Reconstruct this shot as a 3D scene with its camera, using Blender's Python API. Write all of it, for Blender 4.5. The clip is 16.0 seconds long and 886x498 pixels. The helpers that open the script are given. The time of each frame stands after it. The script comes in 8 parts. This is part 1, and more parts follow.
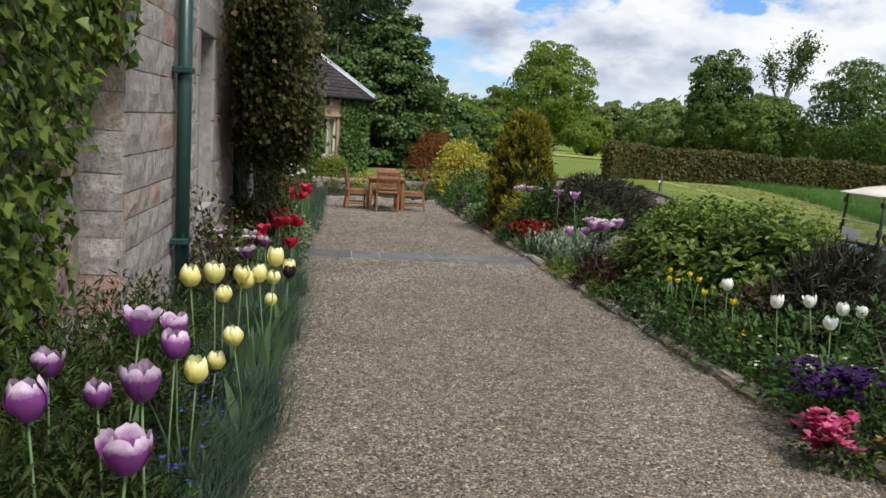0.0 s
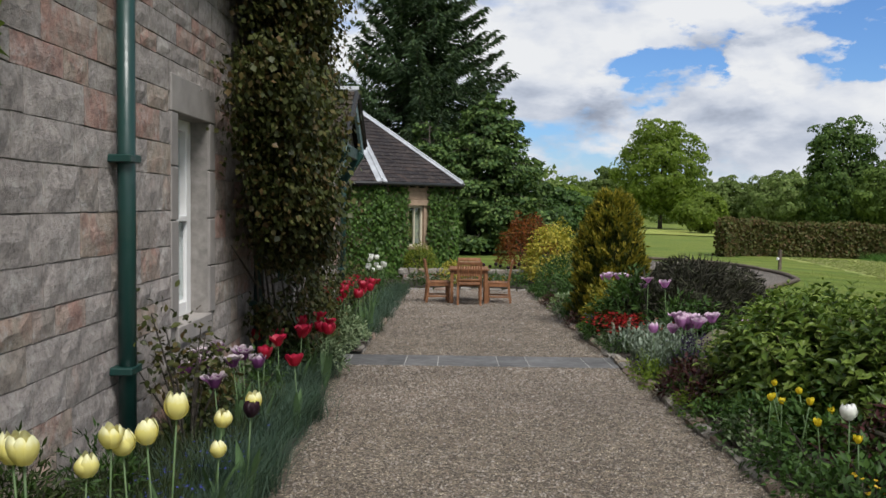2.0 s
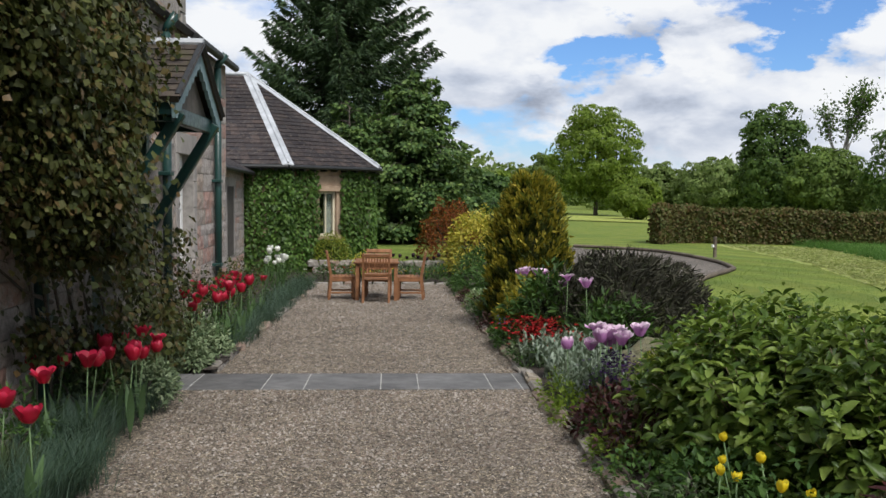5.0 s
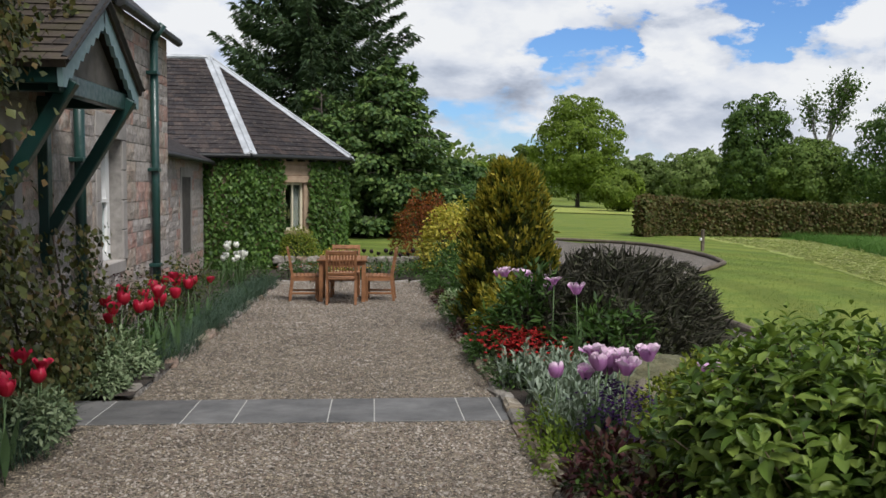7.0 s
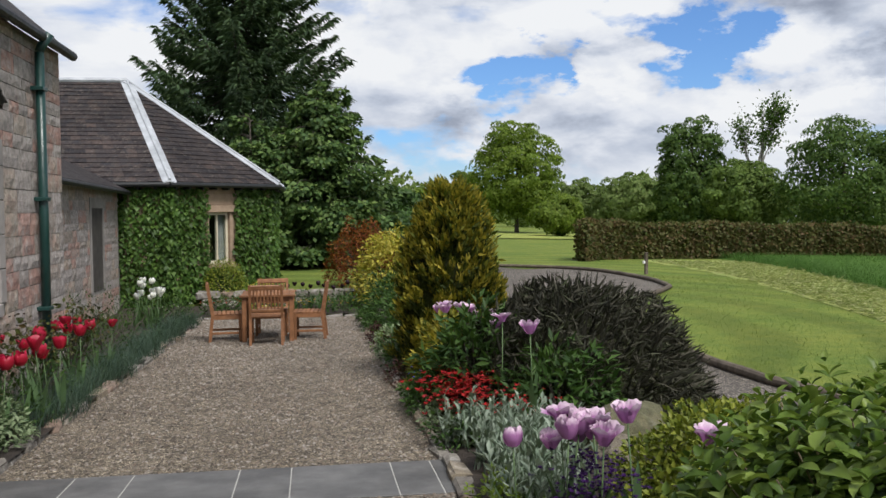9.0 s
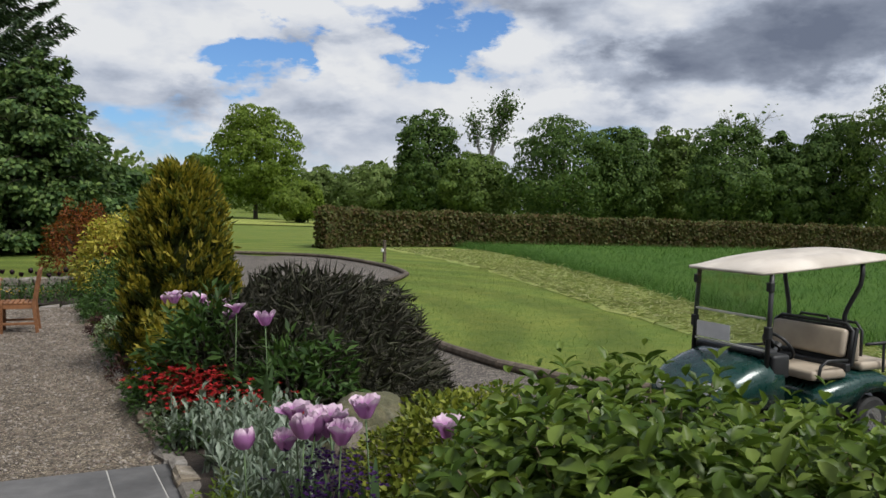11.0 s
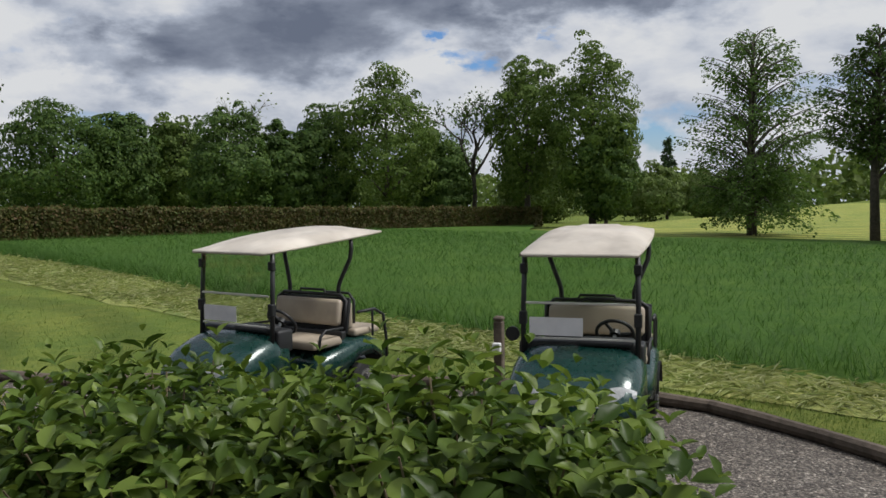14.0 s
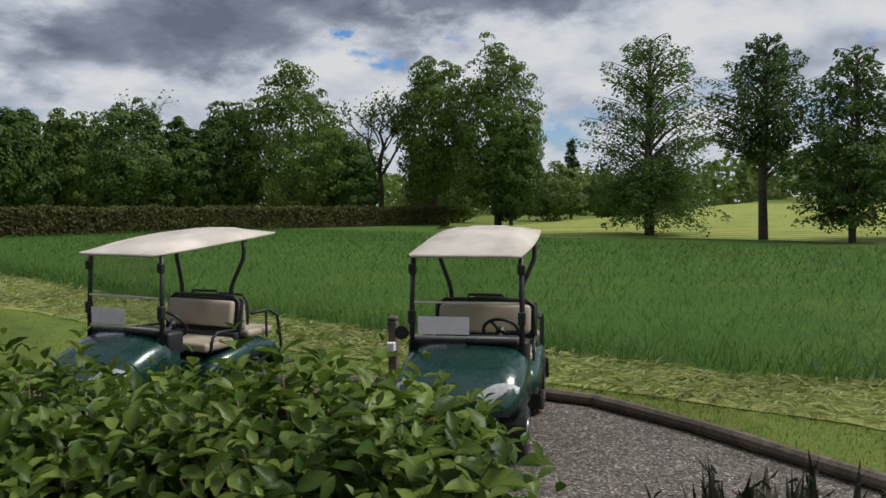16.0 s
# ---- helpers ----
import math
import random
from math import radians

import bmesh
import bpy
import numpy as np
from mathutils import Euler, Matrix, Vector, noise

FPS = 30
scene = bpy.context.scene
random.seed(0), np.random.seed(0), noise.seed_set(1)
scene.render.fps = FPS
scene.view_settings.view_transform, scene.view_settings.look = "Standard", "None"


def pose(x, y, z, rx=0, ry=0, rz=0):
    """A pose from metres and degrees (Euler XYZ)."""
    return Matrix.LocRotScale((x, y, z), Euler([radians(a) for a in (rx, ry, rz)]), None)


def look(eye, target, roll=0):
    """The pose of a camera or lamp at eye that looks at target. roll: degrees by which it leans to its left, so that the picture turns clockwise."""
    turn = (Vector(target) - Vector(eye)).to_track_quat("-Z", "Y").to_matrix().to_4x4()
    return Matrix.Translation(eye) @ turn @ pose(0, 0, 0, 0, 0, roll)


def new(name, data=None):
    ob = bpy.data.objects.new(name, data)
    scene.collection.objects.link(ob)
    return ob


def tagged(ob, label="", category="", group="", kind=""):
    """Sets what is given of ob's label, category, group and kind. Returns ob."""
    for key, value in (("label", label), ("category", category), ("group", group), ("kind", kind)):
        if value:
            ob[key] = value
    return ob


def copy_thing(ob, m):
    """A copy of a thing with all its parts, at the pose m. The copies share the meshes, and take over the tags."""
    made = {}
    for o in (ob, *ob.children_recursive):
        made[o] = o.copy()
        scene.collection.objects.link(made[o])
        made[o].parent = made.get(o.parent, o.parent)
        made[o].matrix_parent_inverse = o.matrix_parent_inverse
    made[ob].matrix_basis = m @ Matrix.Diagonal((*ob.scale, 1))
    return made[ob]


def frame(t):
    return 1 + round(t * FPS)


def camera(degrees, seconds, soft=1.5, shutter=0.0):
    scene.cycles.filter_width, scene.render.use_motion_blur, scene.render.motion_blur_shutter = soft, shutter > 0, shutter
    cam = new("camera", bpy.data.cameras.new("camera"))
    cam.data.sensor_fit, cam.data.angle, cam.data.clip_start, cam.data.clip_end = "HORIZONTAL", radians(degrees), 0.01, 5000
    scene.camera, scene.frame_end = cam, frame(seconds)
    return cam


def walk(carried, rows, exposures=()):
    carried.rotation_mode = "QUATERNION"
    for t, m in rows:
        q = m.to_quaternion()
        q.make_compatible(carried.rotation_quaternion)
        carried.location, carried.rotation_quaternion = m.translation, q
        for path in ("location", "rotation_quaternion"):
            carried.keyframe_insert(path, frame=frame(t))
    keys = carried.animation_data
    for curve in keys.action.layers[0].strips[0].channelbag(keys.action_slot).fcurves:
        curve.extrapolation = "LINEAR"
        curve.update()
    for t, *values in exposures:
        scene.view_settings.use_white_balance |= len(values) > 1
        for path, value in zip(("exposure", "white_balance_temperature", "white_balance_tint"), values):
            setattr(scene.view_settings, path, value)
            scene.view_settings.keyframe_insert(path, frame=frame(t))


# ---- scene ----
cam = camera(52.8, 16.0, 1.55)
METRES, EYE, TILT, LEAN, TURN = 7.2, 1.85, 0.0, 0.0, -7.0
ROWS = [
    (0.0, 0.0, 0.0, 0.0, 0.48, -8.12, -3.35),
    (0.5, 0.0196, 0.0561, 0.0006, 1.84, -6.73, -1.76),
    (1.0, 0.0461, 0.1098, 0.001, 4.06, -3.94, -1.61),
    (1.5, 0.0695, 0.1599, 0.0064, 7.24, -2.69, -1.98),
    (2.0, 0.0803, 0.2143, 0.0027, 7.64, -2.91, -0.71),
    (2.5, 0.0993, 0.2606, 0.0014, 8.01, -3.2, -0.55),
    (3.0, 0.1182, 0.3029, 0.0049, 9.17, -3.98, -1.04),
    (3.5, 0.1209, 0.3502, 0.0014, 8.09, -3.91, -0.53),
    (4.0, 0.1251, 0.3986, 0.001, 4.61, -3.46, 0.21),
    (6.5, 0.1416, 0.6608, -0.007, 3.41, -4.19, -0.87),
    (7.0, 0.1436, 0.7097, -0.0057, 2.57, -4.19, -0.53),
    (7.5, 0.1525, 0.7615, -0.0059, 2.27, -3.64, -0.96),
    (8.0, 0.1515, 0.8087, -0.0093, 1.63, -2.51, -0.39),
    (10.5, 0.1532, 0.9086, -0.0112, -12.06, -3.08, -0.15),
    (11.0, 0.1555, 0.9084, -0.0114, -17.87, -3.22, -0.79),
    (11.5, 0.1578, 0.9069, -0.0115, -23.88, -3.54, -1.1),
    (12.0, 0.1613, 0.9056, -0.0122, -30.35, -4.25, -1.26),
    (12.5, 0.1648, 0.9029, -0.0127, -36.62, -4.71, -0.82),
    (13.0, 0.1644, 0.9033, -0.0136, -41.82, -4.62, -0.31),
    (13.5, 0.1619, 0.9078, -0.0156, -46.4, -4.44, 0.23),
    (14.0, 0.1608, 0.9056, -0.0148, -48.88, -4.03, 0.77),
    (14.5, 0.1587, 0.8934, -0.0131, -49.44, -3.72, 0.73),
    (15.0, 0.1557, 0.8789, -0.0115, -49.47, -3.78, 0.44),
    (15.5, 0.1571, 0.8695, -0.012, -50.97, -4.15, 0.52),
    (16.0, 0.1579, 0.8718, -0.0115, -54.72, -4.12, 0.54),
]
EXPOSURES = [(0.0, 0.32), (0.5, 0.18), (1.0, 0.18), (1.5, 0.06), (2.0, 0.10), (3.5, 0.27), (4.0, 0.30), (6.5, 0.14), (8.2, 0.22), (10.5, 0.02), (12.5, -0.06), (14.0, -0.18), (16.0, -0.22)]
walk(cam, [(t, pose(0, 0, EYE, TILT, LEAN, TURN) @ pose(METRES * x, METRES * y, METRES * z, 90 + pitch, roll, yaw)) for t, x, y, z, yaw, pitch, roll in ROWS], EXPOSURES)

# ---------------------------------------------------------------- light
SUN_AZ, SUN_EL = 152.0, 56.0          # degrees clockwise from +y, and up
world = bpy.data.worlds.new("sky")
scene.world = world
world.use_nodes = True
wt = world.node_tree
wt.nodes.clear()


def wnode(kind, **kw):
    n = wt.nodes.new(kind)
    for k, v in kw.items():
        n.inputs[k].default_value = v
    return n


def wmath(op, a, b=None, clamp=False):
    n = wt.nodes.new("ShaderNodeMath")
    n.operation, n.use_clamp = op, clamp
    for i, v in enumerate((a, b)):
        if v is None:
            continue
        if isinstance(v, (int, float)):
            n.inputs[i].default_value = v
        else:
            wt.links.new(v, n.inputs[i])
    return n.outputs[0]


def wramp(fac, stops):
    n = wt.nodes.new("ShaderNodeValToRGB")
    while len(n.color_ramp.elements) < len(stops):
        n.color_ramp.elements.new(0.5)
    for e, (p, c) in zip(n.color_ramp.elements, stops):
        e.position, e.color = p, (c[0], c[1], c[2], 1) if not isinstance(c, float) else (c, c, c, 1)
    wt.links.new(fac, n.inputs[0])
    return n.outputs[0]


def wmix(fac, a, b):
    n = wt.nodes.new("ShaderNodeMix")
    n.data_type = "RGBA"
    wt.links.new(fac, n.inputs[0])
    for s, v in ((n.inputs[6], a), (n.inputs[7], b)):
        if isinstance(v, tuple):
            s.default_value = (*v, 1)
        else:
            wt.links.new(v, s)
    return n.outputs[2]


sky = wt.nodes.new("ShaderNodeTexSky")
sky.sky_type, sky.sun_disc = "NISHITA", False
sky.sun_elevation, sky.sun_rotation = radians(SUN_EL), radians(SUN_AZ)
sky.air_density, sky.dust_density, sky.ozone_density = 1.0, 0.4, 3.0
co = wt.nodes.new("ShaderNodeTexCoord")
sep = wt.nodes.new("ShaderNodeSeparateXYZ")
wt.links.new(co.outputs["Generated"], sep.inputs[0])
comb = wt.nodes.new("ShaderNodeCombineXYZ")                          # clouds are wider than they are tall
wt.links.new(sep.outputs[0], comb.inputs[0])
wt.links.new(sep.outputs[1], comb.inputs[1])
wt.links.new(wmath("MULTIPLY", sep.outputs[2], 2.1), comb.inputs[2])


def wnoise(scale, detail, rough, off=0.0, dist=0.0, rise=0.0):
    m = wt.nodes.new("ShaderNodeMapping")
    m.inputs["Location"].default_value = (off, off * 0.7, off * 0.3 + rise)
    wt.links.new(comb.outputs[0], m.inputs[0])
    n = wnode("ShaderNodeTexNoise", Scale=scale, Detail=detail, Roughness=rough, Distortion=dist)
    wt.links.new(m.outputs[0], n.inputs["Vector"])
    return n.outputs[0]


big = wnoise(7.0, 9.0, 0.54, 2.0, 0.2)
above = wnoise(7.0, 9.0, 0.54, 2.0, 0.2, 0.075)      # the same cloud a little higher up
tone = wnoise(3.4, 7.0, 0.55, 5.3, 0.1)


curl = wt.nodes.new("ShaderNodeTexNoise")                           # billows along the clouds' edges
for k, v in (("Scale", 11.0), ("Detail", 7.0), ("Roughness", 0.58)):
    curl.inputs[k].default_value = v
wt.links.new(comb.outputs[0], curl.inputs["Vector"])
less = wt.nodes.new("ShaderNodeVectorMath")
less.operation = "SUBTRACT"
less.inputs[1].default_value = (0.5, 0.5, 0.5)
wt.links.new(curl.outputs["Color"], less.inputs[0])
part_of = wt.nodes.new("ShaderNodeVectorMath")
part_of.operation = "MULTIPLY"
part_of.inputs[1].default_value = (0.22, 0.22, 0.13)
wt.links.new(less.outputs[0], part_of.inputs[0])
billow = wt.nodes.new("ShaderNodeVectorMath")
billow.operation = "ADD"
wt.links.new(co.outputs["Generated"], billow.inputs[0])
wt.links.new(part_of.outputs[0], billow.inputs[1])
flat_sky = wt.nodes.new("ShaderNodeVectorMath")                      # squeezes heights, so that round patches lie flat
flat_sky.operation = "MULTIPLY"
flat_sky.inputs[1].default_value = (1.0, 1.0, 1.7)
wt.links.new(billow.outputs[0], flat_sky.inputs[0])


def towards(az, el, wide, tight=0.3):
    """How near a direction of the sky lies to the one named, 0 to 1."""
    a, e = radians(az), radians(el)
    n = wt.nodes.new("ShaderNodeVectorMath")
    n.operation = "DISTANCE"
    wt.links.new(flat_sky.outputs[0], n.inputs[0])
    n.inputs[1].default_value = (math.sin(a) * math.cos(e), math.cos(a) * math.cos(e), math.sin(e) * 1.7)
    m = wt.nodes.new("ShaderNodeMapRange")
    m.interpolation_type = "SMOOTHSTEP"
    m.inputs[1].default_value, m.inputs[2].default_value = radians(wide), radians(tight)
    wt.links.new(n.outputs["Value"], m.inputs[0])
    return m.outputs[0]


def patches(rows):
    """The sum of soft patches: (azimuth, height, width, weight)."""
    total = None
    for az, el, wide, much in rows:
        one = wmath("MULTIPLY", towards(az, el, wide), much)
        total = one if total is None else wmath("ADD", total, one)
    return total


gap = patches(((12.8, 8.2, 4.8, 1.1), (14.3, 9.8, 3.6, 0.9), (24.8, 10.4, 5.9, 1.2), (23.6, 8.2, 3.6, 0.8), (20.5, 6.9, 3.6, 0.6), (20.0, 12.0, 4.5, 0.8), (6.8, 4.6, 5.6, 0.7), (10.5, 2.8, 4.9, 0.6), (57.0, 8.4, 3.6, 1.0), (62.4, 8.7, 2.8, 1.0), (69.0, 3.2, 4.9, 0.5), (35.5, 3.4, 4.2, 0.4)))
puff = patches(((19.0, 9.1, 3.9, 1.0), (16.4, 8.7, 2.2, 0.7), (10.0, 7.6, 3.0, 0.9), (6.0, 8.6, 4.0, 0.6), (30.0, 10.2, 3.6, 0.9), (28.0, 7.2, 3.4, 0.9), (32.5, 6.4, 3.2, 0.7), (-1.0, 10.5, 6.0, 0.7), (78.0, 9.3, 6.0, 0.8), (38.0, 10.0, 3.0, 0.7), (52.0, 6.3, 5.5, 0.8), (44.0, 5.4, 5.0, 0.6), (60.5, 6.4, 5.0, 0.7), (70.0, 7.0, 5.0, 0.6)))
bank = wmath("ADD", towards(54, 45, 62.1, 34), patches(((61.0, 10.9, 5.5, 0.8), (70.0, 11.9, 7.0, 0.9), (77.0, 13.0, 6.5, 0.7), (43.0, 8.7, 8.8, 0.9), (37.0, 7.7, 5.4, 0.8), (34.0, 8.2, 4.1, 0.5), (50.0, 9.6, 8.1, 0.9), (58.0, 11.6, 7.4, 0.9), (66.0, 12.2, 8.1, 0.9), (9.0, 5.9, 3.5, 0.3), (20.0, 6.0, 4.1, 0.25))))
dens = wmath("ADD", wmath("SUBTRACT", wmath("ADD", big, 0.09), wmath("MULTIPLY", gap, 0.34)), wmath("ADD", wmath("MULTIPLY", bank, 0.18), wmath("MULTIPLY", puff, 0.13)))
cover = wramp(dens, [(0.36, 0.0), (0.43, 0.55), (0.52, 1.0)])
under = wmath("MULTIPLY", wmath("SUBTRACT", above, big), 1.15)     # grey undersides, bright tops
dark = wmath("ADD", wmath("ADD", wmath("MULTIPLY", big, 0.52), under), wmath("ADD", wmath("MULTIPLY", tone, 0.30), wmath("SUBTRACT", wmath("MULTIPLY", bank, 0.30), wmath("MULTIPLY", puff, 0.17))), clamp=True)
cloud = wramp(dark, [(0.29, (0.98, 1.0, 1.03)), (0.42, (0.83, 0.87, 0.95)), (0.55, (0.58, 0.64, 0.76)), (0.70, (0.33, 0.375, 0.475)), (0.90, (0.19, 0.225, 0.31))])
skyc = wnode("ShaderNodeMix")
skyc.data_type, skyc.blend_type = "RGBA", "MULTIPLY"
skyc.inputs[0].default_value = 1.0
wt.links.new(sky.outputs[0], skyc.inputs[6])
skyc.inputs[7].default_value = (0.082, 0.112, 0.155, 1)
full = wmix(cover, skyc.outputs[2], cloud)
haze = wramp(sep.outputs[2], [(0.0, 0.6), (0.07, 0.0)])
full = wmix(haze, full, (0.74, 0.80, 0.90))
bg = wnode("ShaderNodeBackground", Strength=0.79)
wt.links.new(full, bg.inputs[0])
wout = wt.nodes.new("ShaderNodeOutputWorld")
wt.links.new(bg.outputs[0], wout.inputs[0])

sun = new("sun", bpy.data.lights.new("sun", "SUN"))
sun.data.energy, sun.data.angle, sun.data.color = 3.7, radians(24), (1.0, 0.975, 0.94)
sun_from = Vector((math.sin(radians(SUN_AZ)) * math.cos(radians(SUN_EL)), math.cos(radians(SUN_AZ)) * math.cos(radians(SUN_EL)), math.sin(radians(SUN_EL))))
sun.matrix_world = look(sun_from * 60, (0, 0, 0))

# ---------------------------------------------------------------- materials
MATS = {}


def shader(name):
    m = bpy.data.materials.new(name)
    m.use_nodes = True
    t = m.node_tree
    return m, t, t.nodes["Principled BSDF"], t.nodes["Material Output"]


def link(t, a, b):
    t.links.new(a, b)


def noise_tex(t, vec, scale, detail=4.0, rough=0.55, dist=0.0):
    n = t.nodes.new("ShaderNodeTexNoise")
    n.inputs["Scale"].default_value, n.inputs["Detail"].default_value = scale, detail
    n.inputs["Roughness"].default_value, n.inputs["Distortion"].default_value = rough, dist
    link(t, vec, n.inputs["Vector"])
    return n.outputs[0]


def ramp(t, fac, cols, lo=0.3, hi=0.7):
    n = t.nodes.new("ShaderNodeValToRGB")
    k = len(cols)
    while len(n.color_ramp.elements) < k:
        n.color_ramp.elements.new(0.5)
    for i, (e, c) in enumerate(zip(n.color_ramp.elements, cols)):
        e.position = lo + (hi - lo) * i / max(1, k - 1)
        e.color = (*c, 1)
    link(t, fac, n.inputs[0])
    return n.outputs[0]


def blend(t, a, b, fac, mode="MIX"):
    n = t.nodes.new("ShaderNodeMix")
    n.data_type, n.blend_type = "RGBA", mode
    for s, v in ((n.inputs[0], fac), (n.inputs[6], a), (n.inputs[7], b)):
        if isinstance(v, (int, float)):
            s.default_value = v
        elif isinstance(v, tuple):
            s.default_value = (*v, 1)
        else:
            link(t, v, s)
    return n.outputs[2]


def tmath(t, op, a, b=0.0):
    n = t.nodes.new("ShaderNodeMath")
    n.operation = op
    for i, v in enumerate((a, b)):
        if isinstance(v, (int, float)):
            n.inputs[i].default_value = v
        else:
            link(t, v, n.inputs[i])
    return n.outputs[0]


def position(t, per_object=False):
    geo = t.nodes.new("ShaderNodeNewGeometry")
    return geo.outputs["Position"]


def bump(t, bsdf, height, strength, distance):
    n = t.nodes.new("ShaderNodeBump")
    n.inputs["Strength"].default_value, n.inputs["Distance"].default_value = strength, distance
    link(t, height, n.inputs["Height"])
    link(t, n.outputs[0], bsdf.inputs["Normal"])


def surface(name, cols, scale=6.0, rough=0.8, stain=0.35, stain_scale=0.7, bumps=0.3, bump_scale=40.0, depth=0.01, metal=0.0, lo=0.3, hi=0.7, coat=0.0, vary=0.0):
    """A worn surface: fine grain, large stains and relief; vary: change from piece to piece."""
    m, t, b, out = shader(name)
    p = position(t)
    c = ramp(t, noise_tex(t, p, scale, 6), cols, lo, hi)
    if stain:
        s = ramp(t, noise_tex(t, p, stain_scale, 4, 0.6), [(1 - stain,) * 3, (1.0, 1.0, 1.0)], 0.35, 0.62)
        c = blend(t, c, s, 1.0, "MULTIPLY")
    if vary:
        info = t.nodes.new("ShaderNodeObjectInfo")
        v = ramp(t, info.outputs["Random"], [(1 - vary,) * 3, (1 + vary * 0.35,) * 3], 0, 1)
        c = blend(t, c, v, 1.0, "MULTIPLY")
    link(t, c, b.inputs["Base Color"])
    b.inputs["Metallic"].default_value = metal
    b.inputs["Coat Weight"].default_value = coat
    r = ramp(t, noise_tex(t, p, scale * 2.3, 4), [(max(0.05, rough - 0.12),) * 3, (min(1, rough + 0.12),) * 3])
    link(t, r, b.inputs["Roughness"])
    if bumps:
        bump(t, b, noise_tex(t, p, bump_scale, 5, 0.65), bumps, depth)
    MATS[name] = m
    return m


def foliage_mat(name, cols, rough=0.5, through_light=0.35, vein=True, patch=0.5):
    """Leaves: each leaf its own tone, light passing through."""
    m, t, b, out = shader(name)
    geo = t.nodes.new("ShaderNodeNewGeometry")
    c = ramp(t, geo.outputs["Random Per Island"], cols, 0.0, 1.0)
    s = ramp(t, noise_tex(t, geo.outputs["Position"], 0.8, 4), [(1 - patch * 0.6,) * 3, (1.0,) * 3], 0.35, 0.65)
    c = blend(t, c, s, 1.0, "MULTIPLY")
    link(t, c, b.inputs["Base Color"])
    b.inputs["Roughness"].default_value = rough
    b.inputs["Specular IOR Level"].default_value = 0.22
    tr = t.nodes.new("ShaderNodeBsdfTranslucent")
    link(t, blend(t, c, (0.95, 1.0, 0.6), 0.8, "MULTIPLY"), tr.inputs[0])
    mx = t.nodes.new("ShaderNodeMixShader")
    mx.inputs[0].default_value = through_light
    link(t, b.outputs[0], mx.inputs[1])
    link(t, tr.outputs[0], mx.inputs[2])
    link(t, mx.outputs[0], out.inputs[0])
    MATS[name] = m
    return m


def petal_mat(name, low, tip, dark=0.8):
    """Petals: from the base colour to the colour of the rim."""
    m, t, b, out = shader(name)
    co = t.nodes.new("ShaderNodeTexCoord")
    sp = t.nodes.new("ShaderNodeSeparateXYZ")
    link(t, co.outputs["Generated"], sp.inputs[0])
    nz = tmath(t, "ADD", sp.outputs[2], tmath(t, "MULTIPLY", noise_tex(t, co.outputs["Object"], 60, 3), 0.35))
    c = ramp(t, nz, [low, low, tip], 0.35, 1.15 if tip != low else 1.0)
    info = t.nodes.new("ShaderNodeObjectInfo")
    c = blend(t, c, ramp(t, info.outputs["Random"], [(dark,) * 3, (1.0,) * 3], 0, 1), 1.0, "MULTIPLY")
    link(t, c, b.inputs["Base Color"])
    b.inputs["Roughness"].default_value = 0.5
    tr = t.nodes.new("ShaderNodeBsdfTranslucent")
    link(t, c, tr.inputs[0])
    mx = t.nodes.new("ShaderNodeMixShader")
    mx.inputs[0].default_value = 0.3
    link(t, b.outputs[0], mx.inputs[1])
    link(t, tr.outputs[0], mx.inputs[2])
    link(t, mx.outputs[0], out.inputs[0])
    MATS[name] = m
    return m


def gravel_mat(name, cols, fine=120.0):
    m, t, b, out = shader(name)
    p = position(t)
    vor = t.nodes.new("ShaderNodeTexVoronoi")
    vor.inputs["Scale"].default_value = fine
    link(t, p, vor.inputs["Vector"])
    c = ramp(t, vor.outputs["Color"], cols, 0.1, 0.9)
    c = blend(t, c, ramp(t, noise_tex(t, p, 1.1, 5, 0.6), [(0.74, 0.72, 0.70), (1.0, 1.0, 1.0)], 0.35, 0.65), 1.0, "MULTIPLY")
    c = blend(t, c, ramp(t, noise_tex(t, p, 9, 4, 0.8), [(0.72, 0.71, 0.70), (1.22, 1.21, 1.19)], 0.40, 0.60), 1.0, "MULTIPLY")
    c = blend(t, c, ramp(t, vor.outputs["Distance"], [(1.0,) * 3, (0.5,) * 3], 0.3, 0.8), 1.0, "MULTIPLY")
    c = blend(t, c, ramp(t, noise_tex(t, p, 24, 3, 0.75), [(0.50, 0.49, 0.48), (1.36, 1.34, 1.31)], 0.38, 0.62), 1.0, "MULTIPLY")
    c = blend(t, c, ramp(t, noise_tex(t, p, fine * 0.9, 2, 0.8), [(0.45, 0.44, 0.43), (1.25, 1.24, 1.22)], 0.36, 0.62), 1.0, "MULTIPLY")
    link(t, c, b.inputs["Base Color"])
    b.inputs["Roughness"].default_value = 0.85
    hh = tmath(t, "ADD", tmath(t, "MULTIPLY", vor.outputs["Distance"], -1.0), tmath(t, "MULTIPLY", noise_tex(t, p, 3.0, 4), 1.5))
    bump(t, b, hh, 0.9, 0.012)
    MATS[name] = m
    return m


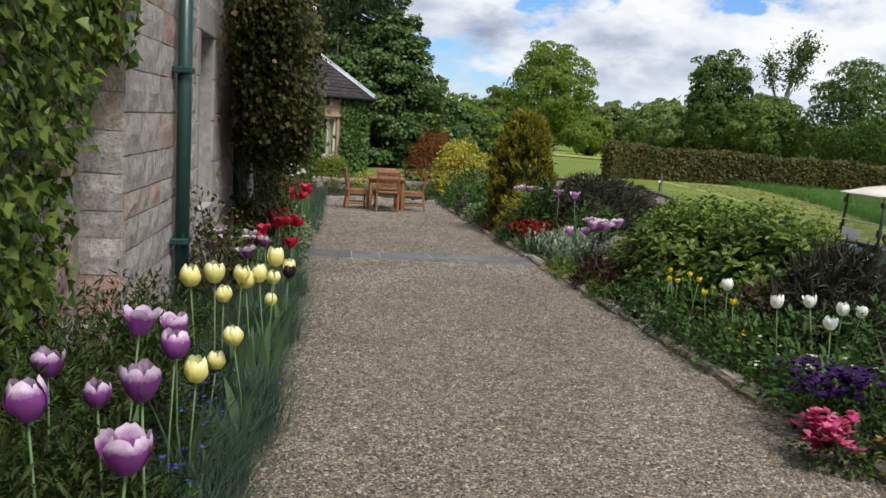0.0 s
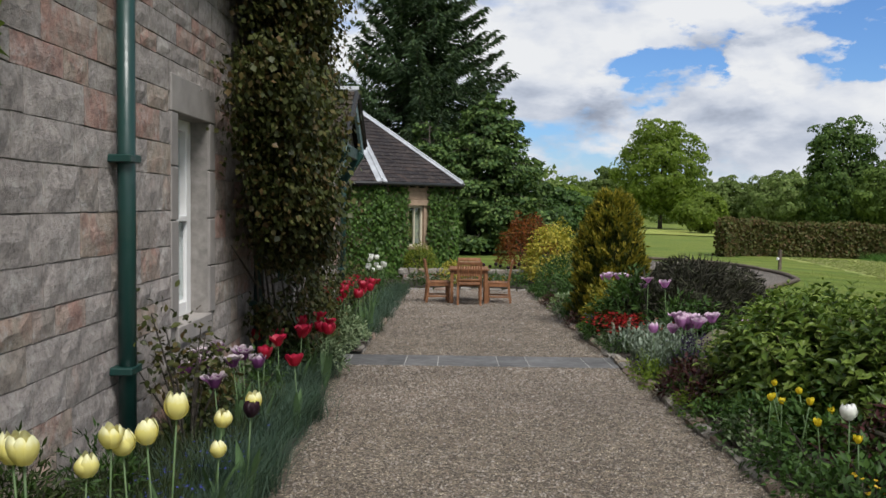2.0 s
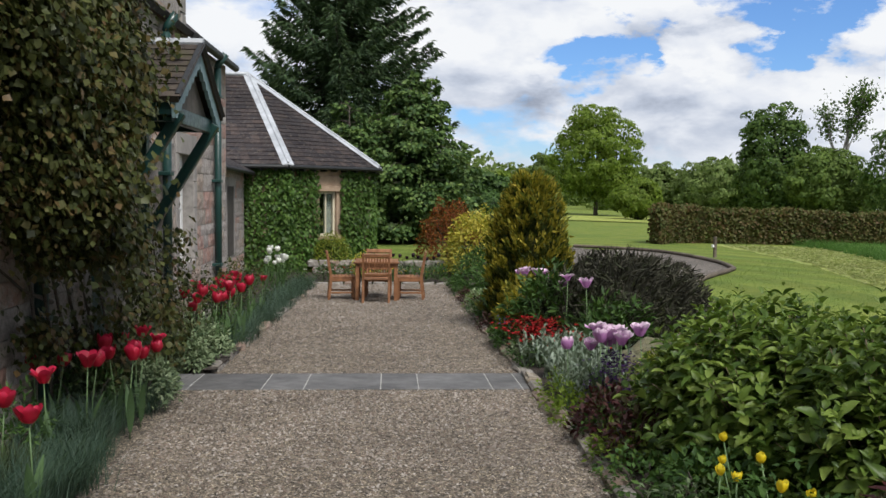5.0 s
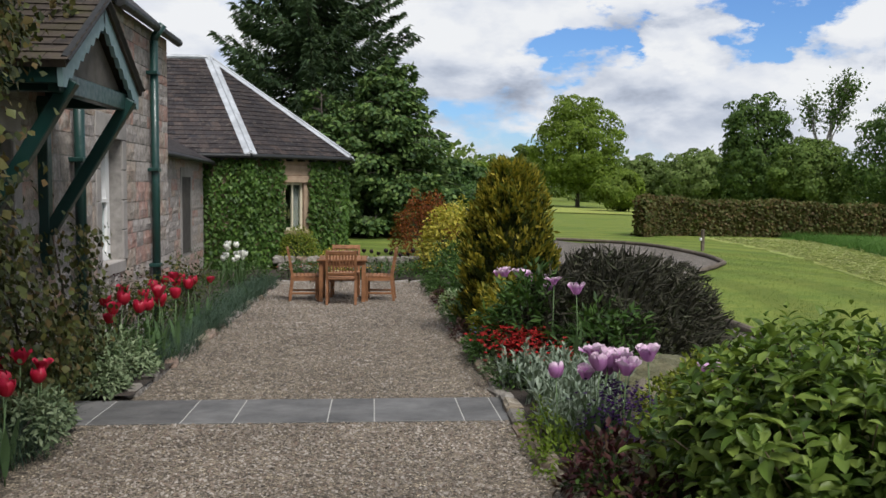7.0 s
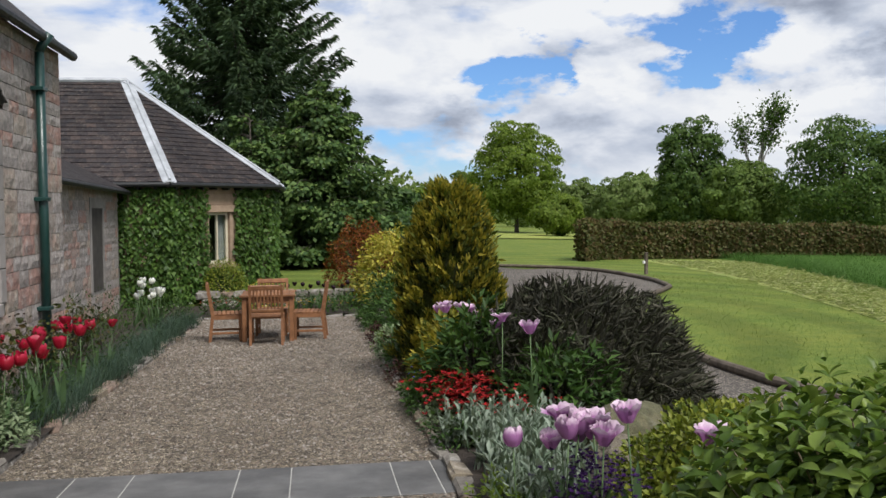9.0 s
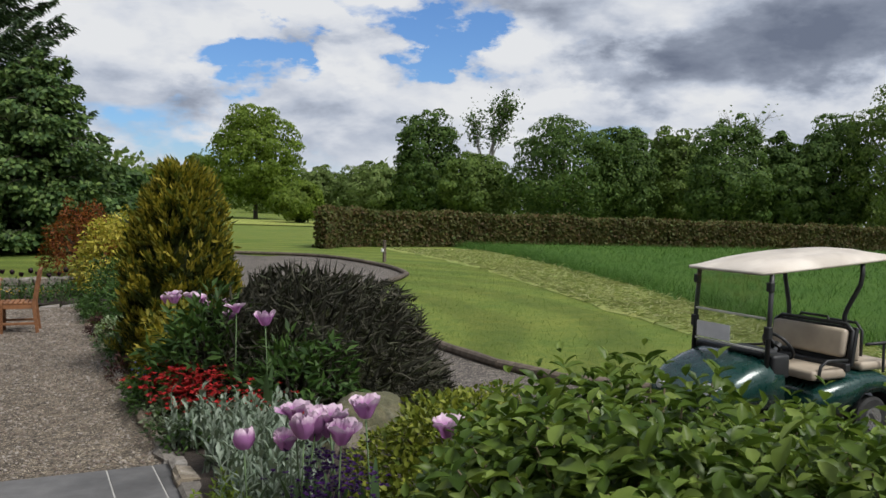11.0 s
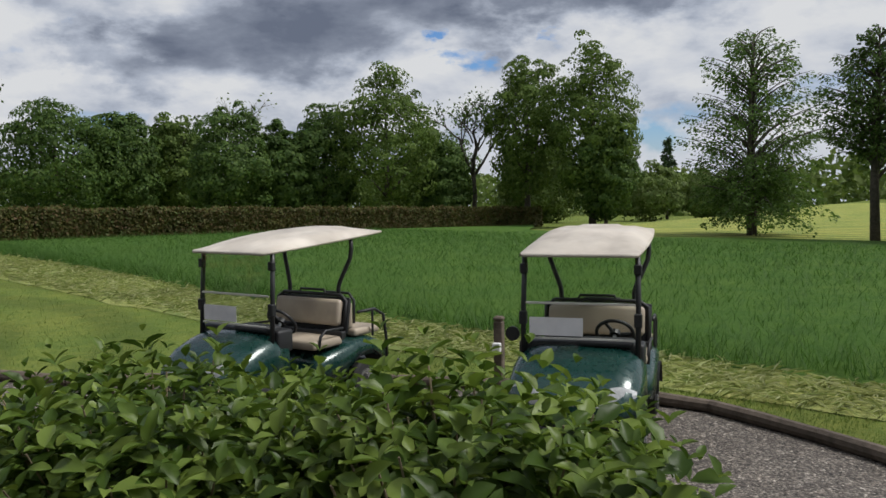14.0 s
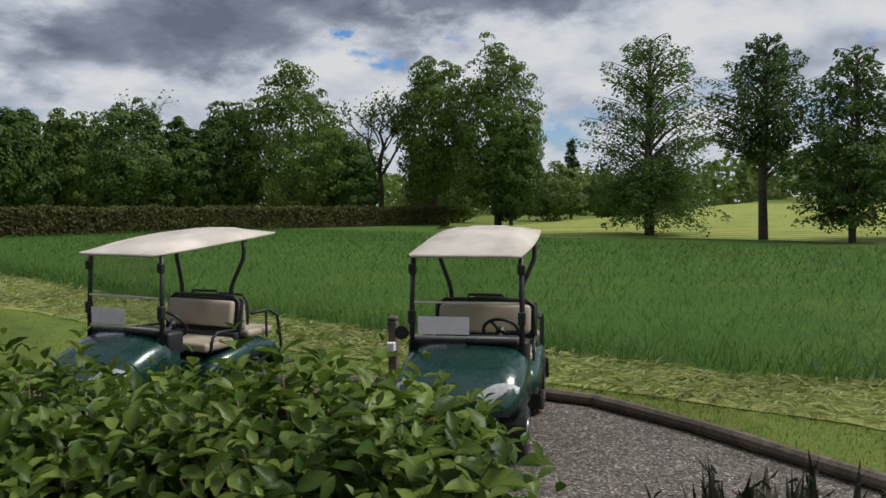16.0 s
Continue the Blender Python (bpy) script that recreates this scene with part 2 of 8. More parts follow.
def stone_mat(name, grey, pink, buff, pinkness=0.5, lichen=0.55):
    """Weathered sandstone and whinstone blocks: each stone its own mix of grey, red and buff."""
    m, t, b, out = shader(name)
    info = t.nodes.new("ShaderNodeObjectInfo")
    geo = t.nodes.new("ShaderNodeNewGeometry")
    p = geo.outputs["Position"]
    r = tmath(t, "FRACT", tmath(t, "ADD", info.outputs["Random"], geo.outputs["Random Per Island"]))
    base = ramp(t, r, [grey, tuple(v * 1.15 for v in grey), tuple(v * 0.86 for v in grey), buff, tuple((a + c) / 2 for a, c in zip(grey, pink))], 0, 1)
    blot = tmath(t, "ADD", noise_tex(t, p, 4.2, 7, 0.66, 0.5), tmath(t, "MULTIPLY", tmath(t, "SUBTRACT", r, 0.5), 0.24))
    fac = ramp(t, blot, [(0, 0, 0), (pinkness,) * 3], 0.55, 0.63)
    fac = blend(t, fac, ramp(t, r, [(0.25,) * 3, (0.35,) * 3, (1.0,) * 3], 0.55, 0.85), 1.0, "MULTIPLY")
    c = blend(t, base, pink, fac)
    c = blend(t, c, ramp(t, noise_tex(t, p, 13, 8, 0.75, 0.4), [(0.55, 0.54, 0.54), (1.10, 1.09, 1.07)], 0.36, 0.60), 1.0, "MULTIPLY")
    c = blend(t, c, (0.52, 0.50, 0.47), ramp(t, noise_tex(t, p, 7, 8, 0.75, 0.6), [(0, 0, 0), (lichen,) * 3], 0.52, 0.66))
    c = blend(t, c, ramp(t, noise_tex(t, p, 60, 5, 0.7), [(0.5, 0.48, 0.47), (1.0, 1.0, 1.0)], 0.34, 0.44), 1.0, "MULTIPLY")
    link(t, c, b.inputs["Base Color"])
    b.inputs["Roughness"].default_value = 0.92
    bump(t, b, tmath(t, "ADD", noise_tex(t, p, 28, 8, 0.75), tmath(t, "MULTIPLY", noise_tex(t, p, 7, 4), 0.8)), 0.8, 0.016)
    MATS[name] = m
    return m


def lawn_mat(name, cols, stripe=0.0):
    m, t, b, out = shader(name)
    p = position(t)
    c = ramp(t, noise_tex(t, p, 24, 8, 0.78), cols, 0.36, 0.64)
    c = blend(t, c, ramp(t, noise_tex(t, p, 0.35, 5, 0.6), [(0.84, 0.90, 0.80), (1.14, 1.05, 0.97)], 0.38, 0.62), 1.0, "MULTIPLY")
    c = blend(t, c, ramp(t, noise_tex(t, p, 2.6, 6, 0.7, 0.8), [(0.86, 0.90, 0.84), (1.16, 1.08, 1.02)], 0.40, 0.60), 1.0, "MULTIPLY")
    if stripe:
        w = t.nodes.new("ShaderNodeTexWave")
        w.wave_type, w.rings_direction = "RINGS", "Z"
        w.inputs["Scale"].default_value, w.inputs["Distortion"].default_value = 0.16, 2.5
        mp = t.nodes.new("ShaderNodeMapping")
        mp.inputs["Location"].default_value = (-1.0, -25.0, 0)
        link(t, p, mp.inputs[0])
        link(t, mp.outputs[0], w.inputs[0])
        c = blend(t, c, ramp(t, w.outputs[1], [(1 - stripe,) * 3, (1 + stripe * 0.5,) * 3], 0.3, 0.7), 1.0, "MULTIPLY")
    link(t, c, b.inputs["Base Color"])
    b.inputs["Roughness"].default_value = 0.9
    b.inputs["Specular IOR Level"].default_value = 0.15
    bump(t, b, noise_tex(t, p, 60, 5, 0.7), 0.8, 0.03)
    MATS[name] = m
    return m


def paint(name, col, rough=0.4, coat=0.0, metal=0.0, wear=0.12, bumps=0.04):
    return surface(name, [tuple(v * (1 - wear) for v in col), col], 9.0, rough, wear, 1.5, bumps, 60, 0.004, metal, coat=coat)


def glass_mat(name, tint=(0.9, 0.95, 0.93), mix=0.12):
    m, t, b, out = shader(name)
    tr = t.nodes.new("ShaderNodeBsdfTransparent")
    tr.inputs[0].default_value = (*tint, 1)
    gl = t.nodes.new("ShaderNodeBsdfGlossy")
    gl.inputs["Roughness"].default_value = 0.03
    fr = t.nodes.new("ShaderNodeLayerWeight")
    fr.inputs[0].default_value = 0.25
    mx = t.nodes.new("ShaderNodeMixShader")
    link(t, tmath(t, "ADD", tmath(t, "MULTIPLY", fr.outputs["Facing"], 0.35), mix), mx.inputs[0])
    link(t, tr.outputs[0], mx.inputs[1])
    link(t, gl.outputs[0], mx.inputs[2])
    link(t, mx.outputs[0], out.inputs[0])
    MATS[name] = m
    return m


gravel = gravel_mat("gravel", [(0.04229, 0.03602, 0.02818), (0.2327, 0.1956, 0.15), (0.3912, 0.3396, 0.2591), (0.1216, 0.09261, 0.07), (0.6556, 0.5917, 0.4728)], 82)
drive_gravel = gravel_mat("drive_gravel", [(0.045, 0.040, 0.036), (0.18, 0.16, 0.14), (0.27, 0.245, 0.22), (0.11, 0.092, 0.08), (0.46, 0.43, 0.39)], 44)
pebble = surface("pebble", [(0.12, 0.105, 0.095), (0.30, 0.26, 0.22), (0.42, 0.38, 0.33)], 45, 0.8, 0.2, 2.0, 0.2, 90, 0.003)
slate_slab = surface("slate_slab", [(0.100, 0.098, 0.097), (0.168, 0.164, 0.160)], 3.5, 0.6, 0.3, 1.1, 0.25, 30, 0.004, vary=0.35)
mortar = surface("mortar", [(0.195, 0.18, 0.165), (0.33, 0.3075, 0.285)], 14, 0.95, 0.3, 0.9, 0.5, 60, 0.008)
pale_joint = surface("pale_joint", [(0.36, 0.35, 0.33), (0.46, 0.45, 0.42)], 14, 0.9, 0.2, 0.9, 0.3, 60, 0.004)
wall_stone = stone_mat("wall_stone", (0.35, 0.315, 0.295), (0.40, 0.225, 0.185), (0.385, 0.325, 0.265), 0.72)
dressed = surface("dressed_stone", [(0.27, 0.25, 0.235), (0.37, 0.34, 0.315)], 5, 0.9, 0.3, 0.8, 0.35, 40, 0.006)
buff_stone = surface("buff_stone", [(0.30, 0.21, 0.145), (0.42, 0.31, 0.22)], 6, 0.9, 0.3, 0.8, 0.4, 40, 0.008)
edge_stone = stone_mat("edge_stone", (0.22, 0.20, 0.175), (0.28, 0.18, 0.13), (0.30, 0.25, 0.18), 0.4)
roof_slate = surface("roof_slate", [(0.018, 0.0165, 0.01875), (0.0465, 0.039, 0.0375), (0.03, 0.0315, 0.036)], 7, 0.65, 0.35, 0.6, 0.3, 30, 0.006, vary=0.3)
def speckle(mat, cols, patch, patch_scale=9.0, lo=0.56, hi=0.66):
    """Give each joined piece its own tone, and pale weathering patches."""
    t = mat.node_tree
    b = t.nodes["Principled BSDF"]
    src = b.inputs["Base Color"].links[0].from_socket
    geo = t.nodes.new("ShaderNodeNewGeometry")
    c = blend(t, src, ramp(t, geo.outputs["Random Per Island"], cols, 0, 1), 1.0, "MULTIPLY")
    c = blend(t, c, patch, ramp(t, noise_tex(t, geo.outputs["Position"], patch_scale, 6, 0.7), [(0, 0, 0), (0.75,) * 3], lo, hi))
    link(t, c, b.inputs["Base Color"])


speckle(roof_slate, [(0.55, 0.55, 0.6), (1.2, 1.1, 1.05), (0.8, 0.8, 0.85), (1.7, 1.45, 1.3)], (0.13, 0.11, 0.095))
roof_slate.node_tree.nodes["Principled BSDF"].inputs["Specular IOR Level"].default_value = 0.2
moss_slate = surface("moss_slate", [(0.035, 0.03, 0.028), (0.075, 0.06, 0.05), (0.06, 0.055, 0.03)], 6, 0.85, 0.4, 1.3, 0.5, 30, 0.01)
moss_slate.node_tree.nodes["Principled BSDF"].inputs["Specular IOR Level"].default_value = 0.2
lead = surface("lead", [(0.36, 0.38, 0.41), (0.52, 0.54, 0.57)], 4, 0.55, 0.25, 1.0, 0.15, 20, 0.006, metal=0.1)
green_paint = paint("green_paint", (0.009, 0.043, 0.037), 0.4, 0.1)
pale_green_paint = paint("pale_green_paint", (0.17, 0.26, 0.27), 0.5)
white_paint = paint("white_paint", (0.84, 0.84, 0.83), 0.45, wear=0.05)
cream_paint = paint("cream_paint", (0.62, 0.56, 0.42), 0.5)
black_iron = paint("black_iron", (0.018, 0.019, 0.020), 0.5)
window_glass = glass_mat("window_glass", (0.85, 0.9, 0.9), 0.08)
screen_glass = glass_mat("screen_glass", (0.95, 0.97, 0.95), 0.03)
room_dark = surface("room_dark", [(0.05, 0.045, 0.04), (0.08, 0.07, 0.06)], 3, 0.9, 0.2, 1, 0)
curtain = surface("curtain", [(0.30, 0.29, 0.27), (0.42, 0.41, 0.39)], 3, 0.9, 0.2, 1, 0)
soil = surface("soil", [(0.028, 0.020, 0.015), (0.065, 0.048, 0.036)], 18, 0.95, 0.4, 1.5, 0.9, 30, 0.03)
lawn = lawn_mat("lawn", [(0.08474, 0.1352, 0.02763), (0.1792, 0.2216, 0.05525)], 0.15)
mown = lawn_mat("mown_hay", [(0.2208, 0.2784, 0.0825), (0.3864, 0.4224, 0.187)])
field_soil = lawn_mat("field_soil", [(0.04688, 0.1087, 0.01836), (0.07969, 0.1559, 0.0306)])
teak = surface("teak", [(0.20, 0.085, 0.035), (0.36, 0.165, 0.075)], 11, 0.5, 0.25, 1.8, 0.2, 70, 0.003, vary=0.25)
log_wood = surface("log_wood", [(0.085, 0.065, 0.048), (0.19, 0.15, 0.115)], 9, 0.9, 0.35, 1.4, 0.6, 40, 0.01, vary=0.3)
bark = surface("bark", [(0.045, 0.038, 0.030), (0.11, 0.092, 0.072)], 7, 0.95, 0.3, 0.8, 0.9, 14, 0.04)
pale_bark = surface("pale_bark", [(0.20, 0.19, 0.17), (0.38, 0.36, 0.33)], 6, 0.9, 0.3, 0.8, 0.5, 14, 0.03)
rock_mat = stone_mat("rock", (0.135, 0.115, 0.088), (0.16, 0.125, 0.075), (0.11, 0.11, 0.055), 0.6, 0.12)
cart_green = paint("cart_green", (0.006, 0.042, 0.034), 0.3, 0.45, 0.15, 0.1, 0.0)
roof_plastic = surface("roof_plastic", [(0.50, 0.44, 0.37), (0.68, 0.62, 0.54)], 2.2, 0.5, 0.22, 1.4, 0.05, 30, 0.003)
seat_vinyl = surface("seat_vinyl", [(0.36, 0.30, 0.23), (0.46, 0.39, 0.30)], 5, 0.5, 0.15, 2, 0.12, 90, 0.002)
tyre = surface("tyre_rubber", [(0.012, 0.012, 0.012), (0.03, 0.03, 0.029)], 12, 0.85, 0.2, 3, 0.3, 60, 0.004)
steel = paint("steel", (0.55, 0.56, 0.57), 0.3, 0, 0.9)
lamp_clear = surface("lamp_lens", [(0.3025, 0.3135, 0.319), (0.484, 0.495, 0.495)], 26, 0.3, 0.0, 1, 0.4, 35, 0.01, coat=0.2)
card_white = paint("card_white", (0.80, 0.79, 0.80), 0.6)
clear_plastic = paint("clear_plastic", (0.62, 0.60, 0.55), 0.3)
tan_stem = surface("tan_stem", [(0.16, 0.12, 0.075), (0.34, 0.27, 0.18)], 20, 0.8, 0.2, 3, 0.2, 60, 0.002)
stem_green = surface("stem_green", [(0.07, 0.13, 0.045), (0.12, 0.19, 0.07)], 30, 0.6, 0.2, 3, 0)

ivy_mat = foliage_mat("ivy_leaf", [(0.032, 0.062, 0.01), (0.075, 0.125, 0.018), (0.13, 0.19, 0.03), (0.19, 0.25, 0.05)], 0.42)
ivy_far = foliage_mat("ivy_dense_leaf", [(0.03875, 0.08775, 0.01769), (0.08396, 0.162, 0.03243), (0.1421, 0.2362, 0.0516)], 0.45)
climber_mat = foliage_mat("climber_leaf", [(0.02586, 0.03288, 0.01134), (0.05818, 0.07081, 0.0204), (0.09693, 0.1074, 0.03174), (0.1292, 0.08219, 0.03401)], 0.45, 0.25)
spruce_mat = foliage_mat("spruce_needle", [(0.03844, 0.07055, 0.03422), (0.06589, 0.1129, 0.052), (0.1071, 0.1623, 0.06569)], 0.6, 0.25)
beech_mat = foliage_mat("broad_leaf", [(0.05906, 0.1174, 0.02218), (0.0938, 0.1713, 0.03049), (0.139, 0.2301, 0.04158)], 0.55, 0.5)
airy_mat = foliage_mat("airy_leaf", [(0.07176, 0.135, 0.02839), (0.1052, 0.185, 0.03931), (0.1435, 0.23, 0.0546)], 0.55, 0.5)
lime_mat = foliage_mat("lime_leaf", [(0.119, 0.1937, 0.02448), (0.1785, 0.2601, 0.03468), (0.238, 0.321, 0.051)], 0.55, 0.5)
wood_mat = foliage_mat("woodland_leaf", [(0.04784, 0.098, 0.02184), (0.08133, 0.145, 0.03058), (0.1244, 0.195, 0.0415)], 0.6, 0.35)
yew_mat = foliage_mat("drooping_leaf", [(0.03579, 0.0765, 0.02599), (0.06832, 0.1275, 0.03713), (0.1139, 0.187, 0.05198), (0.1627, 0.238, 0.06683)], 0.55, 0.25)
fresh_mat = foliage_mat("fresh_leaf", [(0.07535, 0.1313, 0.02523), (0.1155, 0.1837, 0.0344), (0.1708, 0.2415, 0.0516)], 0.6, 0.35)
pale_tree_mat = foliage_mat("pale_leaf", [(0.1142, 0.1753, 0.04621), (0.1611, 0.2316, 0.06065), (0.208, 0.2666, 0.08666)], 0.6, 0.4)
hedge_mat = foliage_mat("hedge_leaf", [(0.069, 0.08504, 0.02024), (0.1104, 0.115, 0.03128), (0.1288, 0.08, 0.03496), (0.0782, 0.12, 0.0276)], 0.6, 0.3, patch=0.6)
conifer_green = foliage_mat("conifer_green", [(0.022, 0.034, 0.008), (0.045, 0.064, 0.012), (0.085, 0.10, 0.018)], 0.6, 0.25)
conifer_mat = foliage_mat("golden_conifer", [(0.060, 0.085, 0.012), (0.17, 0.175, 0.022), (0.31, 0.265, 0.032), (0.42, 0.34, 0.045)], 0.55, 0.35)
# dark colour of the plant cores; it stands for the shade deep inside
shade_core_mat = foliage_mat("shade_core", [(0.025, 0.034, 0.008), (0.05, 0.058, 0.013)], 0.7, 0.1)
heather_mat = foliage_mat("heather_sprig", [(0.020, 0.020, 0.014), (0.050, 0.050, 0.034), (0.095, 0.088, 0.064), (0.06, 0.075, 0.035)], 0.7, 0.15)
hydrangea_mat = foliage_mat("hydrangea_leaf", [(0.04458, 0.08382, 0.01349), (0.08637, 0.146, 0.02427), (0.1463, 0.2163, 0.04046), (0.2298, 0.3042, 0.06743)], 0.38, 0.34, patch=0.4)
maple_mat = foliage_mat("maple_leaf", [(0.10, 0.024, 0.014), (0.22, 0.065, 0.018), (0.36, 0.14, 0.03)], 0.5, 0.4)
gold_mat = foliage_mat("variegated_leaf", [(0.22, 0.25, 0.03), (0.48, 0.42, 0.06), (0.64, 0.55, 0.12)], 0.5, 0.35)
box_mat = foliage_mat("box_leaf", [(0.091, 0.1375, 0.0168), (0.208, 0.25, 0.0336), (0.351, 0.375, 0.06)], 0.45, 0.35)
feather_mat = foliage_mat("feathery_leaf", [(0.01736, 0.03224, 0.00744), (0.03224, 0.05456, 0.01116), (0.0527, 0.0744, 0.0186), (0.0372, 0.03844, 0.01736)], 0.55, 0.3)
herb_mat = foliage_mat("herb_leaf", [(0.02679, 0.06, 0.01529), (0.05262, 0.11, 0.02402), (0.0909, 0.165, 0.03822)], 0.5, 0.35)
blue_grass = foliage_mat("blue_grass", [(0.0252, 0.0585, 0.0333), (0.054, 0.0975, 0.06808), (0.1008, 0.1482, 0.111), (0.0432, 0.0858, 0.0296)], 0.6, 0.3)
field_grass = foliage_mat("field_grass", [(0.0495, 0.1182, 0.01938), (0.063, 0.1432, 0.02346), (0.081, 0.1663, 0.02958)], 0.55, 0.4)
hay_grass = foliage_mat("hay_grass", [(0.2208, 0.285, 0.088), (0.4048, 0.437, 0.198), (0.5336, 0.5415, 0.319)], 0.8, 0.35)
silver_mat = foliage_mat("silver_leaf", [(0.15, 0.21, 0.14), (0.25, 0.31, 0.235), (0.36, 0.42, 0.34)], 0.7, 0.2)
sage_mat = foliage_mat("sage_leaf", [(0.10, 0.15, 0.075), (0.19, 0.25, 0.13), (0.28, 0.34, 0.20)], 0.65, 0.25)
bronze_mat = foliage_mat("bronze_leaf", [(0.035, 0.012, 0.014), (0.075, 0.022, 0.022), (0.05, 0.05, 0.02)], 0.5, 0.25)
tulip_leaf = foliage_mat("tulip_leaf", [(0.07, 0.13, 0.05), (0.12, 0.20, 0.085)], 0.5, 0.3)
blue_flower = foliage_mat("blue_flower", [(0.045, 0.05, 0.26), (0.10, 0.12, 0.46)], 0.6, 0.2)
violet_flower = foliage_mat("violet_flower", [(0.020, 0.003, 0.050), (0.048, 0.008, 0.095)], 0.5, 0.2)
red_flower = foliage_mat("red_flower", [(0.30, 0.012, 0.012), (0.46, 0.022, 0.02), (0.16, 0.008, 0.01)], 0.5, 0.2)
pink_flower = foliage_mat("pink_flower", [(0.36, 0.022, 0.09), (0.55, 0.07, 0.19), (0.66, 0.22, 0.34)], 0.5, 0.3)
white_flower = foliage_mat("white_flower", [(0.66, 0.66, 0.58), (0.80, 0.80, 0.72)], 0.5, 0.3)
yellow_flower = foliage_mat("yellow_flower", [(0.62, 0.40, 0.02), (0.76, 0.55, 0.05)], 0.5, 0.3)

petal_purple = petal_mat("petal_purple", (0.24, 0.055, 0.25), (0.80, 0.62, 0.78))
petal_lilac = petal_mat("petal_lilac", (0.52, 0.23, 0.49), (0.86, 0.66, 0.79))
petal_parrot = petal_mat("petal_parrot", (0.16, 0.045, 0.15), (0.68, 0.58, 0.62))
petal_yellow = petal_mat("petal_yellow", (0.80, 0.73, 0.24), (0.88, 0.86, 0.52), 0.92)
petal_red = petal_mat("petal_red", (0.42, 0.008, 0.03), (0.58, 0.02, 0.07))
petal_dark = petal_mat("petal_dark", (0.018, 0.004, 0.012), (0.035, 0.008, 0.02))
petal_white = petal_mat("petal_white", (0.78, 0.79, 0.70), (0.88, 0.88, 0.85), 0.92)
petal_gold = petal_mat("petal_gold", (0.80, 0.62, 0.02), (0.88, 0.74, 0.05))

# ---------------------------------------------------------------- builders
rng = np.random.default_rng(7)


class Build:
    """Collects vertices and faces of one mesh."""

    def __init__(self):
        self.v, self.f = [], []

    def add(self, verts, faces):
        o = len(self.v)
        self.v += [tuple(p) for p in verts]
        self.f += [tuple(i + o for i in f) for f in faces]
        return self

    def box(self, x0, x1, y0, y1, z0, z1, c=0.0, m=None):
        lo, hi = np.array((x0, y0, z0), float), np.array((x1, y1, z1), float)
        if c <= 0:
            vs = [(x, y, z) for x in (x0, x1) for y in (y0, y1) for z in (z0, z1)]
            fs = [(0, 1, 3, 2), (4, 6, 7, 5), (0, 4, 5, 1), (2, 3, 7, 6), (0, 2, 6, 4), (1, 5, 7, 3)]
        else:
            vs, key = [], {}
            for sx in (0, 1):
                for sy in (0, 1):
                    for sz in (0, 1):
                        s = (sx, sy, sz)
                        for a in range(3):
                            p = [(hi[k] if s[k] else lo[k]) + (0 if k == a else (-c if s[k] else c)) for k in range(3)]
                            key[(s, a)] = len(vs)
                            vs.append(p)
            fs = []
            for a in range(3):
                b, d = (a + 1) % 3, (a + 2) % 3
                for e in (0, 1):
                    q = []
                    for sb, sd in ((0, 0), (1, 0), (1, 1), (0, 1)):
                        s = [0, 0, 0]
                        s[a], s[b], s[d] = e, sb, sd
                        q.append(key[(tuple(s), a)])
                    fs.append(tuple(q))
                for sb in (0, 1):
                    for sd in (0, 1):
                        s0, s1 = [0, 0, 0], [0, 0, 0]
                        s0[b], s0[d], s1[b], s1[d], s1[a] = sb, sd, sb, sd, 1
                        s0, s1 = tuple(s0), tuple(s1)
                        fs.append((key[(s0, b)], key[(s1, b)], key[(s1, d)], key[(s0, d)]))
            for s in {k[0] for k in key}:
                fs.append(tuple(key[(s, a)] for a in range(3)))
        vv = np.array(vs)
        mid = (lo + hi) / 2
        out = []
        for f in fs:
            p = vv[list(f)]
            n = np.cross(p[1] - p[0], p[2] - p[0])
            out.append(f if n @ (p.mean(0) - mid) > 0 else f[::-1])
        if m is not None:
            vs = [m @ Vector(p) for p in vs]
        return self.add(vs, out)

    def tube(self, path, r, seg=8, caps=True):
        pts = [Vector(p) for p in path]
        rs = r if isinstance(r, (list, tuple)) else [r] * len(pts)
        rings, prev = [], None
        for i, p in enumerate(pts):
            d = (pts[min(i + 1, len(pts) - 1)] - pts[max(i - 1, 0)]).normalized()
            if prev is None:
                u = d.orthogonal().normalized()
            else:
                u = (prev - d * prev.dot(d)).normalized()
            prev = u
            w = d.cross(u)
            rings.append([p + (u * math.cos(2 * math.pi * k / seg) + w * math.sin(2 * math.pi * k / seg)) * rs[i] for k in range(seg)])
        vs = [q for ring in rings for q in ring]
        fs = [(i * seg + k, i * seg + (k + 1) % seg, (i + 1) * seg + (k + 1) % seg, (i + 1) * seg + k) for i in range(len(pts) - 1) for k in range(seg)]
        if caps:
            fs += [tuple(range(seg))[::-1], tuple(range((len(pts) - 1) * seg, len(pts) * seg))]
        return self.add(vs, fs)

    def prism(self, outline, a, b, axis="z"):
        """An outline (closed, flat) pushed from a to b along an axis."""
        n = len(outline)

        def put(p, h):
            return {"z": (p[0], p[1], h), "y": (p[0], h, p[1]), "x": (h, p[0], p[1])}[axis]
        vs = [put(p, a) for p in outline] + [put(p, b) for p in outline]
        fs = [tuple(range(n)), tuple(range(n, 2 * n))[::-1]] + [(i, i + n, (i + 1) % n + n, (i + 1) % n) for i in range(n)]
        return self.add(vs, fs)

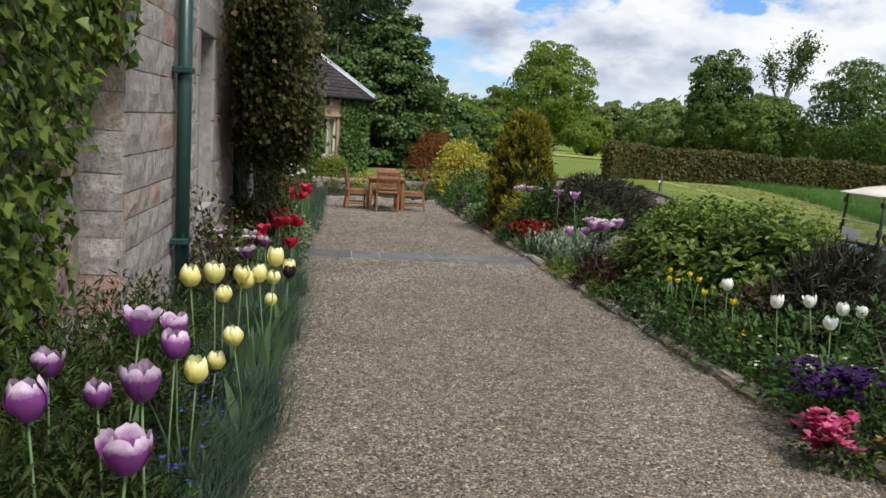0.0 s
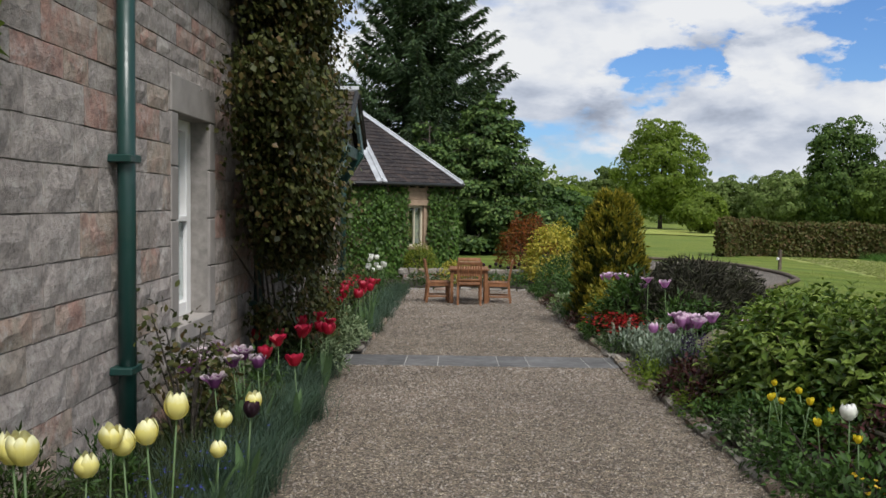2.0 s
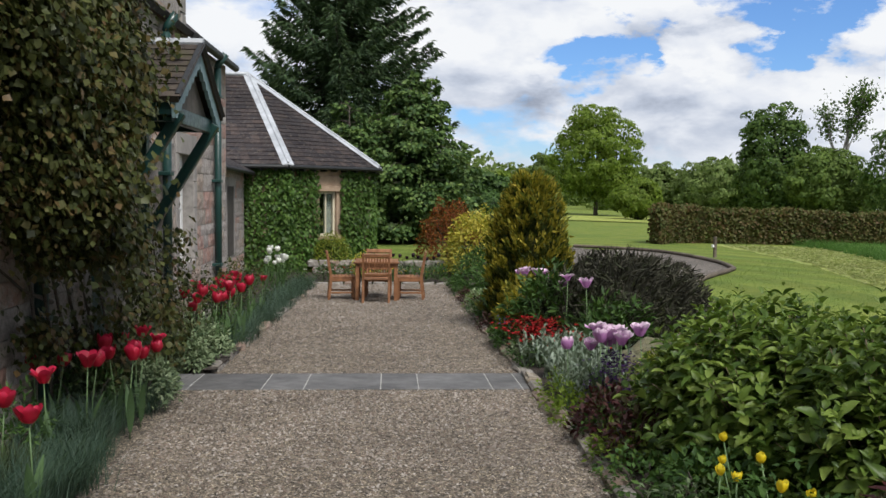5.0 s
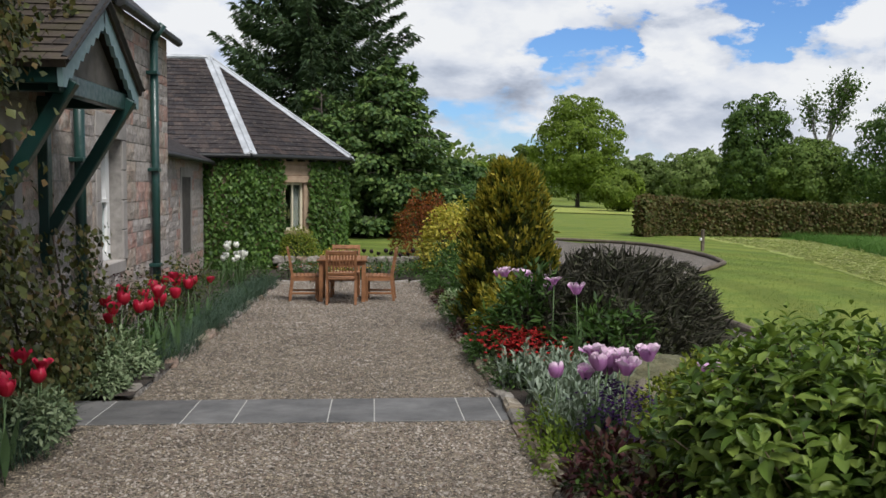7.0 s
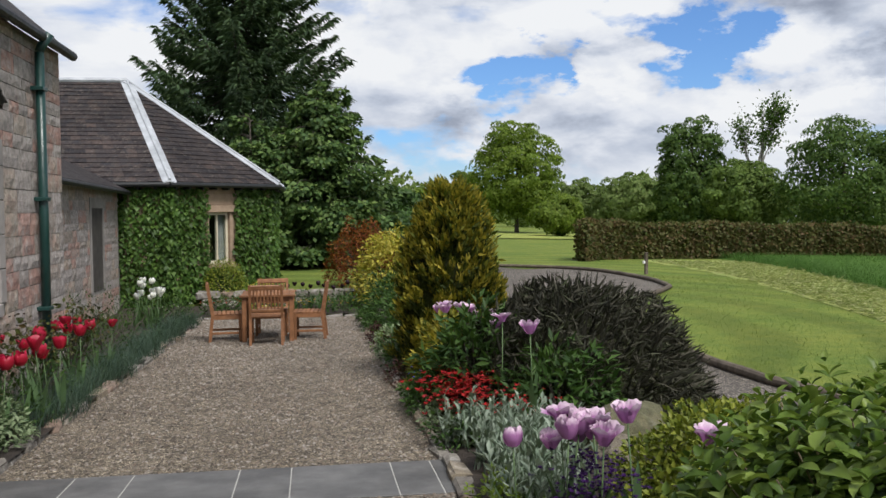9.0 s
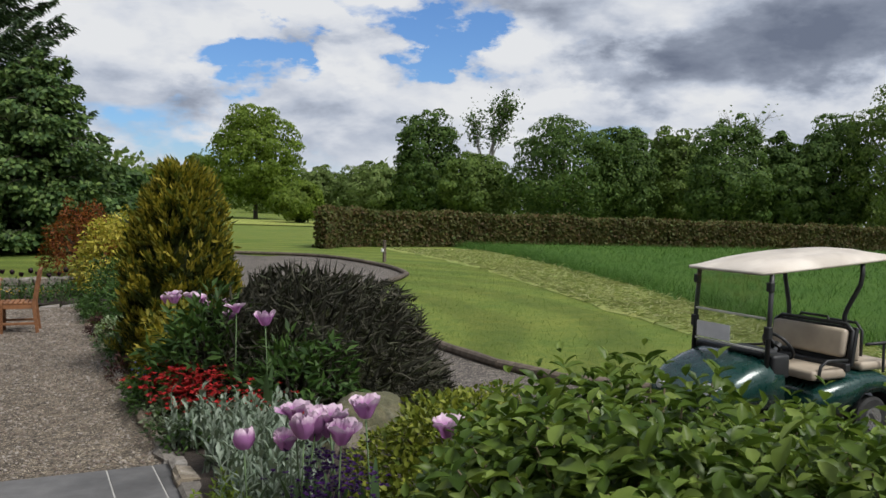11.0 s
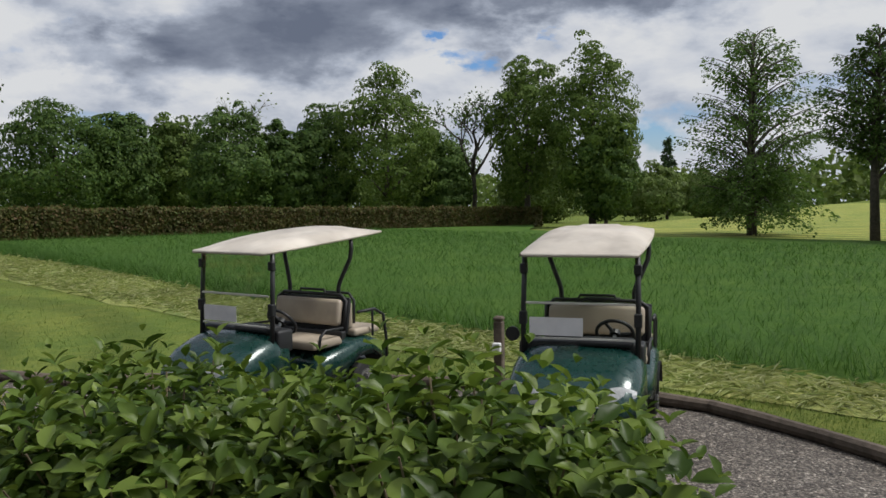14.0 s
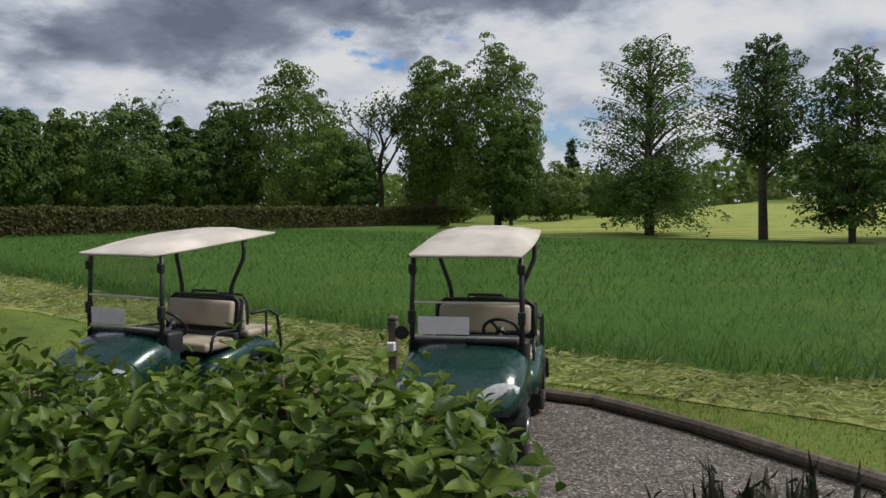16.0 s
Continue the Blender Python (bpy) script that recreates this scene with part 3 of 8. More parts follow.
    def grid(self, fn, nu, nv, close=False):
        vs = [fn(i / nu, j / nv) for i in range(nu + 1) for j in range(nv + 1)]
        w = nv + 1
        return self.add(vs, [(i * w + j, (i + 1) * w + j, (i + 1) * w + j + 1, i * w + j + 1) for i in range(nu) for j in range(nv)])

    def mesh(self, name, smooth=False, fix=False):
        me = bpy.data.meshes.new(name)
        me.from_pydata(self.v, [], self.f)
        if fix:
            bm = bmesh.new()
            bm.from_mesh(me)
            bmesh.ops.recalc_face_normals(bm, faces=bm.faces)
            bm.to_mesh(me)
            bm.free()
        if smooth:
            me.polygons.foreach_set("use_smooth", [True] * len(me.polygons))
        me.update()
        return me


def part(name, build, material, parent=None, label="", smooth=False, fix=False, kind=""):
    """One mesh object, under a thing or a part."""
    me = build.mesh(name, smooth, fix) if isinstance(build, Build) else build
    if not me.materials:
        me.materials.append(material)
    ob = new(name, me)
    if parent is not None:
        ob.parent = parent
    if not kind and name in ("stem_base", "leaves", "needles", "twig_mantle", "branch_frame", "crown"):
        kind = "stuff"
    return tagged(ob, label, "", "", kind)


def thing(name, label, category, place=None, group="", kind="", mesh=None, material=None):
    ob = new(name, mesh)
    if mesh is not None and material is not None and not mesh.materials:
        mesh.materials.append(material)
    if mesh is None:
        ob.empty_display_size = 0.1
    if place is not None:
        ob.matrix_world = place
    return tagged(ob, label, category, group, kind)


def tri_mesh(name, verts, tris, smooth=False):
    """A mesh from arrays of vertices and triangles."""
    me = bpy.data.meshes.new(name)
    verts, tris = np.asarray(verts, np.float32), np.asarray(tris, np.int32)
    me.vertices.add(len(verts))
    me.vertices.foreach_set("co", verts.ravel())
    me.loops.add(tris.size)
    me.loops.foreach_set("vertex_index", tris.ravel())
    me.polygons.add(len(tris))
    me.polygons.foreach_set("loop_start", np.arange(0, tris.size, 3, dtype=np.int32))
    if smooth:
        me.polygons.foreach_set("use_smooth", np.ones(len(tris), dtype=bool))
    me.update(calc_edges=True)
    return me


def unit(a):
    return a / np.maximum(np.linalg.norm(a, axis=1, keepdims=True), 1e-9)


LEAF = {
    "diamond": (np.array([(0, 0, 0), (0.5, 0.42, 0.10), (0, 1, 0), (-0.5, 0.42, 0.10)]), np.array([(0, 1, 2), (0, 2, 3)])),
    "oval": (np.array([(0, 0, 0), (0.36, 0.22, 0.07), (0.5, 0.55, 0.09), (0, 1.0, -0.10), (-0.5, 0.55, 0.09), (-0.36, 0.22, 0.07), (0, 0.5, 0.0)]),
             np.array([(0, 1, 6), (1, 2, 6), (2, 3, 6), (3, 4, 6), (4, 5, 6), (5, 0, 6)])),
    "broad": (np.array([(0, 0, 0), (0.32, 0.2, 0.09), (0.5, 0.48, 0.12), (0.30, 0.78, 0.03), (0, 1.0, -0.16), (-0.30, 0.78, 0.03), (-0.5, 0.48, 0.12), (-0.32, 0.2, 0.09), (0, 0.40, 0.0)]),
              np.array([(0, 1, 8), (1, 2, 8), (2, 3, 8), (3, 4, 8), (4, 5, 8), (5, 6, 8), (6, 7, 8), (7, 0, 8)])),
    "ivy": (np.array([(0, 0, 0), (0.52, 0.12, 0.05), (0.26, 0.45, 0.02), (0, 1.0, -0.05), (-0.26, 0.45, 0.02), (-0.52, 0.12, 0.05)]),
            np.array([(0, 1, 2), (0, 2, 3), (0, 3, 4), (0, 4, 5)])),
}


def leaf_mesh(name, pos, normal, along, length, width, shape="diamond"):
    """Many leaves: pos is each leaf's foot, along its way, normal its face."""
    t, tri = LEAF[shape]
    along = unit(along)
    side = unit(np.cross(along, normal))
    nrm = np.cross(side, along)
    n, k = len(pos), len(t)
    length, width = np.broadcast_to(length, n)[:, None, None], np.broadcast_to(width, n)[:, None, None]
    v = pos[:, None] + side[:, None] * t[None, :, :1] * width + along[:, None] * t[None, :, 1:2] * length + nrm[:, None] * t[None, :, 2:] * length
    f = tri[None] + (np.arange(n) * k)[:, None, None]
    return tri_mesh(name, v.reshape(-1, 3), f.reshape(-1, 3))


def blade_mesh(name, pos, height, width, lean, r=rng):
    """Grass blades that bend over; lean: how far the tip goes sideways."""
    n = len(pos)
    a = r.uniform(0, 2 * np.pi, n)
    d = np.stack([np.cos(a), np.sin(a), np.zeros(n)], 1)
    s = np.stack([-np.sin(a), np.cos(a), np.zeros(n)], 1)
    height, width, lean = (np.broadcast_to(q, n)[:, None] for q in (height, width, lean))
    z = np.array((0, 0, 1.0))
    p1 = pos + z * height * 0.6 + d * lean * 0.35
    p2 = pos + z * height + d * lean
    v = np.stack([pos - s * width, pos + s * width, p1 - s * width * 0.7, p1 + s * width * 0.7, p2], 1)
    f = np.array([(0, 1, 3), (0, 3, 2), (2, 3, 4)])[None] + (np.arange(n) * 5)[:, None, None]
    return tri_mesh(name, v.reshape(-1, 3), f.reshape(-1, 3))


def dome_points(c, radii, n, r=rng, fill=0.35, rough=0.18, seed=0.0, low=-0.2):
    """Points near the uneven surface of a bush, and the way outward at each."""
    d = unit(r.normal(size=(n * 2, 3)))
    d = d[d[:, 2] > low][:n]
    k = 1 + rough * np.array([noise.noise(Vector(q * 2.2) + Vector((seed, seed * 2, 0))) for q in d]) * 2
    s = (1 - fill * r.random(len(d)) ** 1.6) * k
    return np.array(c) + d * np.array(radii) * s[:, None], unit(d / np.array(radii))


def bush(name, label, category, c, radii, n, size, material, shape="oval", wide=0.55, group="", fill=0.35, rough=0.18, droop=0.25, low=-0.15, stems=8, stem_mat=None, r=rng):
    """A shrub: stems from the ground and a crown of single leaves."""
    ob = thing(name, label, category, pose(c[0], c[1], c[2]), group)
    p, d = dome_points((0, 0, radii[2] * 0.25), radii, n, r, fill, rough, c[0] * 3.1 + c[1], low)
    keep = p[:, 2] > 0.01
    p, d = p[keep], d[keep]
    along = unit(d + r.normal(size=p.shape) * 0.7 - np.array((0, 0, droop)))
    nrm = unit(d * 0.6 + np.array((0, 0, 0.8)) + r.normal(size=p.shape) * 0.35)
    ln = size * r.uniform(0.65, 1.25, len(p))
    part("leaves", leaf_mesh("leaves", p, nrm, along, ln, ln * wide, shape), material, ob)
    b = Build()
    for i in range(stems):
        a = r.uniform(0, 2 * math.pi)
        q = Vector((math.cos(a) * radii[0] * 0.6, math.sin(a) * radii[1] * 0.6, radii[2] * r.uniform(0.6, 1.0)))
        b.tube([(q.x * 0.12, q.y * 0.12, -0.05), (q.x * 0.5, q.y * 0.5, q.z * 0.55), q], [0.016, 0.011, 0.004], 5)
    part("stem_base", b, stem_mat or bark, ob)
    return ob


# ---------------------------------------------------------------- the ground
def smooth(a, b, x):
    t = np.clip((x - a) / (b - a), 0, 1)
    return t * t * (3 - 2 * t)


def path_z(y):
    return -0.029 * (np.clip(y, -6.0, 25.0) - 12.3)


def ground_z(x, y):
    """Height of the land: the terrace, the bank down to the drive, the falling fields."""
    x, y = np.asarray(x, float), np.asarray(y, float)
    terrace = path_z(y) + 0.30 * smooth(25.5, 27.5, y)
    far, open_side = np.maximum(0, x - 14.0), 1 - smooth(30, 44, y)
    out = -0.6 - 0.025 * (np.minimum(far, 36.0) * open_side + far * (1 - open_side))
    return terrace + (out - terrace) * smooth(3.5, 5.5, x)


def axis_steps(lo, hi, fine_lo, fine_hi, fine):
    mid = list(np.arange(fine_lo, fine_hi + 1e-6, fine))
    a, step = [], fine
    p = fine_lo
    while p > lo:
        step *= 1.25
        p -= step
        a.append(max(p, lo))
    b, step, p = [], fine, fine_hi
    while p < hi:
        step *= 1.25
        p += step
        b.append(min(p, hi))
    return np.array(a[::-1] + mid + b)


def sheet(name, xs, ys, lift, material, kind="structure", zfn=ground_z):
    gx, gy = np.meshgrid(xs, ys, indexing="ij")
    v = np.stack([gx, gy, zfn(gx, gy) + lift], -1).reshape(-1, 3)
    w = len(ys)
    i, j = np.meshgrid(np.arange(len(xs) - 1), np.arange(w - 1), indexing="ij")
    a = (i * w + j).ravel()
    tris = np.concatenate([np.stack([a, a + w, a + w + 1], 1), np.stack([a, a + w + 1, a + 1], 1)])
    return tagged(part(name, tri_mesh(name, v, tris, True), material), kind=kind)


sheet("ground", axis_steps(-1500, 380, -6, 30, 0.5), axis_steps(-1500, 2500, -6, 50, 0.5), -0.03, lawn)
tagged(bpy.data.objects["ground"], "mown green lawn and rolling parkland", "ground")

PATH_L, PATH_R, PATH_END = -0.36, 2.70, 24.3
tagged(sheet("path", np.linspace(-0.6, 2.74, 9), np.linspace(-8, PATH_END, 60), 0.0, gravel), "grey-brown gravel garden path", "path")

# the drive, with the lawn's edge on its far side
DRIVE_OUT = [(6.5, 60), (9.6, 43.3), (11.6, 41.6), (12.75, 39.3), (13.0, 34.8), (12.5, 31.8), (12.2, 31.2), (10.3, 28.4), (9.2, 26.0), (8.1, 22.2), (7.82, 20.2), (7.88, 18.2), (8.06, 16.5), (8.75, 15.5), (9.9, 13.5), (10.8, 11.4), (11.1, 9.8), (10.7, 8.5), (9.99, 7.28), (8.6, 4.8), (7.4, 1.5), (6.8, -8)]


def along(points, n):
    """n points evenly along a smooth line through the given ones."""
    p = np.array(points, float)
    q = [p[0]]
    for i in range(len(p) - 1):
        a, b, c, d = p[max(i - 1, 0)], p[i], p[i + 1], p[min(i + 2, len(p) - 1)]
        for t in np.linspace(0, 1, 9)[1:]:
            q.append(0.5 * (2 * b + (c - a) * t + (2 * a - 5 * b + 4 * c - d) * t * t + (3 * b - a - 3 * c + d) * t ** 3))
    q = np.array(q)
    s = np.r_[0, np.cumsum(np.linalg.norm(np.diff(q, axis=0), axis=1))]
    u = np.linspace(0, s[-1], n)
    return np.stack([np.interp(u, s, q[:, k]) for k in range(p.shape[1])], 1)


rim = along(DRIVE_OUT, 160)
inner = np.stack([np.interp(rim[:, 1], [-8, 1, 6, 20, 30, 60], [4.7, 5.3, 5.55, 5.6, 5.6, 4.5]), rim[:, 1]], 1)
b = Build()
for k in range(len(rim)):
    for s in np.linspace(0, 1, 7):
        q = inner[k] * (1 - s) + rim[k] * s
        b.v.append((q[0], q[1], float(ground_z(q[0], q[1])) - 0.018))
b.f = [(k * 7 + s, k * 7 + s + 1, (k + 1) * 7 + s + 1, (k + 1) * 7 + s) for k in range(len(rim) - 1) for s in range(6)]
tagged(part("drive", b, drive_gravel, smooth=True, fix=True), "pale gravel drive winding past the lawn", "drive", kind="structure")

# timber edging: round logs end to end
edging = thing("timber_edging", "weathered round timber logs edging the gravel drive", "edging", kind="structure")
line = along(DRIVE_OUT[1:], 44)
for k in range(len(line) - 1):
    p, q = line[k], line[k + 1]
    zp, zq = float(ground_z(*p)) + 0.045, float(ground_z(*q)) + 0.045
    d = (q - p) / np.linalg.norm(q - p)
    lb = Build().tube([(*(p + d * 0.006), zp), (*(p * 0.5 + q * 0.5), (zp + zq) / 2 + 0.004), (*(q - d * 0.006), zq)], [0.07, 0.073, 0.066], 10)
    part("log", lb, log_wood, edging, smooth=False)

# mown hay strip and the tall field grass beyond it
FIELD_EDGE = [(13.2, -30), (13.4, 0), (13.3, 6.4), (12.9, 8), (13.6, 11.5), (14.1, 14.7), (14.9, 19), (16.2, 23.3), (18.2, 29), (19.6, 34), (21.3, 40), (22.6, 48)]
HAY_EDGE = [(11.8, -30), (11.6, 0), (11.3, 6), (11.6, 8), (11.9, 11), (12.2, 15), (12.8, 19.3), (13.7, 23.5), (15.2, 29.5), (16.4, 34.3), (17.2, 40), (17.7, 48)]


def field_x(y):
    e = np.array(FIELD_EDGE)
    return np.interp(y, e[:, 1], e[:, 0])


FIELD_FAR = [(52.0, -60), (50.5, 6), (51.8, 13), (52.0, 20), (50.6, 25.6), (56.7, 36.2), (72, 44), (84, 52)]


def field_far(y):
    e = np.array(FIELD_FAR)
    return np.interp(y, e[:, 1], e[:, 0])


def hay_x(y):
    e = np.array(HAY_EDGE)
    return np.interp(y, e[:, 1], e[:, 0])


hs = Build()
ys = np.linspace(-30, 48, 120)
for y in ys:
    for s in np.linspace(0, 1, 6):
        wob = 0.35 * noise.noise((0, y * 0.6, 3)) * (1 - s)
        x = hay_x(y) * (1 - s) + (field_x(y) + 0.3) * s + wob
        hs.v.append((x, y, float(ground_z(x, y)) - 0.02))
hs.f = [(k * 6 + s, k * 6 + s + 1, (k + 1) * 6 + s + 1, (k + 1) * 6 + s) for k in range(len(ys) - 1) for s in range(5)]
tagged(part("hay_strip", hs, mown, smooth=True, fix=True), "pale strip of dry mown grass clippings", "mown grass", kind="structure")
fs = Build()
ys = np.concatenate([np.linspace(-60, -2, 20), np.linspace(0, 52, 80)])
sx = np.array([0, .02, .05, .1, .18, .3, .5, .75, 1.0])
for y in ys:
    for s in sx:
        x = field_x(y) * (1 - s) + field_far(y) * s
        fs.v.append((x, y, float(ground_z(x, y)) - 0.022 + 0.2 * min(1, s * 25)))
w = len(sx)
fs.f = [(k * w + s, k * w + s + 1, (k + 1) * w + s + 1, (k + 1) * w + s) for k in range(len(ys) - 1) for s in range(w - 1)]
tagged(part("field", fs, field_soil, smooth=True, fix=True), "field of tall green meadow grass", "field", kind="structure")

# ---------------------------------------------------------------- the house
WX = -1.17                         # the front of the long wall
Y0, Y1, EAVE = 5.1, 17.5, 3.72


def wall_box(name, x0, x1, y0, y1, z0, z1, material, label):
    return tagged(part(name, Build().box(x0, x1, y0, y1, z0, z1), material), label, "wall", kind="structure")


OPENINGS = [(7.70, 8.50, 0.98, 2.48), (14.45, 15.25, 0.92, 2.26), (11.25, 12.20, -0.2, 2.18), (11.4, 12.2, 3.9, 5.0)]
hb = Build()
ycuts = sorted({Y0, Y1, *[o[0] for o in OPENINGS], *[o[1] for o in OPENINGS]})
GABLET = (10.2, 14.8, 5.9)
for ya, yb in zip(ycuts[:-1], ycuts[1:]):
    mid = (ya + yb) / 2
    zc = [(-0.5, EAVE)]
    for o in OPENINGS[:3]:
        if o[0] <= mid <= o[1]:
            zc = [(-0.5, o[2] - 0.06), (o[3] + 0.02, EAVE)]
    for za, zb in zc:
        if zb > za:
            hb.box(WX - 0.5, WX - 0.008, ya, yb, za, zb)
hb.box(WX - 8.0, WX - 0.5, Y0, Y0 + 0.45, -0.5, EAVE).box(WX - 8.0, WX - 0.5, Y1 - 0.45, Y1, -0.5, EAVE)
house_wall = tagged(part("wall_east", hb, mortar), "rough pinkish-grey sandstone block house wall", "wall", kind="structure")
wall_box("wall_recess", WX - 0.72, WX - 0.265, -9.0, Y0, -0.5, EAVE, mortar, "set-back sandstone wall under ivy")
recess_wall = bpy.data.objects["wall_recess"]

stone_meshes = {}


def stone_piece(w, h, r):
    """One squared rubble block, face towards +x, with its own uneven front."""
    key = (round(w / 0.06), round(h / 0.03), r)
    if key not in stone_meshes:
        w, h = key[0] * 0.06 - 0.006, key[1] * 0.03 - 0.005
        q = random.Random(hash(key) % 9999)
        bb = Build()
        n, m = 3, 2
        front = [[(0.014 + q.uniform(-0.0045, 0.0045), -w / 2 + w * i / n + (0 if i in (0, n) else q.uniform(-.02, .02)), -h / 2 + h * j / m) for j in range(m + 1)] for i in range(n + 1)]
        for i in (0, n):
            for j in range(m + 1):
                front[i][j] = (0.003, front[i][j][1], front[i][j][2])
        for i in range(n + 1):
            for j in (0, m):
                front[i][j] = (0.004, front[i][j][1], front[i][j][2] + q.uniform(-0.005, 0.003) * (1 if j else -1))
        vs = [p for row in front for p in row]
        bb.add(vs, [(i * (m + 1) + j, (i + 1) * (m + 1) + j, (i + 1) * (m + 1) + j + 1, i * (m + 1) + j + 1) for i in range(n) for j in range(m)])
        o = len(bb.v)
        bb.add([(-0.03, -w / 2, -h / 2), (-0.03, w / 2, -h / 2), (-0.03, w / 2, h / 2), (-0.03, -w / 2, h / 2)], [])
        c0, c1, c2, c3 = 0, n * (m + 1), n * (m + 1) + m, m
        bb.f += [(c0, o, o + 1, c1), (c1, o + 1, o + 2, c2), (c2, o + 2, o + 3, c3), (c3, o + 3, o, c0)]
        stone_meshes[key] = bb.mesh("stone", fix=True)
        stone_meshes[key].materials.append(wall_stone)
    return stone_meshes[key]


def course_stones(parent, x, y0, y1, z0, z1, holes, seed, turn=0.0, limit_y=99.0, rest=None):
    """Courses of stones on a wall; those past limit_y are joined into rest."""
    q = random.Random(seed)
    z = z0
    while z < z1 - 0.05:
        h = min(q.choice((0.12, 0.15, 0.18, 0.21, 0.21, 0.24)), z1 - z)
        y = y0
        while y < y1 - 0.03:
            w = min(q.choice((0.24, 0.30, 0.36, 0.42, 0.54, 0.66)), y1 - y)
            for ho in holes:
                if ho[2] - 0.02 < z + h / 2 < ho[3] + 0.02 and y < ho[0] < y + w:
                    w = ho[0] - y
            inside = any(ho[0] - 0.01 <= y + w / 2 <= ho[1] + 0.01 and ho[2] < z + h * 0.5 < ho[3] for ho in holes)
            if inside:
                y = next(ho[1] for ho in holes if ho[0] - 0.01 <= y + w / 2 <= ho[1] + 0.01 and ho[2] < z + h * 0.5 < ho[3])
                continue
            if w > 0.07:
                me = stone_piece(w, h, q.randrange(3))
                m = Matrix.Translation((x, y + w / 2, z + h / 2)) if not turn else Matrix.Translation((y + w / 2, x, z + h / 2)) @ Matrix.Rotation(radians(turn), 4, "Z")
                if y < limit_y:
                    ob = new("stone", me)
                    ob.parent, ob.matrix_world = parent, m
                elif rest is not None:
                    o = len(rest.v)
                    rest.v += [tuple(m @ vv.co) for vv in me.vertices]
                    rest.f += [tuple(i + o for i in pp.vertices) for pp in me.polygons]
            y += w
        z += h


MARGIN = 0.16
HOLES = [(o[0] - MARGIN, o[1] + MARGIN, o[2] - MARGIN, o[3] + MARGIN) for o in OPENINGS[:3]]

# roof of the long house
rb = Build()
slope = 0.85
rb.add([(WX + 0.12, Y0 - 0.2, EAVE + 0.04), (WX + 0.12, Y1 + 0.14, EAVE + 0.04), (WX - 4.0, Y1 + 0.16, EAVE + 4.2 * slope), (WX - 4.0, Y0 - 0.2, EAVE + 4.2 * slope),
        (WX - 8.2, Y0 - 0.2, EAVE), (WX - 8.2, Y1 + 0.16, EAVE),
        (WX + 0.08, Y0 - 0.2, EAVE - 0.03), (WX + 0.08, Y1 + 0.14, EAVE - 0.03), (WX - 4.0, Y1 + 0.16, EAVE + 4.1 * slope), (WX - 4.0, Y0 - 0.2, EAVE + 4.1 * slope)],
       [(0, 1, 2, 3), (3, 2, 5, 4), (0, 6, 7, 1), (6, 9, 8, 7), (1, 7, 8, 2), (0, 3, 9, 6)])
tagged(part("roof", rb, roof_slate, fix=True), "dark slate house roof", "roof", kind="structure")
wall_box("wall_gable", WX - 7.9, WX - 0.55, Y1 - 0.44, Y1 - 0.02, EAVE, EAVE + 0.6, wall_stone, "stone gable head")

# gablet over the porch, with its white window
gb = Build()
gy0, gy1, gz = GABLET
gm = (gy0 + gy1) / 2
gb.box(WX - 0.4, WX - 0.0, gy0, gy1, EAVE - 0.0, EAVE + 0.18)
gb.box(WX - 0.4, WX - 0.0, gy0, 11.4, EAVE + 0.18, 5.0).box(WX - 0.4, WX, 12.2, gy1, EAVE + 0.18, 5.0)
gb.prism([(gy0, 5.0), (gy1, 5.0), (gy1 - 0.25, 5.3), (gm, 6.3), (gy0 + 0.25, 5.3)], WX - 0.4, WX, "x")
gablet = thing("dormer", "stone wall dormer with a white sash window over the porch", "dormer", kind="structure")
part("wall", gb, wall_stone, gablet, fix=True)
db = Build()
db.add([(WX + 0.14, gy0 - 0.12, 4.95), (WX + 0.14, gm, 6.5), (WX - 3.2, gm, 6.5), (WX - 3.2, gy0 - 0.12, 4.95), (WX + 0.14, gy1 + 0.12, 4.95), (WX - 3.2, gy1 + 0.12, 4.95),
        (WX + 0.14, gy0 - 0.12, 4.87), (WX + 0.14, gm, 6.40), (WX + 0.14, gy1 + 0.12, 4.87)],
       [(0, 3, 2, 1), (1, 2, 5, 4), (0, 1, 7, 6), (1, 4, 8, 7)])
part("roof", db, roof_slate, gablet)
for i in range(5):
    part("skew_stone", Build().box(WX - 0.05, WX + 0.02, gy1 - 0.20 - 0.05 * (i % 2), gy1 + 0.012, EAVE - 0.02 + 0.27 * i, EAVE + 0.245 + 0.27 * i, c=0.008), dressed, gablet, "pale dressed corner stone")
part("cheek", Build().box(WX - 3.0, WX - 0.42, gy0 + 0.02, gy0 + 0.1, EAVE, 5.0).box(WX - 3.0, WX - 0.42, gy1 - 0.1, gy1 - 0.02, EAVE, 5.0), roof_slate, gablet)


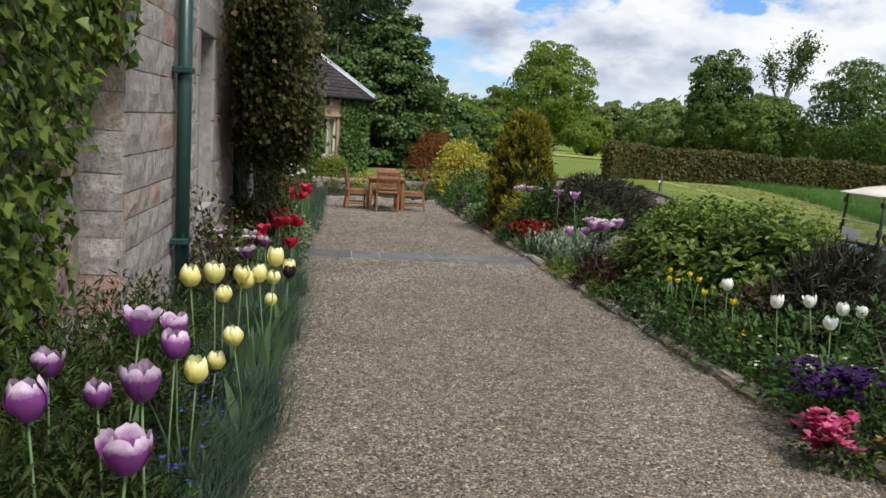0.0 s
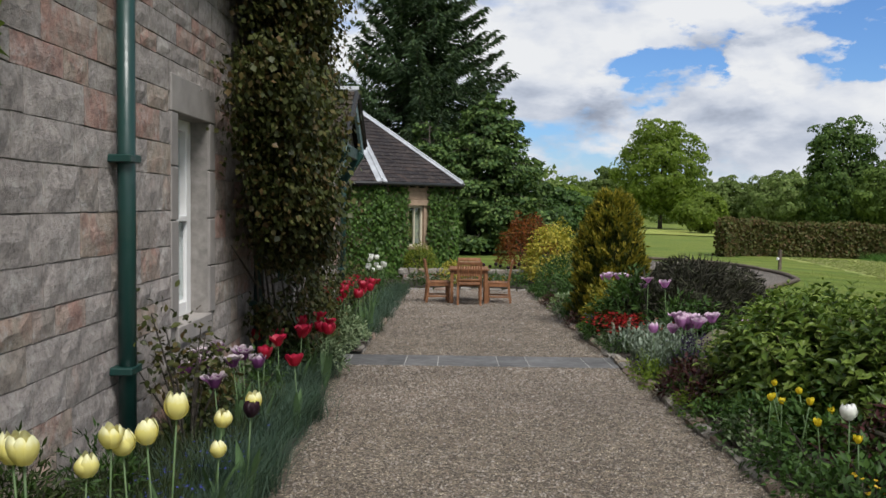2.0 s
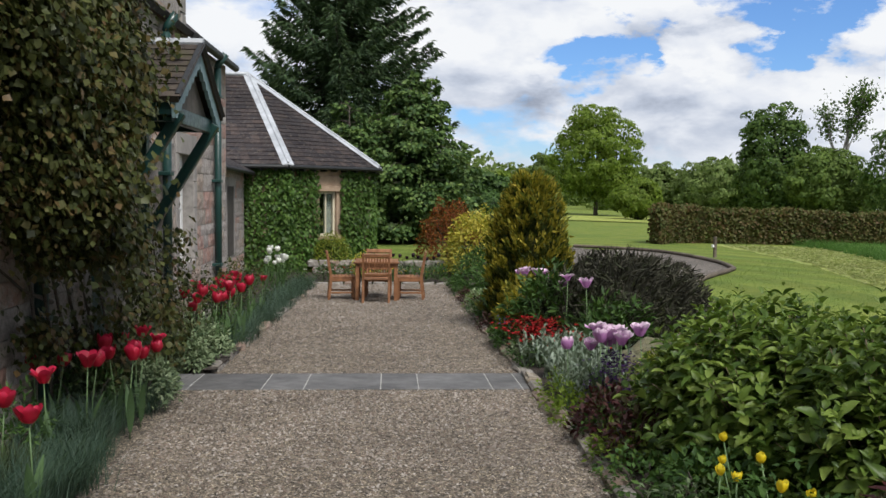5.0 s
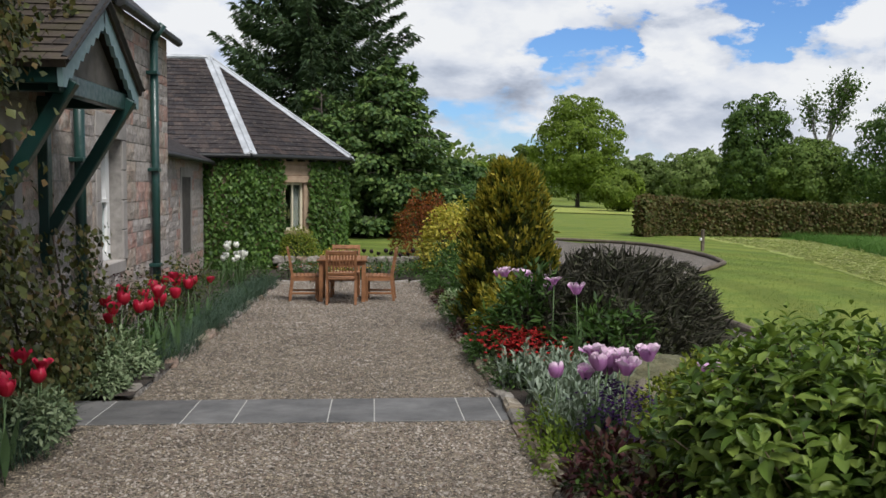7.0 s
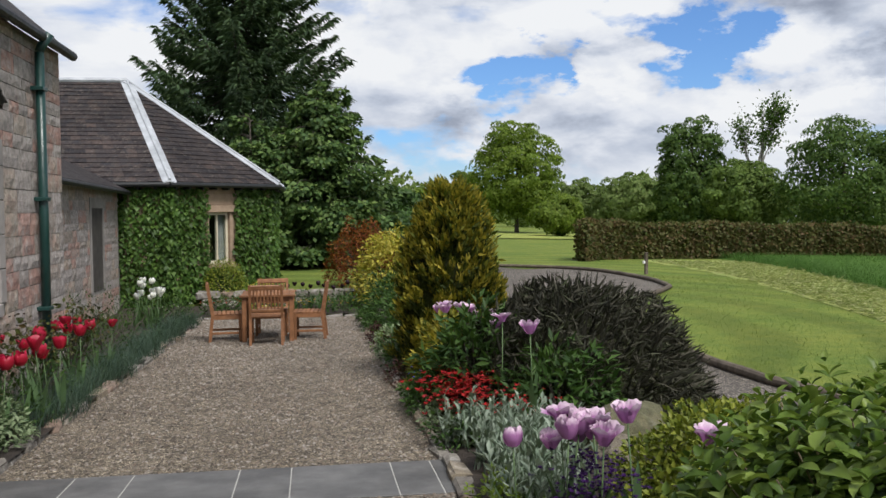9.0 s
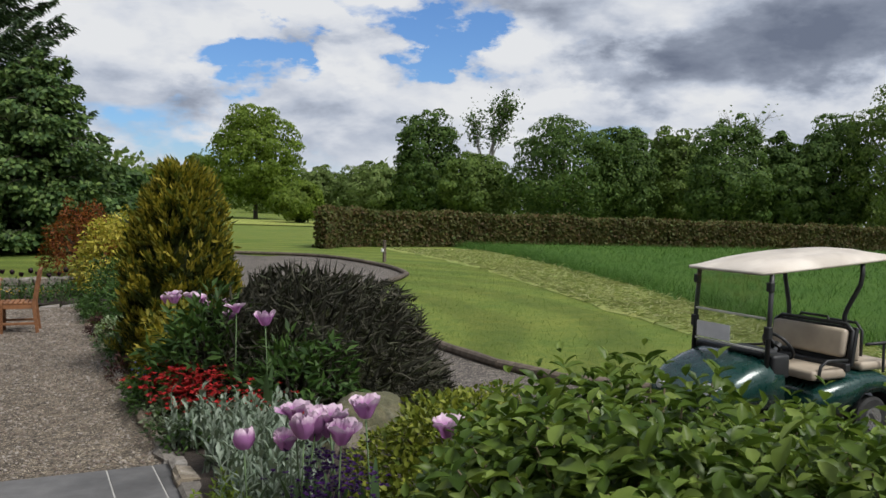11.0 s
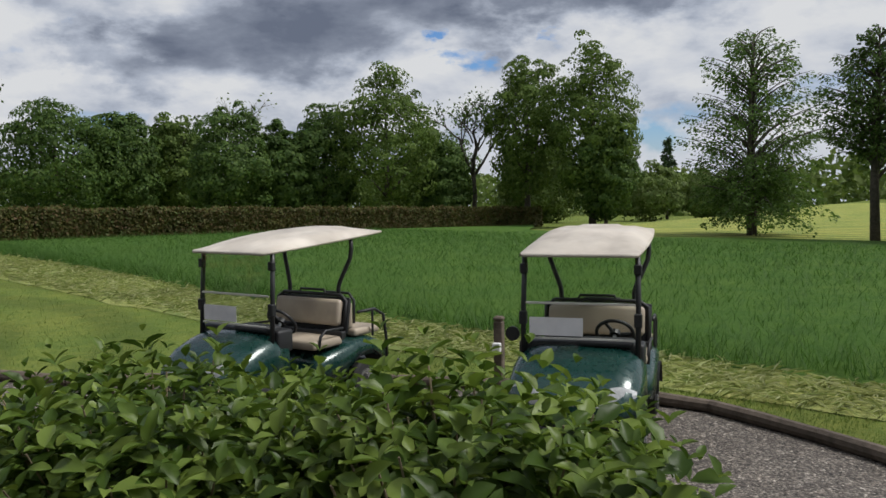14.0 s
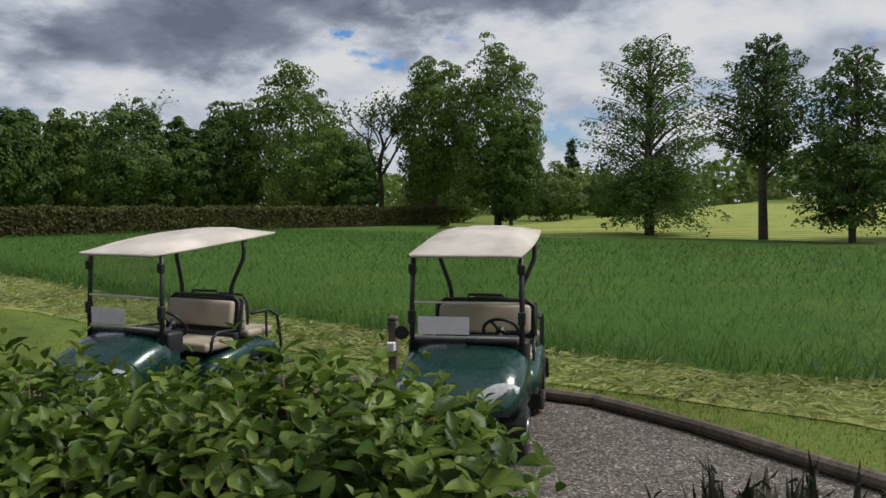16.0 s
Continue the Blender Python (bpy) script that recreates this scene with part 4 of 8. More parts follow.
def sash_window(name, y0, y1, z0, z1, x, label, depth=0.20):
    """A white sash window set back in its stone opening."""
    ob = thing(name, label, "window", kind="structure")
    f = 0.12
    for a in ((y0, y0 + f, z0, z1), (y1 - f, y1, z0, z1), (y0 + f, y1 - f, z1 - f * 0.7, z1), (y0 + f, y1 - f, z0, z0 + f * 0.9)):
        part("frame", Build().box(x - depth - 0.07, x - depth, *a, c=0.006), white_paint, ob)
    zm = (z0 + z1) / 2
    part("meeting_rail", Build().box(x - depth - 0.05, x - depth + 0.012, y0 + f, y1 - f, zm - 0.022, zm + 0.022, c=0.005), white_paint, ob)
    for za, zb, dx in ((z0 + f, zm, 0.0), (zm, z1 - f, -0.025)):
        pane = part("pane", Build().box(x - depth - 0.032 + dx, x - depth - 0.026 + dx, y0 + f, y1 - f, za, zb), window_glass, ob)
        pane.visible_shadow = False
    part("sill", Build().box(x - depth - 0.05, x + 0.022, y0 - 0.03, y1 + 0.03, z0 - 0.13, z0, c=0.008), dressed, ob)
    part("curtain", Build().grid(lambda u, v: (x - depth - 0.12 + 0.02 * math.sin(u * 40), y0 + 0.05 + u * 0.26, z0 + v * (z1 - z0)), 24, 2), curtain, ob)
    part("room", Build().box(x - depth - 1.2, x - depth - 0.9, y0 - 0.4, y1 + 0.4, z0 - 0.2, z1 + 0.2), room_dark, ob)
    return ob


sash_window("window_1", *OPENINGS[0], WX, "tall white sash window in a deep grey stone surround", 0.14)
sash_window("window_2", *OPENINGS[1], WX, "narrow white sash window in a deep stone surround", 0.14)
sash_window("window_3", *OPENINGS[3], WX, "white upstairs sash window in the stone dormer", 0.10)


def surround(y0, y1, z0, z1, x, parent):
    m = MARGIN
    for yy in (y0 - m, y1):
        nz = max(2, round((z1 - z0) / 0.36))
        for i in range(nz):
            za, zb = z0 + (z1 - z0) * i / nz, z0 + (z1 - z0) * (i + 1) / nz
            part("jamb_stone", Build().box(x - 0.24, x + 0.012, yy + 0.003, yy + m - 0.001, za + 0.004, zb - 0.004, c=0.006), dressed, parent)
    part("lintel", Build().box(x - 0.24, x + 0.014, y0 - m, y1 + m, z1, z1 + 0.26, c=0.008), dressed, parent)


sur = thing("stone_surround", "smooth grey dressed stone window and door surrounds", "surround", kind="structure")
for o in OPENINGS[:3]:
    surround(*o, WX, sur)

# front door under the porch
dr = thing("door_1", "dark green panelled front door", "door", kind="structure")
part("leaf", Build().box(WX - 0.24, WX - 0.19, 11.25, 12.2, 0.02, 2.18, c=0.005), green_paint, dr)
for za, zb in ((0.2, 0.9), (1.05, 1.95)):
    for ya in (11.36, 11.76):
        part("panel", Build().box(WX - 0.195, WX - 0.178, ya, ya + 0.32, za, zb, c=0.008), green_paint, dr)
part("door_handle", Build().tube([(WX - 0.19, 11.36, 1.0), (WX - 0.13, 11.36, 1.0), (WX - 0.13, 11.46, 1.0)], 0.012, 6), steel, dr)


def drainpipe(x, y, z0, z1, label, hopper=True, back=0.0):
    ob = thing("drainpipe", label, "drainpipe", group="house drainpipes")
    part("pipe", Build().tube([(x, y, z0), (x, y, z1)], 0.05, 12), green_paint, ob, smooth=True)
    if back:
        part("bend", Build().tube([(x, y, z1), (x + 0.02, y, z1 + 0.06), (x + back, y, z1 + 0.2)], 0.05, 10), green_paint, ob, smooth=True)
    for z in np.arange(z0 + 0.9, z1, 1.2):
        part("bracket", Build().box(x - 0.09, x + 0.055, y - 0.085, y + 0.085, z - 0.022, z + 0.022, c=0.006), green_paint, ob)
    return ob


drainpipe(WX + 0.085, 6.50, 0.0, 3.55, "dark green cast-iron drainpipe fixed to the stone wall", True, 0.12)
drainpipe(WX + 0.085, 9.95, 0.0, 3.55, "dark green drainpipe half hidden by the climber", True, 0.12)
drainpipe(WX + 0.085, 13.55, -0.1, 3.55, "dark green drainpipe beside the porch", True, 0.12)
drainpipe(WX + 0.085, 16.45, -0.15, 3.55, "dark green drainpipe near the end of the house wall", True, 0.12)

gut = thing("gutter", "dark green half-round eaves gutter along the house", "gutter", kind="structure")
for ya, yb in ((Y0 - 0.2, gy0), (gy1, Y1 + 0.18)):
    part("channel", Build().tube([(WX + 0.13, ya, EAVE - 0.01), (WX + 0.13, yb, EAVE - 0.01)], 0.055, 10), black_iron, gut)

# brown boarding, with the shadow under the porch gable mixed into its colour
board_brown_shaded = surface("board_brown_shaded", [(0.075, 0.065, 0.055), (0.12, 0.105, 0.09)], 6, 0.8, 0.3, 1.2, 0.2, 30, 0.004)
# ---------------------------------------------------------------- the porch
PX, PYA, PYB, PAPEX, PEAVE = -0.43, 11.14, 12.90, 3.13, 2.60
PM = (PYA + PYB) / 2
porch = thing("porch", "green timber porch canopy with slate roof on diagonal braces", "porch", kind="structure")
for s, yy in ((-1, PYA), (1, PYB)):
    e = Vector((0, yy - s * 0.0, PEAVE))
    a = Vector((0, PM, PAPEX))
    n = Vector((0, s * (PAPEX - PEAVE), abs(yy - PM))).normalized() * 0.05
    lo = e + (e - a).normalized() * 0.10
    v = [(x, p.y, p.z) for x in (WX - 0.02, PX + 0.06) for p in (lo, a, a + n, lo + n)]
    part("roof_slope", Build().add(v, [(0, 1, 2, 3), (7, 6, 5, 4), (0, 4, 5, 1), (1, 5, 6, 2), (2, 6, 7, 3), (3, 7, 4, 0)]), moss_slate, porch, "mossy dark slates", fix=True)
    # slates in rows
    sb = Build()
    rows = 9
    dirn = (lo - a) / rows
    for r_ in range(rows):
        p0, p1 = a + dirn * r_ + n, a + dirn * (r_ + 1.12) + n
        for k in range(4):
            xa, xb = WX + 0.22 * k + (0.11 if r_ % 2 else 0), WX + 0.22 * k + 0.214 + (0.11 if r_ % 2 else 0)
            xb = min(xb, PX + 0.08)
            lift = n.normalized()
            q = [Vector((xa, p0.y, p0.z)) + lift * 0.003, Vector((xb, p0.y, p0.z)) + lift * 0.003, Vector((xb, p1.y, p1.z)) + lift * 0.016, Vector((xa, p1.y, p1.z)) + lift * 0.016]
            sb.add(q + [t - lift * 0.008 for t in q], [(0, 1, 2, 3), (2, 1, 5, 6), (3, 2, 6, 7), (0, 3, 7, 4), (4, 7, 6, 5)])
    part("slates", sb, moss_slate, porch, fix=True, kind="stuff")
    # barge board with a scalloped inner edge
    bw, m_ = 0.145, 16
    out, inn = [], []
    for i in range(m_ + 1):
        t = i / m_
        p = a.lerp(lo, t)
        out.append((p.y, p.z + 0.03))
        inn.append((p.y - s * 0.02, p.z - bw * (0.85 + (0.25 if i % 2 else 0.0))))
    part("barge_board", Build().prism(out + inn[::-1], PX, PX + 0.035, "x"), pale_green_paint, porch, "pale blue-green scalloped board", fix=True)
    part("barge_edge", Build().tube([(PX + 0.05, a.y, a.z + 0.05), (PX + 0.05, lo.y, lo.z + 0.05)], 0.034, 6), black_iron, porch)
    part("eaves_board", Build().box(WX, PX, yy - 0.025 + s * 0.02, yy + 0.025 + s * 0.02, PEAVE - 0.15, PEAVE + 0.0, c=0.006), green_paint, porch)
    yb_ = yy - s * 0.14
    part("brace", Build().box(-0.05, 0.05, -0.045, 0.045, 0, 1.33, c=0.008, m=Matrix.Translation((WX + 0.07, yb_, 1.36)) @ Matrix.Rotation(radians(31.5), 4, "Y")), green_paint, porch)
    part("beam", Build().box(WX, PX - 0.01, yb_ - 0.05, yb_ + 0.05, PEAVE - 0.19, PEAVE - 0.09, c=0.006), green_paint, porch)
    part("wall_post", Build().box(WX + 0.0, WX + 0.09, yb_ - 0.05, yb_ + 0.05, 1.0, PEAVE - 0.19, c=0.006), green_paint, porch)
part("tie_beam", Build().box(PX - 0.10, PX - 0.012, PYA + 0.02, PYB - 0.02, PEAVE - 0.20, PEAVE - 0.06, c=0.008), green_paint, porch)
part("gable_panel", Build().prism([(PYA + 0.12, PEAVE - 0.06), (PYB - 0.12, PEAVE - 0.06), (PM, PAPEX - 0.12)], PX - 0.09, PX - 0.06, "x"), board_brown_shaded, porch, "brown boarded gable, darkened for the shade under the porch roof", fix=True)
part("ridge_lead", Build().tube([(WX, PM, PAPEX + 0.06), (PX + 0.07, PM, PAPEX + 0.06)], 0.045, 8), lead, porch, "grey lead ridge roll")

# ---------------------------------------------------------------- annex and octagonal pavilion
AX = -2.3
wall_box("wall_annex", AX - 0.4, AX, Y1 - 0.3, 26.2, -0.9, 2.40, mortar, "low stone annex wall")
annex_wall = bpy.data.objects["wall_annex"]
an = Build().add([(AX + 0.22, Y1 - 0.02, 2.42), (AX + 0.22, 26.3, 2.30), (AX - 2.2, 26.3, 3.5), (AX - 2.2, Y1 - 0.02, 3.62), (AX + 0.22, Y1 - 0.02, 2.34), (AX + 0.22, 26.3, 2.22)], [(0, 1, 2, 3), (0, 4, 5, 1), (4, 0, 3), (1, 5, 2), (4, 3, 2, 5)])
tagged(part("annex_roof", an, roof_slate, fix=True), "blue-grey slate lean-to roof of the annex", "roof", kind="structure")
part("window_frame", Build().box(AX - 0.02, AX + 0.02, 23.6, 23.72, 0.3, 1.9).box(AX - 0.02, AX + 0.02, 24.6, 24.72, 0.3, 1.9).box(AX - 0.02, AX + 0.02, 23.6, 24.72, 1.9, 2.1), dressed, annex_wall)
# flat dark panel on the wall, coloured as the shade of a window opening
part("window_recess", Build().box(AX - 0.02, AX + 0.006, 23.72, 24.6, 0.3, 1.9), room_dark, annex_wall)
part("eaves_gutter", Build().tube([(AX + 0.24, Y1, 2.36), (AX + 0.24, 26.1, 2.24)], 0.05, 8), black_iron, annex_wall)
drainpipe(AX + 0.1, Y1 + 0.35, -0.4, 2.3, "dark green drainpipe in the corner of the annex")

OC = Vector((-2.76, 29.75, 0))           # middle of the octagon
APO = 3.55
corner = [(OC.x + APO / math.cos(math.pi / 8) * math.cos(math.pi / 8 + k * math.pi / 4), OC.y + APO / math.cos(math.pi / 8) * math.sin(math.pi / 8 + k * math.pi / 4)) for k in range(8)]
# faces seen: the one towards -y (between corners 5 and 6) and the canted one (6 to 7)
pav = thing("pavilion", "ivy-clad octagonal stone pavilion with a slate roof", "pavilion", kind="structure")
PZ0, PZ1 = -0.8, 2.42
A6, A7, A5 = Vector((*corner[6], 0)), Vector((*corner[7], 0)), Vector((*corner[5], 0))


def face_box(build, p, q, u0, u1, z0, z1, d0, d1, c=0.0):
    """A box on the wall from p to q: u along it in metres, d outward."""
    t = (q - p).normalized()
    n = Vector((t.y, -t.x, 0))
    m = Matrix(((t.x, n.x, 0, p.x), (t.y, n.y, 0, p.y), (0, 0, 1, 0), (0, 0, 0, 1)))
    b2 = Build().box(u0, u1, d0, d1, z0, z1, c)
    build.add([m @ Vector(v) for v in b2.v], [f[::-1] for f in b2.f])
    return build


FL = (A7 - A6).length
WU0, WU1, WZ0, WZ1 = 1.12, 1.72, 0.62, 1.80
wb = Build()
for u0, u1, z0, z1 in ((0, WU0, PZ0, PZ1), (WU1, FL, PZ0, PZ1), (WU0, WU1, PZ0, WZ0), (WU0, WU1, WZ1, PZ1)):
    face_box(wb, A6, A7, u0, u1, z0, z1, -0.35, 0)
face_box(wb, A5, A6, -1.0, FL, PZ0, PZ1, -0.35, 0)
A0 = Vector((*corner[0], 0))
face_box(wb, A7, A0, 0, FL, PZ0, PZ1, -0.35, 0)
part("wall", wb, buff_stone, pav, fix=True)
pw = part("window", face_box(Build(), A6, A7, WU0, WU0 + 0.05, WZ0, WZ1, -0.14, -0.08), cream_paint, pav, "narrow cream-framed window")
for u0, u1, z0, z1 in ((WU1 - 0.06, WU1, WZ0, WZ1), (WU0 + 0.05, WU1 - 0.06, WZ1 - 0.06, WZ1), (WU0 + 0.05, WU1 - 0.06, WZ0, WZ0 + 0.07), (WU0 + 0.27, WU0 + 0.31, WZ0 + 0.07, WZ1 - 0.06)):
    part("bar", face_box(Build(), A6, A7, u0, u1, z0, z1, -0.14, -0.08), cream_paint, pw, fix=True)
for u0, u1 in ((WU0 + 0.05, WU0 + 0.27), (WU0 + 0.31, WU1 - 0.06)):
    part("pane", face_box(Build(), A6, A7, u0, u1, WZ0 + 0.07, WZ1 - 0.06, -0.115, -0.108), window_glass, pw, fix=True).visible_shadow = False
part("curtain", face_box(Build(), A6, A7, WU0 + 0.40, WU1, WZ0, WZ1, -0.20, -0.18), curtain, pw, fix=True)
part("room", face_box(Build(), A6, A7, WU0 - 0.3, WU1 + 0.3, WZ0 - 0.2, WZ1 + 0.2, -1.0, -0.8), room_dark, pw, fix=True)
part("lintel", face_box(Build(), A6, A7, WU0 - 0.16, WU1 + 0.16, WZ1, WZ1 + 0.16, -0.2, 0.06, 0.01), buff_stone, pav, "moulded buff stone lintel", fix=True)
part("cornice", face_box(Build(), A6, A7, WU0 - 0.20, WU1 + 0.20, WZ1 + 0.16, WZ1 + 0.42, -0.2, 0.03, 0.015), buff_stone, pav, fix=True)
part("sill", face_box(Build(), A6, A7, WU0 - 0.1, WU1 + 0.1, WZ0 - 0.12, WZ0, -0.2, 0.08, 0.01), buff_stone, pav, fix=True)

APEX = Vector((OC.x, OC.y, 5.12))
EZ = 2.46
OVER = 1.075
ev = [Vector((OC.x + (c[0] - OC.x) * OVER, OC.y + (c[1] - OC.y) * OVER, EZ)) for c in corner]
ridge_far = APEX + Vector((-12, 0, 0))
ev5 = Vector((OC.x - 12, ev[5].y, EZ))
roofb = Build()
roofb.add([ev5, ev[5], ev[6], ev[7], ev[0], ev[1], ev[2], APEX, ridge_far, Vector((OC.x - 12, ev[2].y, EZ))],
          [(0, 1, 2, 7, 8), (2, 3, 7), (3, 4, 7), (4, 5, 7), (5, 6, 7), (6, 9, 8, 7)])
roof_under = Build().add([Vector((p.x, p.y, EZ - 0.02)) for p in (ev5, ev[5], ev[6], ev[7], ev[0], ev[1], ev[2])], [(0, 1, 2, 3, 4, 5, 6)])
rf = part("roof", roofb, roof_slate, pav)
part("soffit", roof_under, black_iron, rf)


def slate_rows(build, e0, e1, t0, t1, rows, width, q):
    """Overlapping slates on a roof plane between its eave e0-e1 and its top t0-t1."""
    n = (e1 - e0).cross(t0 - e0).normalized()
    if n.z < 0:
        n = -n
    for r_ in range(rows):
        a, b2 = e0.lerp(t0, r_ / rows), e1.lerp(t1, r_ / rows)
        c, d = e0.lerp(t0, min(1, (r_ + 1.2) / rows)), e1.lerp(t1, min(1, (r_ + 1.2) / rows))
        k = max(1, int((b2 - a).length / width))
        for i in range(k):
            u0, u1 = (i + 0.02) / k, (i + 0.98) / k
            lift = n * q.uniform(0.014, 0.026)
            p = [a.lerp(b2, u0) + lift, a.lerp(b2, u1) + lift, c.lerp(d, u1) + n * 0.003, c.lerp(d, u0) + n * 0.003]
            build.add(p + [p[0] - n * 0.014, p[1] - n * 0.014], [(0, 1, 2, 3), (4, 5, 1, 0)])


q = random.Random(5)
for e0, e1, t0, t1 in ((Vector((OC.x - 5, ev[5].y, EZ)), ev[6], APEX + Vector((-5, 0, 0)), APEX), (ev[6], ev[7], APEX, APEX), (ev[7], ev[0], APEX, APEX)):
    sl = Build()
    slate_rows(sl, e0, e1, t0, t1, 24, 0.22, q)
    part("slates", sl, roof_slate, rf, kind="stuff", fix=False)
for c0 in (ev[6], ev[7], ev[0]):
    hip = (APEX - c0).normalized()
    side = hip.cross(Vector((0, 0, 1))).normalized()
    fall = Vector((0, 0, -0.055))
    strip = [q_ for p0 in (c0 + Vector((0, 0, 0.05)), APEX + Vector((0, 0, 0.05))) for q_ in (p0 - side * 0.15 + fall, p0, p0 + side * 0.15 + fall, p0 + Vector((0, 0, -0.12)))]
    part("hip_lead", Build().add(strip, [(0, 4, 5, 1), (1, 5, 6, 2), (2, 6, 7, 3), (3, 7, 4, 0), (0, 1, 2, 3), (4, 7, 6, 5)]), lead, rf, "pale grey lead hip flashing", fix=True)
    part("hip_roll", Build().tube([c0 + Vector((0, 0, 0.055)), APEX + Vector((0, 0, 0.055))], 0.03, 8), lead, rf)
part("ridge_lead", Build().tube([APEX + Vector((0, 0, 0.03)), ridge_far + Vector((0, 0, 0.03))], 0.07, 8), lead, rf, "pale grey lead ridge roll")
for p0, p1 in ((ev5, ev[6]), (ev[6], ev[7]), (ev[7], ev[0])):
    part("gutter", Build().tube([p0 + Vector((0, 0, -0.05)), p1 + Vector((0, 0, -0.05))], 0.055, 8), black_iron, pav)
    run = p1 - p0
    inward = (Vector((OC.x, OC.y, p0.z)) - (p0 + p1) / 2).normalized() if run.length < 5 else Vector((0, 1, 0))
    first = max(0.0, run.length - 3.4)
    for k in range(int((run.length - first) / 0.36)):
        c0 = p0 + run.normalized() * (first + 0.2 + 0.36 * k) + Vector((0, 0, -0.12)) + inward * 0.04
        part("rafter_foot", Build().tube([c0, c0 + inward * 0.26], 0.035, 4), black_iron, pav)

# ---------------------------------------------------------------- beds and paving
SLAB_X = [-0.98, -0.44, 0.23, 0.61, 1.31, 1.66, 2.34, 2.62, 2.95]
SLAB_Y0, SLAB_Y1 = 11.53, 12.34
slabs = thing("slate_band", "band of dark slate slabs with pale joints across the gravel", "paving", kind="structure")
jb = Build()
jb.add([(SLAB_X[0], SLAB_Y0, path_z(SLAB_Y0) + 0.006), (SLAB_X[-1], SLAB_Y0, path_z(SLAB_Y0) + 0.006), (SLAB_X[-1], SLAB_Y1, path_z(SLAB_Y1) + 0.006), (SLAB_X[0], SLAB_Y1, path_z(SLAB_Y1) + 0.006)], [(0, 1, 2, 3)])
part("joint_bed", jb, pale_joint, slabs, "pale mortar joints")
tilt = math.atan(-0.029)
for xa, xb in zip(SLAB_X[:-1], SLAB_X[1:]):
    m = Matrix.Translation(((xa + xb) / 2, (SLAB_Y0 + SLAB_Y1) / 2, path_z((SLAB_Y0 + SLAB_Y1) / 2) - 0.012)) @ Matrix.Rotation(tilt, 4, "X")
    w, h = (xb - xa) / 2 - 0.0045, (SLAB_Y1 - SLAB_Y0) / 2
    part("slab", Build().box(-w, w, -h, h, -0.02, 0.022, c=0.003, m=m), slate_slab, slabs)

LEFT_BED = [(WX - 0.3, PATH_L - 0.02)]
lb = sheet("left_bed_soil", np.linspace(-2.3, PATH_L + 0.03, 34), np.linspace(-6, SLAB_Y0, 50), 0.05, soil, zfn=lambda x, y: ground_z(x, y) - 0.10 * smooth(7.5, 9.5, y) * smooth(-0.60, -0.50, x))
lb2 = sheet("left_bed_soil_far", np.linspace(-2.3, PATH_L + 0.03, 9), np.linspace(SLAB_Y1, 24.6, 40), 0.05, soil)
tagged(lb2, "dark bare soil of the border beyond the slabs", "soil")
tagged(sheet("porch_soil", np.linspace(-2.3, SLAB_X[0], 4), np.linspace(SLAB_Y0, SLAB_Y1, 4), 0.05, soil), "dark soil below the porch", "soil")
tagged(lb, "dark bare soil of the border along the house", "soil")
tagged(sheet("right_bed_soil", np.linspace(PATH_R + 0.08, 5.45, 14), np.linspace(-6, 25.8, 90), 0.05, soil), "dark bare soil of the border by the drive", "soil")
tagged(sheet("back_bed_soil", np.linspace(-2.3, 5.2, 12), np.linspace(PATH_END + 0.12, 26.1, 8), 0.06, soil), "dark soil of the end border", "soil")

edge_meshes = []
q = random.Random(11)
for k in range(8):
    bb = Build()
    L, H, D = q.uniform(0.13, 0.22), q.uniform(0.05, 0.085), q.uniform(0.05, 0.075)
    bb.box(-D, D, -L, L, -0.06, H, c=0.022)
    bb.v = [(x + q.uniform(-.012, .012), y + q.uniform(-.015, .015), z + q.uniform(-.012, .012)) for x, y, z in bb.v]
    me = bb.mesh("stone")
    me.materials.append(edge_stone)
    edge_meshes.append((me, L))


def stone_edging(name, label, pts):
    ob = thing(name, label, "edging", kind="structure")
    p = np.array(pts, float)
    d = np.linalg.norm(p[1] - p[0])
    s, t = 0.0, (p[1] - p[0]) / d
    while s < d:
        me, L = q.choice(edge_meshes)
        c = p[0] + t * (s + L)
        st = new("stone", me)
        st.parent = ob
        st.matrix_world = pose(c[0] + q.uniform(-.025, .025), c[1], float(path_z(c[1])) + q.uniform(-0.04, -0.01), q.uniform(-4, 4), q.uniform(-6, 6), math.degrees(math.atan2(-t[0], t[1])) + q.uniform(-5, 5))
        s += 2 * L + 0.02
    return ob


stone_edging("right_edging", "low rough brown stones edging the border", ((PATH_R + 0.05, 1.0), (PATH_R + 0.05, PATH_END)))
stone_edging("left_edging", "low rough stones edging the border under the house", ((PATH_L - 0.03, 12.5), (PATH_L - 0.03, PATH_END)))
stone_edging("end_edging", "low rough stones across the end of the gravel", ((-0.4, PATH_END + 0.05), (PATH_R, PATH_END + 0.05)))

# low dry-stone wall behind the end border
dw = thing("dry_stone_wall", "low grey dry-stone wall behind the end border", "wall", kind="structure")
for i in range(18):
    for j in range(3):
        x = -0.6 + 0.27 * i + (0.12 if j % 2 else 0)
        bb = Build().box(-0.13, 0.13, -0.14, 0.14, -0.085, 0.085, c=0.03)
        bb.v = [(a + q.uniform(-.02, .02), b2 + q.uniform(-.02, .02), c + q.uniform(-.015, .015)) for a, b2, c in bb.v]
        st = part("stone", bb, edge_stone, dw)
        st.matrix_world = pose(x, 26.35 + 0.02 * math.sin(i), -0.36 + 0.165 * j, 0, 0, q.uniform(-5, 5))

